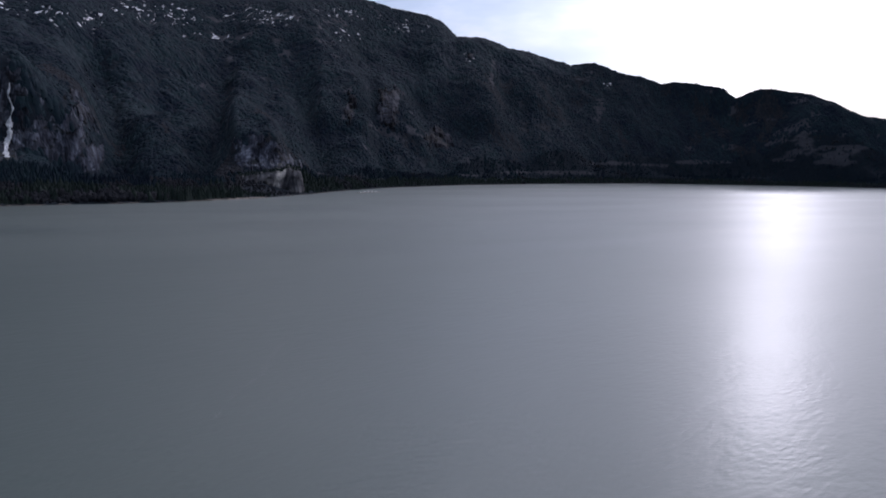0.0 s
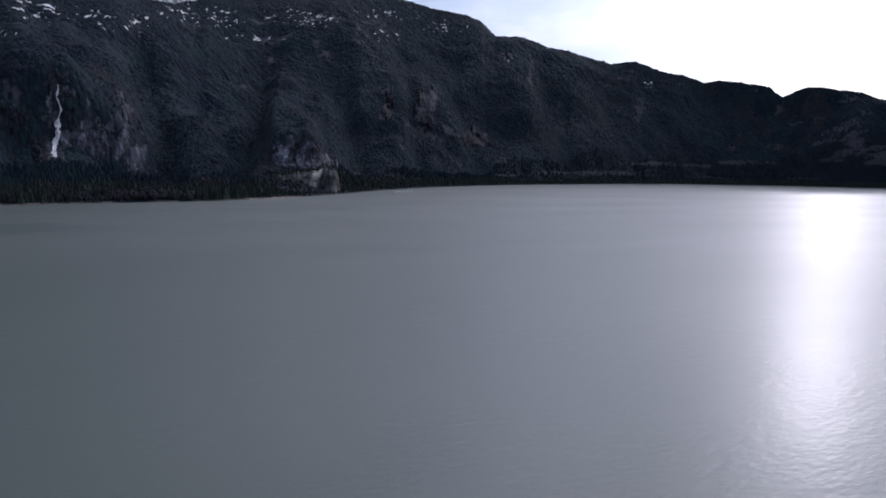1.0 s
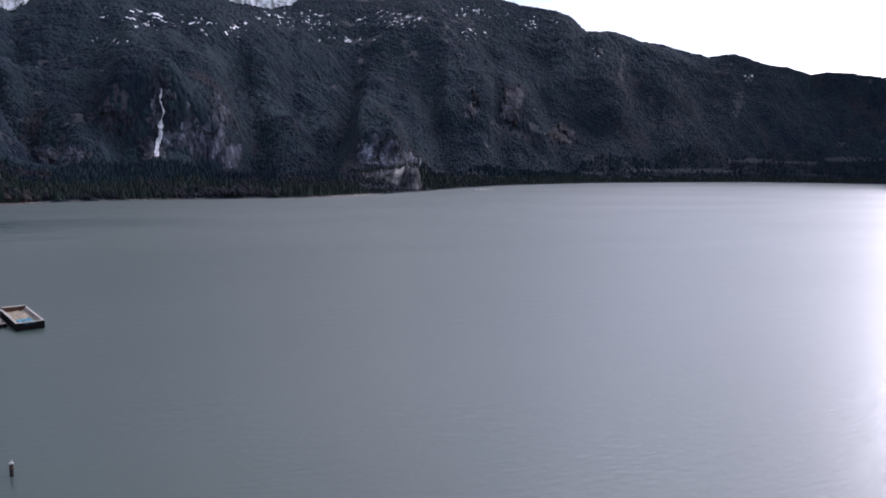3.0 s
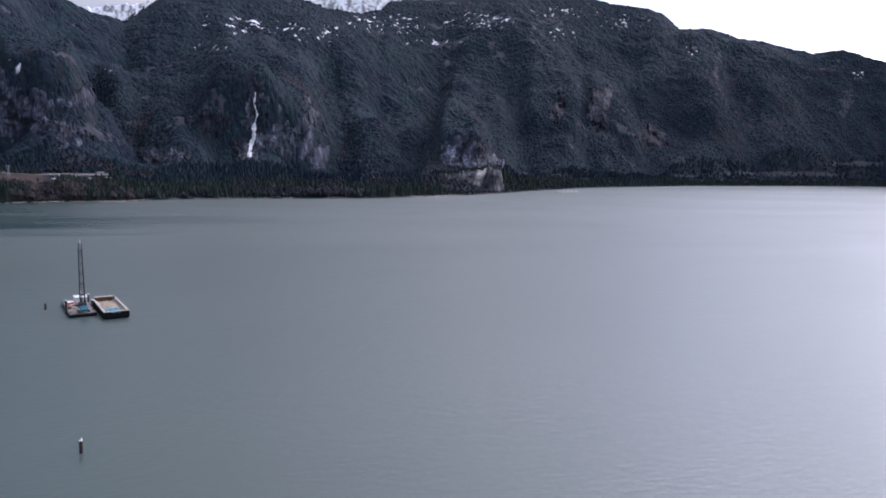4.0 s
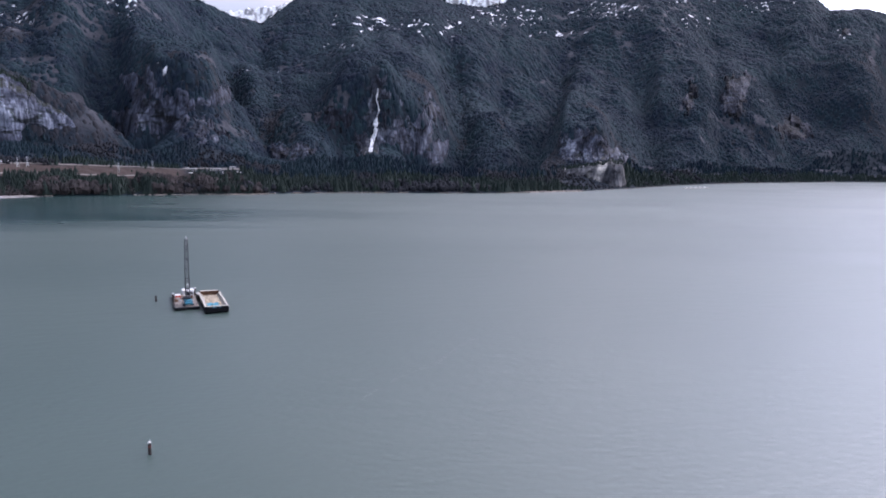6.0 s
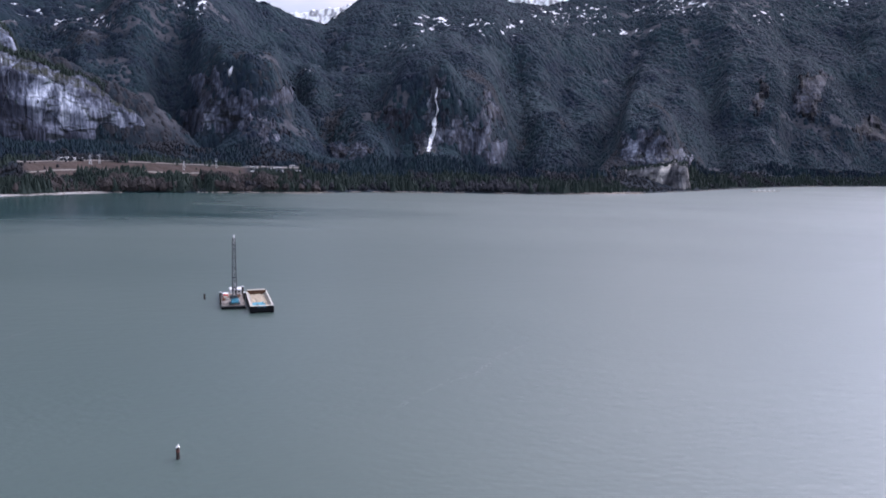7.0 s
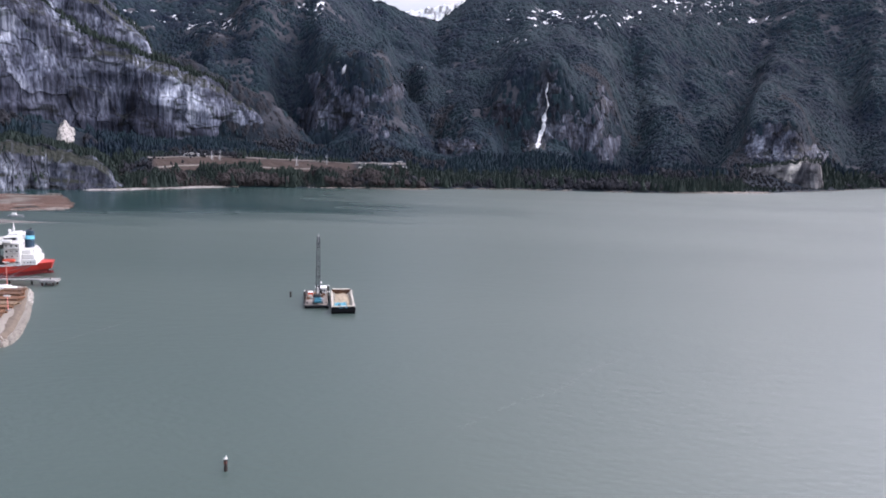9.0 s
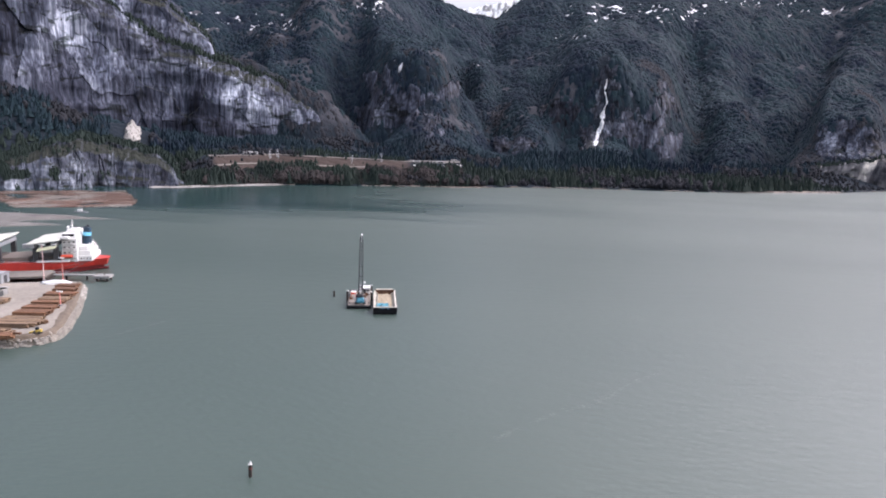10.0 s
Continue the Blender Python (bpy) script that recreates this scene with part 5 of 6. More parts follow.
def boulder_bank():
    """Tumbled stone all along the edge of the fill."""
    bank = thing("riprap_bank", "bank of tumbled pale grey boulders round the yard", "embankment", pose(0, 0, 0), kind="structure")
    rng = np.random.default_rng(5)
    shapes = []
    for k in range(6):
        bm = B()
        bmesh.ops.create_icosphere(bm, subdivisions=1, radius=1.0)
        for v in bm.verts:
            v.co *= rng.uniform(0.7, 1.2)
            v.co.z *= 0.75
        me = bpy.data.meshes.new("boulder")
        bm.to_mesh(me)
        bm.free()
        me.materials.append(STONE)
        shapes.append(me)
    pts = [Vector((x, y, 0)) for x, y in SHORELINE[:9]]
    seg = list(zip(pts, pts[1:]))
    near = []
    for i, (p, q) in enumerate(seg[:7]):
        d = q - p
        out = Vector((-d.y, d.x, 0)).normalized()
        if out.dot(p - Vector((-300, 180, 0))) < 0:
            out = -out
        for _ in range(int(d.length * 14)):
            s, w = rng.uniform(0, 1), rng.uniform(1.0, 3.3)
            near.append(p + d * s + out * w + Vector((0, 0, 3.5 - w * 1.25)))
    for k, p in enumerate(near):
        if k < 300:
            ob = new("boulder", shapes[k % 6])
            ob.parent = bank
            ob.matrix_basis = pose(p.x, p.y, p.z, *rng.uniform(0, 360, 3)) @ Matrix.Scale(float(rng.uniform(0.18, 0.52)), 4)
    rest = near[300:]
    vs, ts, base = [], [], 0
    for p in rest:
        me = shapes[int(rng.integers(0, 6))]
        v = np.array([x.co[:] for x in me.vertices]) * rng.uniform(0.18, 0.52) + np.array(p)
        t = np.array([x.vertices[:] for x in me.polygons]) + base
        vs.append(v), ts.append(t)
        base += len(v)
    if rest:
        ob = new("boulder_fill", soup_mesh("boulder_fill", np.concatenate(vs), np.concatenate(ts), BANK))
        ob.parent = bank
        tagged(ob, kind="stuff")


boulder_bank()


def soil_margin():
    """Bare brown soil between the stacks and the stone."""
    pts = np.array(SHORELINE[:9], float)
    seg = np.cumsum([0] + [np.linalg.norm(b - a) for a, b in zip(pts, pts[1:])])
    s = np.linspace(0, seg[-1], 240)
    x, y = np.interp(s, seg, pts[:, 0]), np.interp(s, seg, pts[:, 1])
    tx, ty = np.gradient(x), np.gradient(y)
    nl = np.hypot(tx, ty)
    nx, ny = ty / nl, -tx / nl
    flip = np.where(nx * (-300 - x) + ny * (180 - y) > 0, 1, -1)
    c = np.concatenate([[-0.34, -0.2, -0.08], np.linspace(0, 1, 8)])
    C, S = np.meshgrid(c, s, indexing="ij")
    w = np.minimum(C, 0) * 4 + np.maximum(C, 0) * (1.7 + 2.4 * fbm(S / 9, C * 0.5, 4, 19))
    Xs, Ys = x[None] + (nx * flip)[None] * w, y[None] + (ny * flip)[None] * w
    Zs = 3.53 + 0.10 * (1 + fbm(Xs / 2, Ys / 2, 3, 3)) * np.sin(np.pi * np.maximum(C, 0)) + 1.3 * 4 * np.minimum(C, 0)
    tagged(new("soil_margin", grid_mesh("soil_margin", Xs, Ys, Zs, SOIL)), "bare brown soil along the edge of the yard", "ground", kind="structure")


soil_margin()


def wharf():
    turn = math.degrees(math.atan2(-0.507, -0.862))
    w = thing("wharf", "concrete wharf deck on dark piles beside the ship", "wharf", pose(-207.5, 300.5, 0, 0, 0, turn))
    # local x along the berth away from its tip, y toward the land
    part("wharf_deck", box(B(), 4, 165, 0.6, 17.0, 2.3, 3.3, 0.1), WHARF_TOP, w, "worn brown-grey wharf deck")
    part("fender_beam", box(B(), 4, 165, 0.0, 0.6, 1.2, 3.0), DARK, w)
    # a dark upright panel across the wharf end, below the deck
    part("underdeck_panel", box(B(), 3.6, 4.0, 0.6, 17.0, -1.5, 2.6), PILE, w, "dark panel under the wharf end")
    for k in range(20):
        part("wharf_pile", tube(B(), (6 + 8 * k, 1.4, -3), (6 + 8 * k, 1.4, 2.4), 0.45), PILE, w)
    a0, b0 = Vector((-205, 291.5, 0)), Vector((-185.5, 297.4, 0))
    d = b0 - a0
    g = thing("walkway", "narrow grey walkway leading to a mooring dolphin", "walkway", pose(a0.x, a0.y, 0, 0, 0, math.degrees(math.atan2(d.y, d.x))))
    n_ = d.length
    deck = part("walkway_deck", box(B(), 0, n_, -1.2, 1.2, 2.2, 2.8, 0.08), CONCRETE, g)
    for y in (-1.1, 1.1):
        part("handrail", tube(B(), (0, y, 3.8), (n_, y, 3.8), 0.06, sides=5), GALV, deck)
    part("mooring_dolphin", box(B(), n_, n_ + 7.5, -3, 3, 1.4, 2.7, 0.2), CONCRETE, g, "pale concrete mooring dolphin")
    for x in (n_ + 1.2, n_ + 6.2):
        for y in (-2.2, 2.2):
            part("dolphin_pile", tube(B(), (x, y, -3), (x, y, 1.6), 0.5), PILE, g)
    for x in (6, 16):
        part("walkway_pile", tube(B(), (x, 0, -3), (x, 0, 2.3), 0.5), PILE, g)
    part("bollard", tube(tube(B(), (n_ + 4, 0, 2.7), (n_ + 4, 0, 3.3), 0.3), (n_ + 4, 0, 3.3), (n_ + 4, 0, 3.5), 0.5), DARK, g)


wharf()


# ---- stacks in the yard ----
def stack(name, label, x, y, turn, length, width, height, rows, mat, group):
    """Bundles laid side by side on bearers, some shorter than others."""
    rng = np.random.default_rng(int(abs(x * 7 + y)))
    e = thing(name, label, "stack", pose(x, y, 3.5, 0, 0, turn), group)
    for k in range(3):
        xb = length * (0.15 + 0.35 * k)
        part("bearer", box(B(), xb, xb + 0.25, 0, width, 0, 0.2), TIMBER, e)
    w = width / rows
    for k in range(rows):
        for lay in range(2):
            trim = rng.uniform(0, 0.09) * length
            h = height / 2
            bm = box(B(), trim * 0.3, length - trim, k * w + 0.06, (k + 1) * w - 0.06, 0.2 + lay * h, 0.2 + (lay + 1) * h - 0.06 - (0.1 if rng.uniform() < 0.3 else 0), 0.05)
            part("beam", bm, mat, e)


T = 15.0
STEEL, WOOD = "stack of rusty brown steel bundles on bearers", "stack of weathered brown timber bundles"
for x, y, l, w, h, n_, kind in ((-173, 257.2, 10, 4.6, 1.2, 4, "steel"), (-177.5, 263.5, 9.5, 4.6, 1.2, 4, "steel"), (-162, 235.2, 12, 4.4, 1.3, 4, "steel"), (-164.5, 241.2, 12, 5.0, 1.2, 6, "timber"), (-169, 248.2, 12.5, 5.6, 1.2, 6, "steel"),
                            (-155, 219.8, 13.5, 5.6, 1.4, 5, "steel"), (-168, 199.5, 36, 4.4, 1.5, 4, "timber"), (-166, 204.6, 33, 4.0, 1.4, 4, "timber"), (-160, 187.5, 33, 4.6, 1.4, 4, "steel"), (-164, 193.2, 30, 3.4, 1.2, 3, "timber"),
                            (-184, 226.0, 13, 9.0, 1.5, 7, "timber"), (-158.5, 227.4, 12.5, 5.2, 1.3, 5, "steel"), (-152, 212.6, 14, 4.6, 1.2, 5, "timber")):
    stack(kind + "_stack", STEEL if kind == "steel" else WOOD, x, y, T, l, w, h, n_, RUST if kind == "steel" else TIMBER, "stacks in the yard")
stack("steel_stack", "short low stack of rusty steel near the bank", -141.5, 209.5, 40, 10, 2.4, 0.9, 3, RUST, "stacks in the yard")


def light_mast(x, y, h, label, paint, group="light masts"):
    e = thing("light_mast", label, "mast", pose(x, y, 3.5), group)
    part("base", box(B(), -0.6, 0.6, -0.6, 0.6, 0, 0.6, 0.1), CONCRETE, e)
    part("pole", tube(B(), (0, 0, 0.5), (0, 0, h), 0.22, 0.12, 8), paint, e)
    part("crossarm", tube(B(), (-1.3, 0, h - 0.3), (1.3, 0, h - 0.3), 0.08, sides=6), GALV, e)
    for k in (-1.1, 0.0, 1.1):
        part("lamp_head", box(B(), k - 0.3, k + 0.3, -0.45, 0.25, h - 0.25, h + 0.1, 0.06), WHITE, e)


light_mast(-194.1, 274.6, 17.0, "tall pale pinkish light mast on the wharf", PALE_PINK)
light_mast(-183.2, 274.4, 11.5, "faded red light mast by the bank", PINKISH)
light_mast(-150.5, 238.5, 6.0, "short faded red pole among the stacks", PINKISH)


def shed(name, label, x, y, turn, l, w, h, wall_mat, roof_mat, pitch=1.2):
    e = thing(name, label, "shed", pose(x, y, 3.5, 0, 0, turn))
    part("wall", box(B(), 0, l, 0, w, 0, h), wall_mat, e)
    bm = B()
    pts = [(-0.5, -0.6, h), (-0.5, w / 2, h + pitch), (-0.5, w + 0.6, h)]
    vs = [[bm.verts.new((px + dx, py, pz + dz)) for px, py, pz in pts for dz in (0, 0.25)] for dx in (0, l + 1.0)]
    a0, a1 = vs
    for i0, i1 in ((0, 2), (2, 4)):
        bm.faces.new((a0[i0 + 1], a0[i1 + 1], a1[i1 + 1], a1[i0 + 1]))
        bm.faces.new((a0[i1], a0[i0], a1[i0], a1[i1]))
    for end in vs:
        bm.faces.new((end[0], end[2], end[3], end[1]))
        bm.faces.new((end[2], end[4], end[5], end[3]))
    bm.faces.new((a0[0], a0[1], a1[1], a1[0]))
    bm.faces.new((a0[5], a0[4], a1[4], a1[5]))
    bmesh.ops.recalc_face_normals(bm, faces=bm.faces)
    part("roof", bm, roof_mat, e)
    part("door", box(B(), l + 0.0, l + 0.06, w * 0.3, w * 0.7, 0, h * 0.8), DARK, e, "dark roller door")
    return e


shed("yard_shed", "low grey shed with a pale metal roof in the yard", -205, 232, T, 22, 11, 2.6, CONCRETE, ROOF)
shed("wharf_hut", "small dark hut at the wharf edge", -214, 260, T, 9, 6, 4.5, GREY_STEEL, ROOF, 0.5)


def tarped_heap(x, y):
    """A white sheeted heap at the head of the stacks."""
    bm = B()
    bmesh.ops.create_icosphere(bm, subdivisions=3, radius=1.0)
    for v in bm.verts:
        n_ = noise.noise(v.co * 2.2)
        v.co = Vector((v.co.x * 6.5, v.co.y * 2.4, max(0.0, v.co.z) * 1.7)) * (1 + 0.25 * n_)
    e = part("sheeted_heap", bm, WHITE)
    e.matrix_world = pose(x, y, 3.5, 0, 0, 20)
    tagged(e, "long heap under white sheeting on the gravel", "heap")


tarped_heap(-184.5, 271.5)


def loader():
    e = thing("yard_loader", "yellow wheeled loader parked beside the stacks", "loader", pose(-128.1, 204.9, 3.5, 0, 0, 200) @ Matrix.Scale(0.58, 4))
    part("body", box(box(B(), -2.6, 0.6, -1.1, 1.1, 0.8, 2.0, 0.15), -2.8, -1.2, -1.0, 1.0, 1.9, 2.4, 0.1), YELLOW, e, "yellow engine cover")
    part("cab", box(B(), -0.9, 0.7, -0.8, 0.8, 2.0, 3.4, 0.1), GLASS, e)
    part("lift_arm", tube(tube(B(), (0.4, -0.7, 1.7), (3.0, -0.7, 0.9), 0.16), (0.4, 0.7, 1.7), (3.0, 0.7, 0.9), 0.16), YELLOW, e)
    part("bucket", box(B(), 2.9, 4.0, -1.4, 1.4, 0.25, 1.2, 0.15), YELLOW, e)
    for x in (-1.8, 1.0):
        for y in (-1.15, 1.15):
            part("wheel", tube(B(), (x, y - 0.3, 0.75), (x, y + 0.3, 0.75), 0.75, sides=14), DARK, e)


loader()


# ---- crane barge and sand barge ----
AXIS = math.degrees(math.atan2(0.94, -0.34))
AX = Vector((-0.34, 0.94, 0)).normalized()


def barge_hull(e, length, width, z1, rake=1.6):
    """A plain pontoon: black sides, raked ends. Local x runs along it, y is 0 to -width."""
    bm = B()
    rows = []
    for x, zlow in ((0, z1 - 1.1), (rake, -0.8), (length - rake, -0.8), (length, z1 - 1.1)):
        rows.append([bm.verts.new(p) for p in ((x, 0, zlow), (x, 0, z1), (x, -width, z1), (x, -width, zlow))])
    for a0, a1 in zip(rows, rows[1:]):
        for q in range(4):
            bm.faces.new((a0[q], a1[q], a1[(q + 1) % 4], a0[(q + 1) % 4]))
    bm.faces.new(rows[0]), bm.faces.new(rows[-1][::-1])
    bmesh.ops.recalc_face_normals(bm, faces=bm.faces)
    return part("hull", bm, BARGE, e, "black steel pontoon hull")


def crane_barge():
    e = thing("crane_barge", "black deck barge cluttered with gear under the crane", "barge", pose(-48.0, 285.9, 0, 0, 0, AXIS))
    hull = barge_hull(e, 31, 10.2, 1.4)
    part("deck", box(B(), 0.3, 30.7, -9.9, -0.3, 1.4, 1.46), BARGE_DECK, e, "worn grey-brown deck")
    part("rubbing_strake", box(box(B(), -0.1, 0.15, -10.2, 0, 1.0, 1.5), 1.0, 30, -0.02, 0.18, 1.0, 1.5), DARK, e)
    # spuds at the corners
    for x, y, top in ((9.5, 0.2, 5.6), (26.5, -10.3, 4.4), (14.5, -10.3, 4.0)):
        spud = part("spud", tube(B(), (x, y, -2), (x, y, top), 0.42), PILE, e, "dark upright spud post")
        part("cap", tube(B(), (x, y, top), (x, y, top + 0.5), 0.5, 0.4), WHITE, spud)
    for k, (x, y) in enumerate(((3, -1), (3, -9.2), (27, -1), (27, -9.2))):
        part("bollard", tube(tube(B(), (x, y, 1.46), (x, y, 2.1), 0.2), (x, y, 2.1), (x, y, 2.25), 0.32), DARK, e)
    part("winch", tube(box(B(), 20.5, 22.5, -2.8, -0.8, 1.46, 2.0, 0.05), (21.5, -2.9, 2.6), (21.5, -0.7, 2.6), 0.7, sides=12), DARK, e)
    rng = np.random.default_rng(9)
    for k in range(30):
        x, y = rng.uniform(9, 29), rng.uniform(-9.3, -1.2)
        a0, b0, c0 = rng.uniform(0.5, 1.6, 3)
        box_ob = part("gear_crate", box(B(), x, x + a0, y, y + b0, 1.46, 1.46 + c0 * 0.8, 0.05), (RIM, DARK, RUST, GREY_STEEL)[k % 4], e)
    return e


crane_barge()


def deck_cabin():
    m = pose(-48.0, 285.9, 1.46, 0, 0, AXIS)
    e = thing("deck_cabin", "white deck cabin with a dark doorway on the barge", "cabin", m)
    part("wall", box(B(), 22.5, 27.5, -9.4, -4.6, 0, 2.7, 0.08), WHITE, e)
    part("roof", box(B(), 22.2, 27.8, -9.7, -4.3, 2.7, 2.9, 0.05), WHITE, e)
    part("door", box(B(), 22.42, 22.52, -7.6, -6.4, 0.1, 2.2), GLASS, e, "dark open doorway")
    part("window", box(B(), 22.42, 22.52, -9.0, -8.0, 1.2, 2.0), GLASS, e)
    part("aerial", tube(B(), (25, -7, 2.9), (25, -7, 5.2), 0.05, sides=5), WHITE, e)
    part("dome", tube(B(), (25, -7, 4.6), (25, -7, 5.4), 0.5, 0.3, 8), WHITE, e)
    e = thing("compressor", "red and white compressor set on the barge deck", "machine", m)
    part("casing", box(B(), 16.5, 20.0, -3.4, -1.0, 0.3, 2.1, 0.1), WHITE, e)
    part("end_panel", box(B(), 16.2, 16.52, -3.3, -1.1, 0.35, 2.0), ORANGE, e, "red end panel")
    part("skid", box(B(), 16.0, 20.4, -3.5, -0.9, 0, 0.3), DARK, e)


deck_cabin()


def crawler_crane():
    base = Vector((-44.2, 292.0, 1.46))
    e = thing("crawler_crane", "turquoise lattice-boom crane on the barge", "crane", pose(base.x, base.y, base.z, 0, 0, AXIS))
    for y in (-1.9, 1.9):
        tr = part("track", box(B(), -2.6, 2.6, y - 0.45, y + 0.45, 0, 1.0, 0.3), DARK, e)
        for k in range(5):
            part("roller", tube(B(), (-2 + k, y - 0.5, 0.45), (-2 + k, y + 0.5, 0.45), 0.32, sides=10), GREY_STEEL, tr)
    part("turntable", tube(B(), (0, 0, 0.8), (0, 0, 1.4), 1.2, sides=16), DARK, e)
    house = part("crane_house", box(box(B(), -3.4, 1.2, -1.55, 1.55, 1.3, 2.6, 0.25), -3.9, -3.2, -1.55, 1.55, 1.3, 2.1, 0.2), TURQ, e, "turquoise engine house")
    part("counterweight", box(B(), -4.4, -3.8, -1.6, 1.6, 1.0, 2.0, 0.2), TURQ, house)
    cab = part("cab", box(B(), 0.2, 2.0, 0.7, 1.9, 1.6, 3.4, 0.12), DARK, e, "dark operator cab")
    part("cab_window", box(box(B(), 1.97, 2.04, 0.85, 1.75, 2.5, 3.7), 0.5, 1.7, 1.87, 1.94, 2.6, 3.6), GLASS, cab)
    # lattice boom: four chords, lacing, pale head
    foot, head = Vector((1.7, 0, 1.9)), Vector((4.4, -0.25, 28.9))
    d = (head - foot).normalized()
    up = Vector((0, 1, 0)).cross(d).normalized()
    side = d.cross(up).normalized()

    def corner(s, i, j):
        w = 0.22 + 0.70 * min(1, s / 0.12) * (1 - 0.45 * s) * (1 - 0.4 * max(0, (s - 0.86) / 0.14))
        return foot + (head - foot) * s + side * (w * i) + up * (w * j)

    for i in (-1, 1):
        for j in (-1, 1):
            bm = B()
            for s0, s1 in ((0, 0.12), (0.12, 0.86), (0.86, 1.0)):
                tube(bm, corner(s0, i, j), corner(s1, i, j), 0.2, 0.15, 6)
            part("boom_chord", bm, BOOM, e, "dark lattice boom chord")
    bm = B()
    n_ = 12
    for k in range(n_):
        s0, s1 = 0.03 + 0.95 * k / n_, 0.03 + 0.95 * (k + 1) / n_
        for (i0, j0), (i1, j1) in (((-1, -1), (1, -1)), ((1, -1), (1, 1)), ((1, 1), (-1, 1)), ((-1, 1), (-1, -1))):
            p, q = (corner(s0, i0, j0), corner(s1, i1, j1)) if k % 2 else (corner(s0, i1, j1), corner(s1, i0, j0))
            tube(bm, p, q, 0.045, sides=4)
            if k % 2 == 0:
                tube(bm, corner(s0, i0, j0), corner(s0, i1, j1), 0.10, sides=4)
    part("boom_lacing", bm, BOOM, e, "dark thin diagonal lacing")
    bm = B()
    tube(bm, head - d * 2.6, head, 0.62, 0.42, 6)
    tube(bm, head, head + d * 1.1, 0.42, 0.15, 6)
    tip = part("boom_tip", bm, WHITE, e, "white boom head")
    part("sheave", tube(B(), head + side * 0.3 + up * 0.2, head - side * 0.3 + up * 0.2, 0.5, sides=12), GREY_STEEL, tip)
    bm = B()
    for y in (-0.95, 0.95):
        tube(bm, (-2.8, y, 2.8), (-1.4, y * 0.5, 7.4), 0.2, sides=6)
        tube(bm, (0.9, y, 2.8), (-1.4, y * 0.5, 7.4), 0.16, sides=6)
    tube(bm, (-1.4, -0.6, 7.4), (-1.4, 0.6, 7.4), 0.22, sides=6)
    part("gantry", bm, DARK, e, "dark back gantry of the crane")
    part("hoist_drum", tube(tube(B(), (-0.9, -1.2, 3.5), (-0.9, 1.2, 3.5), 0.6, sides=12), (0.4, -1.2, 3.4), (0.4, 1.2, 3.4), 0.5, sides=12), DARK, e)
    bm = B()
    for y in (-0.35, 0.35):
        tube(bm, (-1.4, y, 7.4), head - up * 0.3 + Vector((0, y * 0.4, 0)), 0.045, sides=4)
    part("pendant_line", bm, DARK, e)
    hook = head + up * 0.6
    part("hoist_rope", tube(B(), hook, (hook.x, hook.y, 7.5), 0.04, sides=4), DARK, e)
    part("hook_block", box(tube(B(), (hook.x, hook.y, 6.2), (hook.x, hook.y, 5.6), 0.12), hook.x - 0.3, hook.x + 0.3, hook.y - 0.2, hook.y + 0.2, 6.2, 7.5, 0.1), GREY_STEEL, e)


crawler_crane()


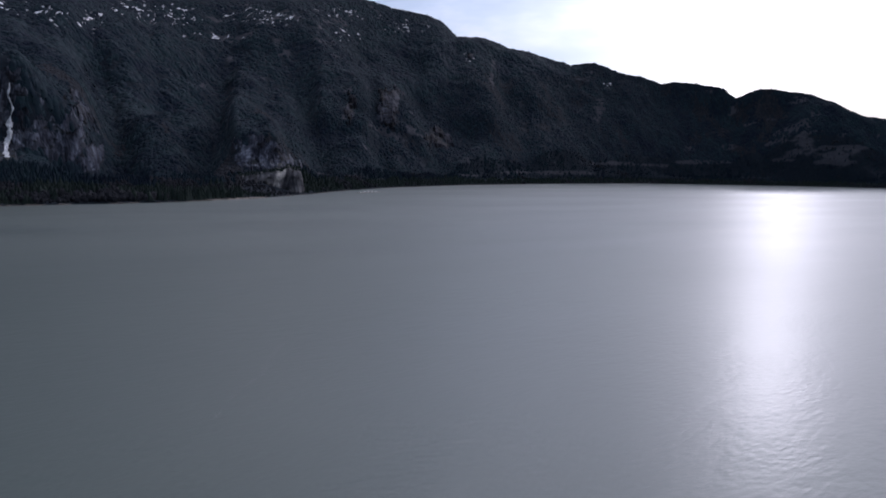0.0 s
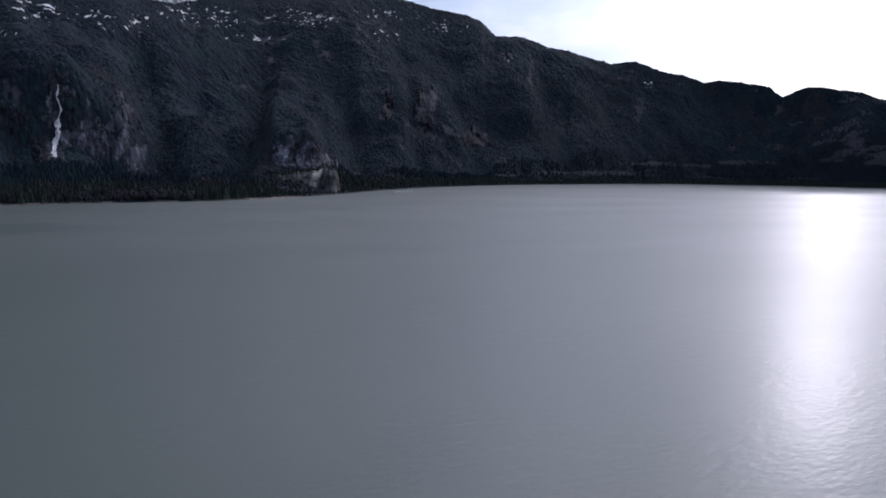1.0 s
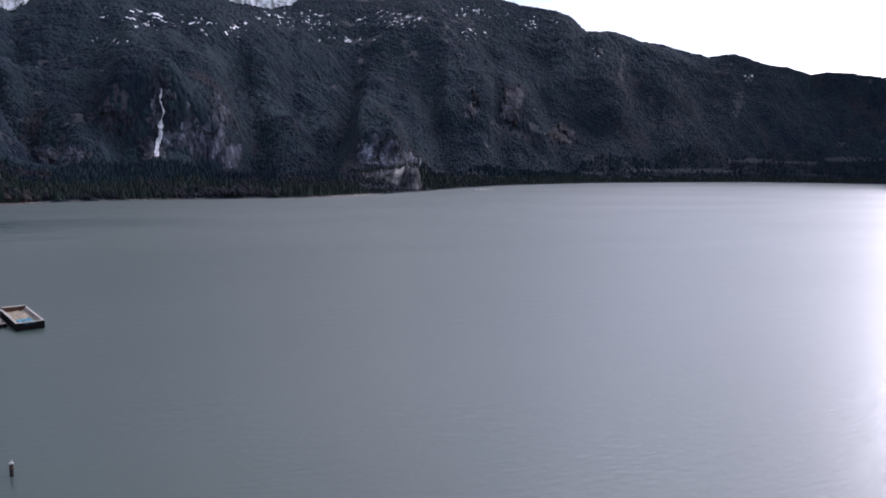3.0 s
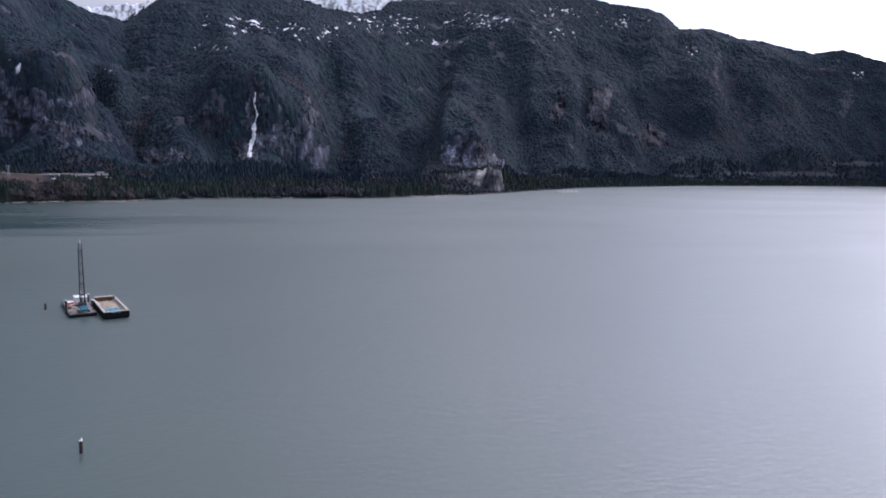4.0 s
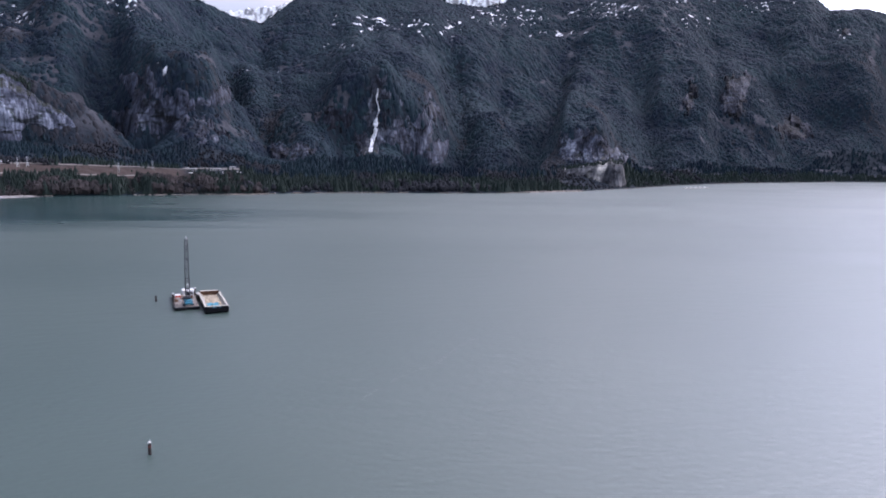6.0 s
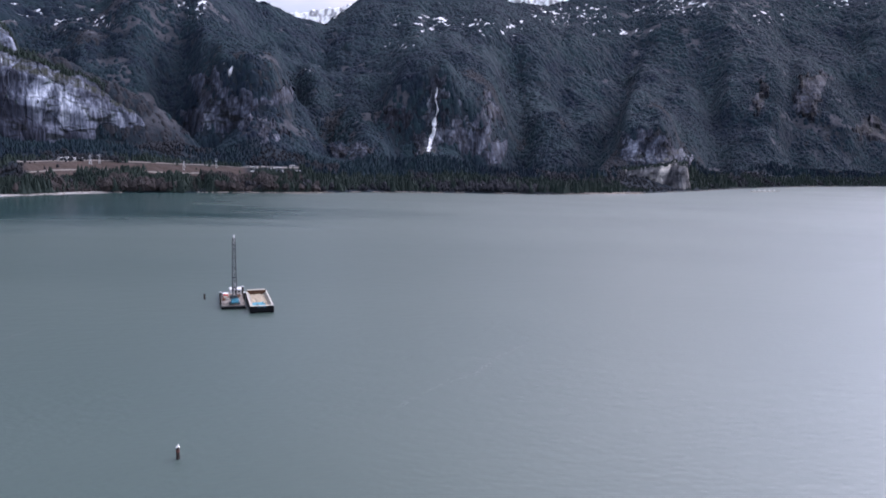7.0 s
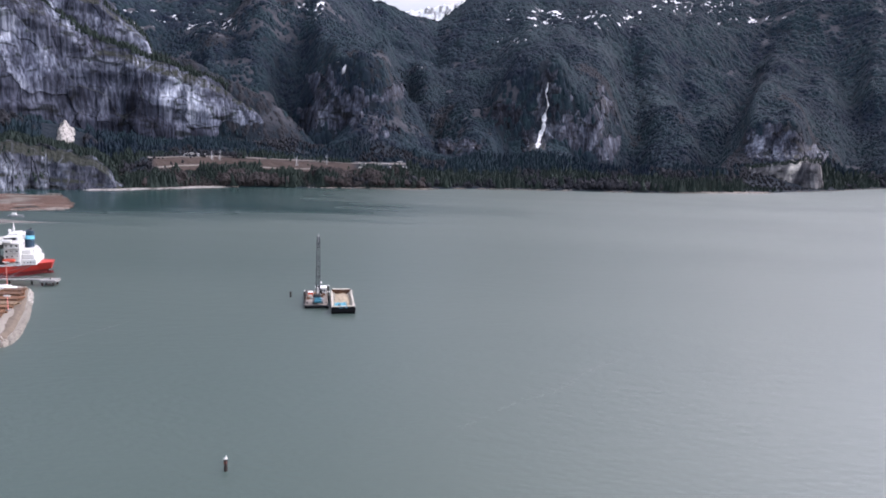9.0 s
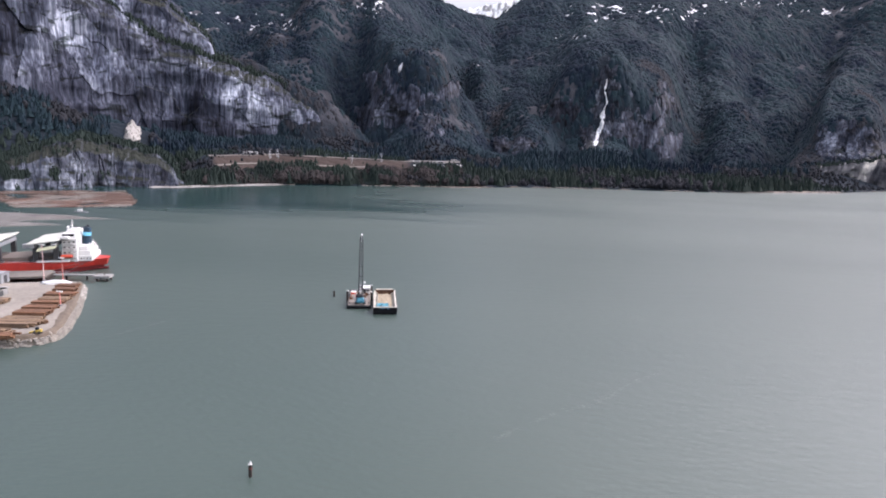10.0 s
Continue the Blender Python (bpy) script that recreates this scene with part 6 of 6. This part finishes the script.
def sand_barge():
    e = thing("sand_barge", "black hopper barge part-filled with pale sand", "barge", pose(-33.9, 280.2, 0, 0, 0, AXIS))
    barge_hull(e, 33, 9.8, 1.7)
    for dims in ((0.0, 33, -0.4, 0.0, 1.7, 3.0), (0.0, 33, -9.8, -9.4, 1.7, 3.0), (0.0, 0.4, -9.4, -0.4, 1.7, 3.0), (32.6, 33, -9.4, -0.4, 1.7, 3.7)):
        part("side_wall", box(B(), *dims), BARGE, e, "black steel side wall")
    # walkways along the top of the walls
    for dims in ((0.0, 33, -0.8, 0.03, 3.0, 3.2), (0.0, 33, -9.83, -9.0, 3.0, 3.2), (-0.03, 1.2, -9.0, -0.8, 3.0, 3.2), (31.2, 33, -9.0, -0.8, 3.7, 3.9)):
        part("rim", box(B(), *dims, 0.05), RIM, e, "scuffed pale steel coaming")
    for k in range(6):
        if k != 2:
            part("name_bar", box(B(), -0.05, 0.0, -6.6 + 0.62 * k, -6.2 + 0.62 * k, 2.5, 2.85), NAME_BLUE, e, "pale blue painted bar")
    # the hold's sides slope in to the sand
    for y0, y1 in ((-0.8, -2.2), (-9.0, -7.6)):
        bm = B()
        vs = [bm.verts.new(p) for p in ((1.2, y0, 3.0), (31.2, y0, 3.0), (31.2, y1, 1.8), (1.2, y1, 1.8))]
        bm.faces.new(vs)
        bmesh.ops.solidify(bm, geom=bm.faces[:], thickness=0.1)
        part("hold_side", bm, RIM, e, "pale scraped sloping side of the hold")
    bm = B()
    bm.faces.new([bm.verts.new(p) for p in ((1.2, -9.0, 3.0), (1.2, -0.8, 3.0), (2.6, -0.8, 1.8), (2.6, -9.0, 1.8))])
    bmesh.ops.solidify(bm, geom=bm.faces[:], thickness=0.1)
    part("hold_side", bm, RIM, e, "pale scraped sloping end of the hold")
    part("hold_wall", box(B(), 30.9, 31.2, -9.0, -0.8, 1.7, 3.7), RUST, e, "rust-brown end wall of the hold")
    bm = B()
    nx, ny = 40, 14
    grid = [[bm.verts.new((2.0 + 28.6 * i / nx, -1.3 - 7.2 * j / ny, 1.95 + 0.6 * math.exp(-((i - 22) / 12) ** 2 - ((j - 7) / 5.5) ** 2) + 0.5 * noise.noise(Vector((i * 0.3, j * 0.4, 0))))) for j in range(ny + 1)] for i in range(nx + 1)]
    for i in range(nx):
        for j in range(ny):
            bm.faces.new((grid[i][j], grid[i][j + 1], grid[i + 1][j + 1], grid[i + 1][j]))
    bmesh.ops.recalc_face_normals(bm, faces=bm.faces)
    e2 = part("sand_heap", bm, SAND, None, "", pose(-33.9, 280.2, 0, 0, 0, AXIS))
    tagged(e2, "heap of pale brown sand in the barge hold", "sand heap")
    # blue sheet crumpled over the near end of the sand
    bm = B()
    nx, ny = 16, 14
    grid = [[bm.verts.new((1.9 + 5.4 * i / nx, -1.3 - 5.2 * j / ny - 0.3 * noise.noise(Vector((i * 0.7, j * 0.5, 3))), 2.75 + 0.42 * noise.noise(Vector((i * 0.55, j * 0.6, 7))) + 0.3 * math.sin(i * 0.9))) for j in range(ny + 1)] for i in range(nx + 1)]
    for i in range(nx):
        for j in range(ny):
            if noise.noise(Vector((i * 0.35, j * 0.35, 11))) > -0.25:
                bm.faces.new((grid[i][j], grid[i][j + 1], grid[i + 1][j + 1], grid[i + 1][j]))
    bmesh.ops.delete(bm, geom=[v for v in bm.verts if not v.link_faces], context="VERTS")
    bmesh.ops.solidify(bm, geom=bm.faces[:], thickness=0.05)
    e3 = part("tarpaulin", bm, TARPED, None, "", pose(-33.9, 280.2, 0.15, 0, 0, AXIS))
    tagged(e3, "crumpled bright blue tarpaulin over the sand", "tarpaulin")
    for k in range(6):
        part("tyre_fender", tube(B(), (2 + 5.6 * k, -9.85, 1.5), (2 + 5.6 * k, -10.1, 1.5), 0.55, sides=12), DARK, e)


sand_barge()


# ---- marker piles ----
def marker_pile(x, y, h, r, label, cap):
    e = thing("marker_pile", label, "pile", pose(x, y, 0), "marker piles")
    bm = B()
    rings = 10
    tube_v = []
    for k in range(rings + 1):
        z = -2.5 + (h + 2.5) * k / rings
        tube_v.append([bm.verts.new(((r * (1.06 - 0.12 * k / rings) * (1 + 0.10 * noise.noise(Vector((q, k * 0.7, x))))) * math.cos(q * math.pi / 6), (r * (1.06 - 0.12 * k / rings)) * math.sin(q * math.pi / 6), z)) for q in range(12)])
    for a0, a1 in zip(tube_v, tube_v[1:]):
        for q in range(12):
            bm.faces.new((a0[q], a0[(q + 1) % 12], a1[(q + 1) % 12], a1[q]))
    bm.faces.new(tube_v[-1])
    part("post", bm, PILE, e, "dark tarred timber post")
    if cap:
        part("band", tube(B(), (0, 0, h * 0.62), (0, 0, h * 0.80), r * 1.06, r * 1.05, 12), RED_BAND, e, "faded red band")
    if cap:
        bm = B()
        bmesh.ops.create_icosphere(bm, subdivisions=2, radius=1.0)
        for v in bm.verts:
            v.co = Vector((v.co.x * r * 1.05, v.co.y * r * 1.05, v.co.z * 0.32)) * (1 + 0.4 * noise.noise(v.co * 3))
        part("whitened_cap", bm, DROPPED, e, "cap whitened by birds", Matrix.Translation((0, 0, h + 0.1)))
        part("lantern", tube(tube(B(), (r * 0.4, 0, h), (r * 0.4, 0, h + 0.6), 0.05, sides=6), (r * 0.4, 0, h + 0.55), (r * 0.4, 0, h + 0.8), 0.12, sides=8), WHITE, e, "small white lantern")


marker_pile(-10.6, 142.6, 2.75, 0.40, "dark timber marker pile with a whitened cap standing in the water", True)
marker_pile(-62.4, 305.4, 2.6, 0.45, "dark timber marker pile standing near the barges", False)


# ---- log booms, spit, far shore ----
def log_raft(name, label, corners, count, seed, mats=("red", "pale")):
    """A raft of floating logs within four corners."""
    rng = np.random.default_rng(seed)
    c = [np.array(p, float) for p in corners]
    main = (c[1] - c[0]) / np.linalg.norm(c[1] - c[0])
    ang0 = math.atan2(main[1], main[0])
    out = {"red": ([], []), "pale": ([], [])}
    for _ in range(count):
        s, t = rng.uniform(0, 1, 2)
        p = (c[0] * (1 - s) + c[1] * s) * (1 - t) + (c[3] * (1 - s) + c[2] * s) * t
        patch = value_noise(p[0] / 22, p[1] / 22, seed)
        if patch < -0.26 + 0.2 * value_noise(t * 7, s * 2, seed + 3):
            continue
        ang = ang0 + rng.normal(0, 0.16) + (math.pi / 2 if value_noise(p[0] / 30, p[1] / 30, seed + 4) > 0.28 else 0)
        l, r = rng.uniform(6, 14) / 2, rng.uniform(0.28, 0.5)
        d, nrm = np.array([math.cos(ang), math.sin(ang)]), np.array([-math.sin(ang), math.cos(ang)])
        kind = "pale" if (value_noise(p[0] / 16 + 40, p[1] / 16, seed + 8) + rng.uniform(-0.15, 0.15)) > 0.10 else "red"
        v_list, t_list = out[kind]
        base = len(v_list)
        z = rng.uniform(0.05, 0.35)
        for e_ in (-1, 1):
            for q in range(6):
                a6 = q * math.pi / 3
                xy = p + d * l * e_ + nrm * r * math.cos(a6)
                v_list.append((xy[0], xy[1], z + r * math.sin(a6)))
        for q in range(6):
            q2 = (q + 1) % 6
            t_list += [(base + q, base + q2, base + 6 + q2), (base + q, base + 6 + q2, base + 6 + q)]
        for q in range(1, 5):
            t_list += [(base, base + q + 1, base + q), (base + 6, base + 6 + q, base + 6 + q + 1)]
    e = thing(name, label, "log boom", pose(0, 0, 0), kind="stuff")
    for kind, mat in (("red", LOG), ("pale", PALE_LOG)):
        if out[kind][0]:
            ob = new("logs", soup_mesh("logs", np.array(out[kind][0]), np.array(out[kind][1]), mat))
            ob.parent = e
            tagged(ob, "reddish brown floating logs" if kind == "red" else "weathered pale floating logs", kind="stuff")


log_raft("log_boom", "raft of mixed floating logs below the rock bluff", [(-490, 548), (-417, 601), (-446, 646), (-577, 604)], 3000, 3)
log_raft("log_boom", "wide raft of reddish floating logs along the rocky shore", [(-580, 608), (-450, 652), (-557, 765), (-662, 683)], 4600, 4)
log_raft("log_boom", "outer raft of floating logs in the cove", [(-780, 530), (-584, 606), (-668, 682), (-850, 600)], 3000, 7)


def shoal(name, label, ridge, width, height, mat, seed):
    """A low bar of gravel along a line, with an uneven edge."""
    pts = [np.array(p, float) for p in ridge]
    seg = np.cumsum([0] + [np.linalg.norm(q - p) for p, q in zip(pts, pts[1:])])
    s = np.linspace(0, seg[-1], 160)
    x, y = np.interp(s, seg, [p[0] for p in pts]), np.interp(s, seg, [p[1] for p in pts])
    tx, ty = np.gradient(x), np.gradient(y)
    nl = np.hypot(tx, ty)
    nx, ny = -ty / nl, tx / nl
    w = np.interp(s / seg[-1], [q[0] for q in width], [q[1] for q in width])
    c = np.linspace(-1, 1, 30)
    C, S = np.meshgrid(c, s, indexing="ij")
    off = C * w[None, :] * (1 + 0.35 * fbm(S / 40, C * 0.8, 4, seed))
    Xs, Ys = x[None, :] + nx[None, :] * off, y[None, :] + ny[None, :] * off
    prof = np.clip(w / 14, 0.15, 1)[None, :]
    Zs = height * prof * (1 - C ** 2) + 0.5 * fbm(Xs / 9, Ys / 9, 4, seed + 2) - 0.35
    Zs = Zs - 1.2 * np.abs(C) ** 6
    return tagged(new(name, grid_mesh(name, Xs, Ys, Zs, mat)), label, "shore", kind="structure")


shoal("gravel_spit", "low pale gravel spit running out into the inlet", [(-640, 410), (-475, 458), (-404, 495), (-346, 512)], [(0, 84), (0.5, 72), (0.68, 46), (0.80, 20), (0.90, 6), (1, 1.2)], 2.8, SANDY, 3)
shoal("gravel_bar", "wet grey gravel bar behind the moored ship", [(-620, 380), (-470, 432), (-400, 445), (-362, 462)], [(0, 44), (0.5, 36), (0.8, 20), (1, 3)], 2.2, SANDY, 8)


def work_boat(x, y, turn):
    e = thing("work_boat", "small pale work boat afloat off the gravel spit", "boat", pose(x, y, 0, 0, 0, turn))
    bm = B()
    rows = []
    for q in range(9):
        xx = -6 + 12 * q / 8
        w = 1.9 * (1 - max(0, (q - 4) / 4) ** 2 * 0.95)
        rows.append([bm.verts.new(p) for p in ((xx, w, 1.2 + 0.05 * q), (xx, w * 0.7, -0.4), (xx, -w * 0.7, -0.4), (xx, -w, 1.2 + 0.05 * q))])
    for a0, a1 in zip(rows, rows[1:]):
        for q in range(4):
            bm.faces.new((a0[q], a1[q], a1[(q + 1) % 4], a0[(q + 1) % 4]))
    bm.faces.new(rows[0]), bm.faces.new(rows[-1][::-1])
    bmesh.ops.recalc_face_normals(bm, faces=bm.faces)
    part("hull", bm, GREY_STEEL, e)
    part("wheelhouse", box(B(), -3.4, 0.6, -1.2, 1.2, 1.2, 3.3, 0.15), WHITE, e)
    part("window", box(B(), 0.58, 0.66, -1.0, 1.0, 2.1, 2.9), GLASS, e)


work_boat(-411, 536, 20)


# beaches and pale stones at the foot of the woods
def shore_strip(name, label, a0, a1, depth, mat, seed, lift=0.5):
    aa = np.linspace(a0, a1, 160)
    cc = np.linspace(0, 1, 8)
    CC, AA = np.meshgrid(cc, aa, indexing="ij")
    taper = smooth(0, 0.12, (AA - a0) / (a1 - a0)) * smooth(1, 0.88, (AA - a0) / (a1 - a0))
    RR = shore_r(AA) - 7 - depth * taper * (1 - CC) * (1 + 0.8 * fbm(AA * 3, CC, 3, seed)) + 16 * CC
    ZZ = -0.5 + (lift + 2.2) * CC * taper + 0.25 * fbm(AA * 14, CC * 3, 3, seed + 1)
    XX, YY = place(AA, RR)
    tagged(new(name, grid_mesh(name, XX, YY, ZZ, mat)), label, "shore", kind="structure")


PALE_SAND = material("pale_beach", (0.20, 0.19, 0.18), 0.95, vary=0.25, scale=0.04, fine=8, tint=(0.28, 0.265, 0.25), per="")
WARM_SAND = material("tan_beach", (0.17, 0.14, 0.12), 0.95, vary=0.3, scale=0.04, fine=8, tint=(0.30, 0.25, 0.21), per="")
shore_strip("beach", "narrow pale beach under the trees", -36, -24.3, 14, PALE_SAND, 2)
shore_strip("beach", "narrow tan beach at the forest edge", -11.9, -8.2, 5, WARM_SAND, 4)
shore_strip("beach", "stony tan point at the forest edge", 12.0, 17.6, 8, WARM_SAND, 6)


def shore_stones():
    """Pale rocks and stranded logs along the tide line."""
    rng = np.random.default_rng(21)
    vs, ts, base = [], [], 0
    bm = B()
    bmesh.ops.create_icosphere(bm, subdivisions=1, radius=1.0)
    v0 = np.array([v.co[:] for v in bm.verts])
    t0 = np.array([[v.index for v in f.verts] for f in bm.faces])
    bm.free()
    for _ in range(900):
        a_ = rng.uniform(-34, 40)
        if value_noise(a_ * 1.3, 0, 9) < -0.02:
            continue
        r_ = shore_r(a_) + rng.uniform(-11, 1)
        x, y = place(a_, r_)
        s = rng.uniform(0.7, 2.2) * np.array([rng.uniform(0.8, 2.6), 1, 0.6])
        vs.append(v0 * (1 + 0.25 * rng.uniform(-1, 1, (len(v0), 1))) * s + np.array([x, y, 0.5]))
        ts.append(t0 + base)
        base += len(v0)
    tagged(new("shore_stones", soup_mesh("shore_stones", np.concatenate(vs), np.concatenate(ts), PALE_LOG)), "pale boulders and stranded logs along the tide line", "stones", kind="stuff")


shore_stones()


def ground_at(az_, r_):
    return float(hill(np.array([az_]), np.array([r_]))[0])


# power pylons on the bench
def pylon_shape():
    e = thing("power_pylon", "grey lattice power pylon on the cleared bench", "pylon", pose(0, 0, 0), "pylons on the bench")
    H = 15.0
    for i in (-1, 1):
        for j in (-1, 1):
            part("leg", tube(tube(B(), (1.6 * i, 1.6 * j, 0), (0.55 * i, 0.55 * j, H * 0.7), 0.16, 0.13, 5), (0.55 * i, 0.55 * j, H * 0.7), (0.3 * i, 0.3 * j, H), 0.13, sides=5), GALV, e)
    bm = B()
    for k in range(6):
        z0_, z1_ = H * k / 6, H * (k + 1) / 6
        w0, w1 = 1.6 - 1.3 * k / 6, 1.6 - 1.3 * (k + 1) / 6
        for s in (-1, 1):
            tube(bm, (w0, s * w0, z0_), (-w1, s * w1, z1_), 0.08, sides=4)
            tube(bm, (s * w0, w0, z0_), (s * w1, -w1, z1_), 0.08, sides=4)
    part("bracing", bm, GALV, e)
    for z in (H * 0.74, H * 0.88, H):
        part("crossarm", tube(B(), (-3.2, 0, z), (3.2, 0, z), 0.15, 0.15, 5), GALV, e)
    return e


first = None
for az_, r_ in ((-26.35, 1195), (-25.75, 1200), (-19.8, 1200), (-33.4, 1130), (-17.4, 1215), (19.9, 1720)):
    x_, y_ = place(az_, r_)
    m = pose(float(x_), float(y_), ground_at(az_, r_) - 0.3, 0, 0, 20)
    if first is None:
        first = pylon_shape()
        first.matrix_world = m
    else:
        copy_thing(first, m)


# pale buildings and parked trailers by the highway
def far_shed(az_, r_, l, w, h, turn, mat, roof_mat, label):
    x_, y_ = place(az_, r_)
    e = thing("roadside_building", label, "building", pose(float(x_), float(y_), ground_at(az_, r_) - 0.6, 0, 0, turn), "buildings by the highway")
    part("wall", box(B(), -l / 2, l / 2, -w / 2, w / 2, 0, h + 0.6), mat, e)
    bm = B()
    vs = [[bm.verts.new(p) for p in ((x, -w / 2 - 0.5, h + 0.6), (x, 0, h + 0.6 + w * 0.16), (x, w / 2 + 0.5, h + 0.6))] for x in (-l / 2 - 0.5, l / 2 + 0.5)]
    bm.faces.new((vs[0][0], vs[1][0], vs[1][1], vs[0][1]))
    bm.faces.new((vs[0][1], vs[1][1], vs[1][2], vs[0][2]))
    bm.faces.new(vs[0]), bm.faces.new(vs[1][::-1]), bm.faces.new((vs[0][2], vs[1][2], vs[1][0], vs[0][0]))
    bmesh.ops.recalc_face_normals(bm, faces=bm.faces)
    part("roof", bm, roof_mat, e)
    for k in range(3):
        xk = -l / 2 + l * (k + 0.5) / 3
        part("window", box(B(), xk - 0.7, xk + 0.7, -w / 2 - 0.05, -w / 2 + 0.02, 1.6, 3.0), GLASS, e)


rng = np.random.default_rng(77)
for k in range(13):
    far_shed(-15.0 + 0.32 * k + rng.uniform(-0.14, 0.14), 1225 + rng.uniform(-30, 40), rng.uniform(3, 10), rng.uniform(3, 6), rng.uniform(1.6, 3.2), rng.uniform(-10, 25), WHITE if k % 3 == 0 else CONCRETE, WHITE if k % 4 == 1 else ROOF,
             "small white roadside building" if k % 3 == 0 else "small grey roadside building")
for k in range(4):
    far_shed(-28.4 + 0.45 * k, 1215 + rng.uniform(-6, 6), rng.uniform(5, 9), 3, 2.6, 15, WHITE, WHITE, "white trailer parked along the bench")


def jetty_far():
    e = thing("float_dock", "low pale floating dock with boats at the far shore", "dock", pose(745, 1560, 0, 0, 0, 33))
    for k in range(7):
        part("float", box(B(), 16 * k, 16 * k + 14.5, -2, 2, -0.3, 1.1, 0.1), RIM, e)
    for k in range(5):
        part("boat", box(box(B(), 12 + 20 * k, 22 + 20 * k, 2.5, 5.6, -0.2, 1.6, 0.5), 14 + 20 * k, 19 + 20 * k, 3, 5, 1.6, 3.4, 0.2), WHITE, e, "small white moored boat")


jetty_far()


RUBBLE = material("fresh_rubble", (0.221, 0.212, 0.200), 0.95, vary=0.4, scale=0.12, fine=6, bump=0.8, bump_dist=2, tint=(0.408, 0.391, 0.365), per="")


def rubble_fan():
    """Fresh pale rockfall under the great wall."""
    rng = np.random.default_rng(4)
    aa, uu = np.linspace(-1, 1, 50), np.linspace(0, 1, 50)
    UU, AA = np.meshgrid(uu, aa, indexing="ij")
    az_ = -36.64 + AA * (0.42 + 0.42 * UU) * (1 + 0.9 * fbm(UU * 5, np.sign(AA) * 3.7, 3, 17)) - 0.10 * UU
    r_ = 1358 - 138 * UU
    z_ = hill(az_, r_) + 5 + 4 * (1 - AA ** 2) + 6 * fbm(AA * 4, UU * 8, 4, 3) - 13 * np.abs(AA) ** (3 + 3 * fbm(AA * 2, UU * 6, 3, 5)) - 8 * smooth(0.85, 1, UU)
    x_, y_ = place(az_, r_)
    tagged(new("rubble_fan", grid_mesh("rubble_fan", x_, y_, z_, RUBBLE, shade=False)), "fresh pale rockfall debris at the foot of the wall", "scree", kind="structure")


rubble_fan()


# gravel roads along the cleared bench
def bench_road(a0, a1, off, width, seed):
    aa = np.linspace(a0, a1, 220)
    cc = np.linspace(0, 1, 4)
    CC, AA = np.meshgrid(cc, aa, indexing="ij")
    mid_r = shore_r(AA) + off + 5 * fbm(AA * 0.7, 0 * AA, 3, seed)
    RR = mid_r + width * (CC - 0.5)
    XX, YY = place(AA, RR)
    ZZ = hill(AA, RR) + 0.9
    tagged(new("road", grid_mesh("road", XX, YY, ZZ, PAVING)), "pale gravel road along the cleared bench", "road", kind="structure")


bench_road(-31, -15.2, 116, 5, 3)
bench_road(-30.5, -18.5, 84, 4, 5)
bench_road(-15.2, -10.6, 120, 16, 7)


# ---- foam drifting on the water ----
def foam_line(pts, spread, count, seed):
    """Flecks of foam along a drift line, joined."""
    rng = np.random.default_rng(seed)
    p = np.array(pts, float)
    seg = np.cumsum([0] + [np.linalg.norm(b - a) for a, b in zip(p, p[1:])])
    vs, ts = [], []
    for _ in range(count):
        s = rng.uniform(0, seg[-1])
        if value_noise(s / 7, 0, seed) < rng.uniform(-0.35, 0.25):
            continue
        x = np.interp(s, seg, p[:, 0]) + rng.normal(0, spread)
        y = np.interp(s, seg, p[:, 1]) + rng.normal(0, spread)
        ang = math.atan2(p[-1, 1] - p[0, 1], p[-1, 0] - p[0, 0]) + rng.normal(0, 0.3)
        a0, b0 = rng.uniform(0.1, 0.7), rng.uniform(0.02, 0.08)
        base = len(vs)
        for q in range(6):
            e1, e2 = a0 * math.cos(q * math.pi / 3) * rng.uniform(0.7, 1.2), b0 * math.sin(q * math.pi / 3) * rng.uniform(0.7, 1.2)
            vs.append((x + e1 * math.cos(ang) - e2 * math.sin(ang), y + e1 * math.sin(ang) + e2 * math.cos(ang), 0.03))
        ts += [(base, base + q, base + q + 1) for q in range(1, 5)]
    tagged(new("foam_line", soup_mesh("foam_line", np.array(vs), np.array(ts), FOAM_FLECK)), "thin drift line of pale foam on the water", "foam", kind="stuff")


FOAM_FLECK = material("foam_fleck", (0.185, 0.192, 0.188), 0.7, vary=0.2, scale=0.6, per="")
foam_line([(35.3, 175.1), (40.8, 186.3), (49.1, 197.8), (59.9, 209.8), (67.8, 226.7), (76.6, 240.4), (86.9, 250.8)], 0.6, 480, 1)
foam_line([(-111.8, 216.0), (-110.0, 228.2), (-104.2, 250.2)], 0.5, 420, 2)
foam_line([(-118.1, 290.7), (-112.9, 296.5)], 0.5, 40, 3)
foam_line([(-107.6, 329.6), (-99.0, 344.1), (-89.1, 361.8)], 0.6, 60, 4)
foam_line([(-3.4, 454.8), (0.5, 466.3)], 0.9, 60, 5)
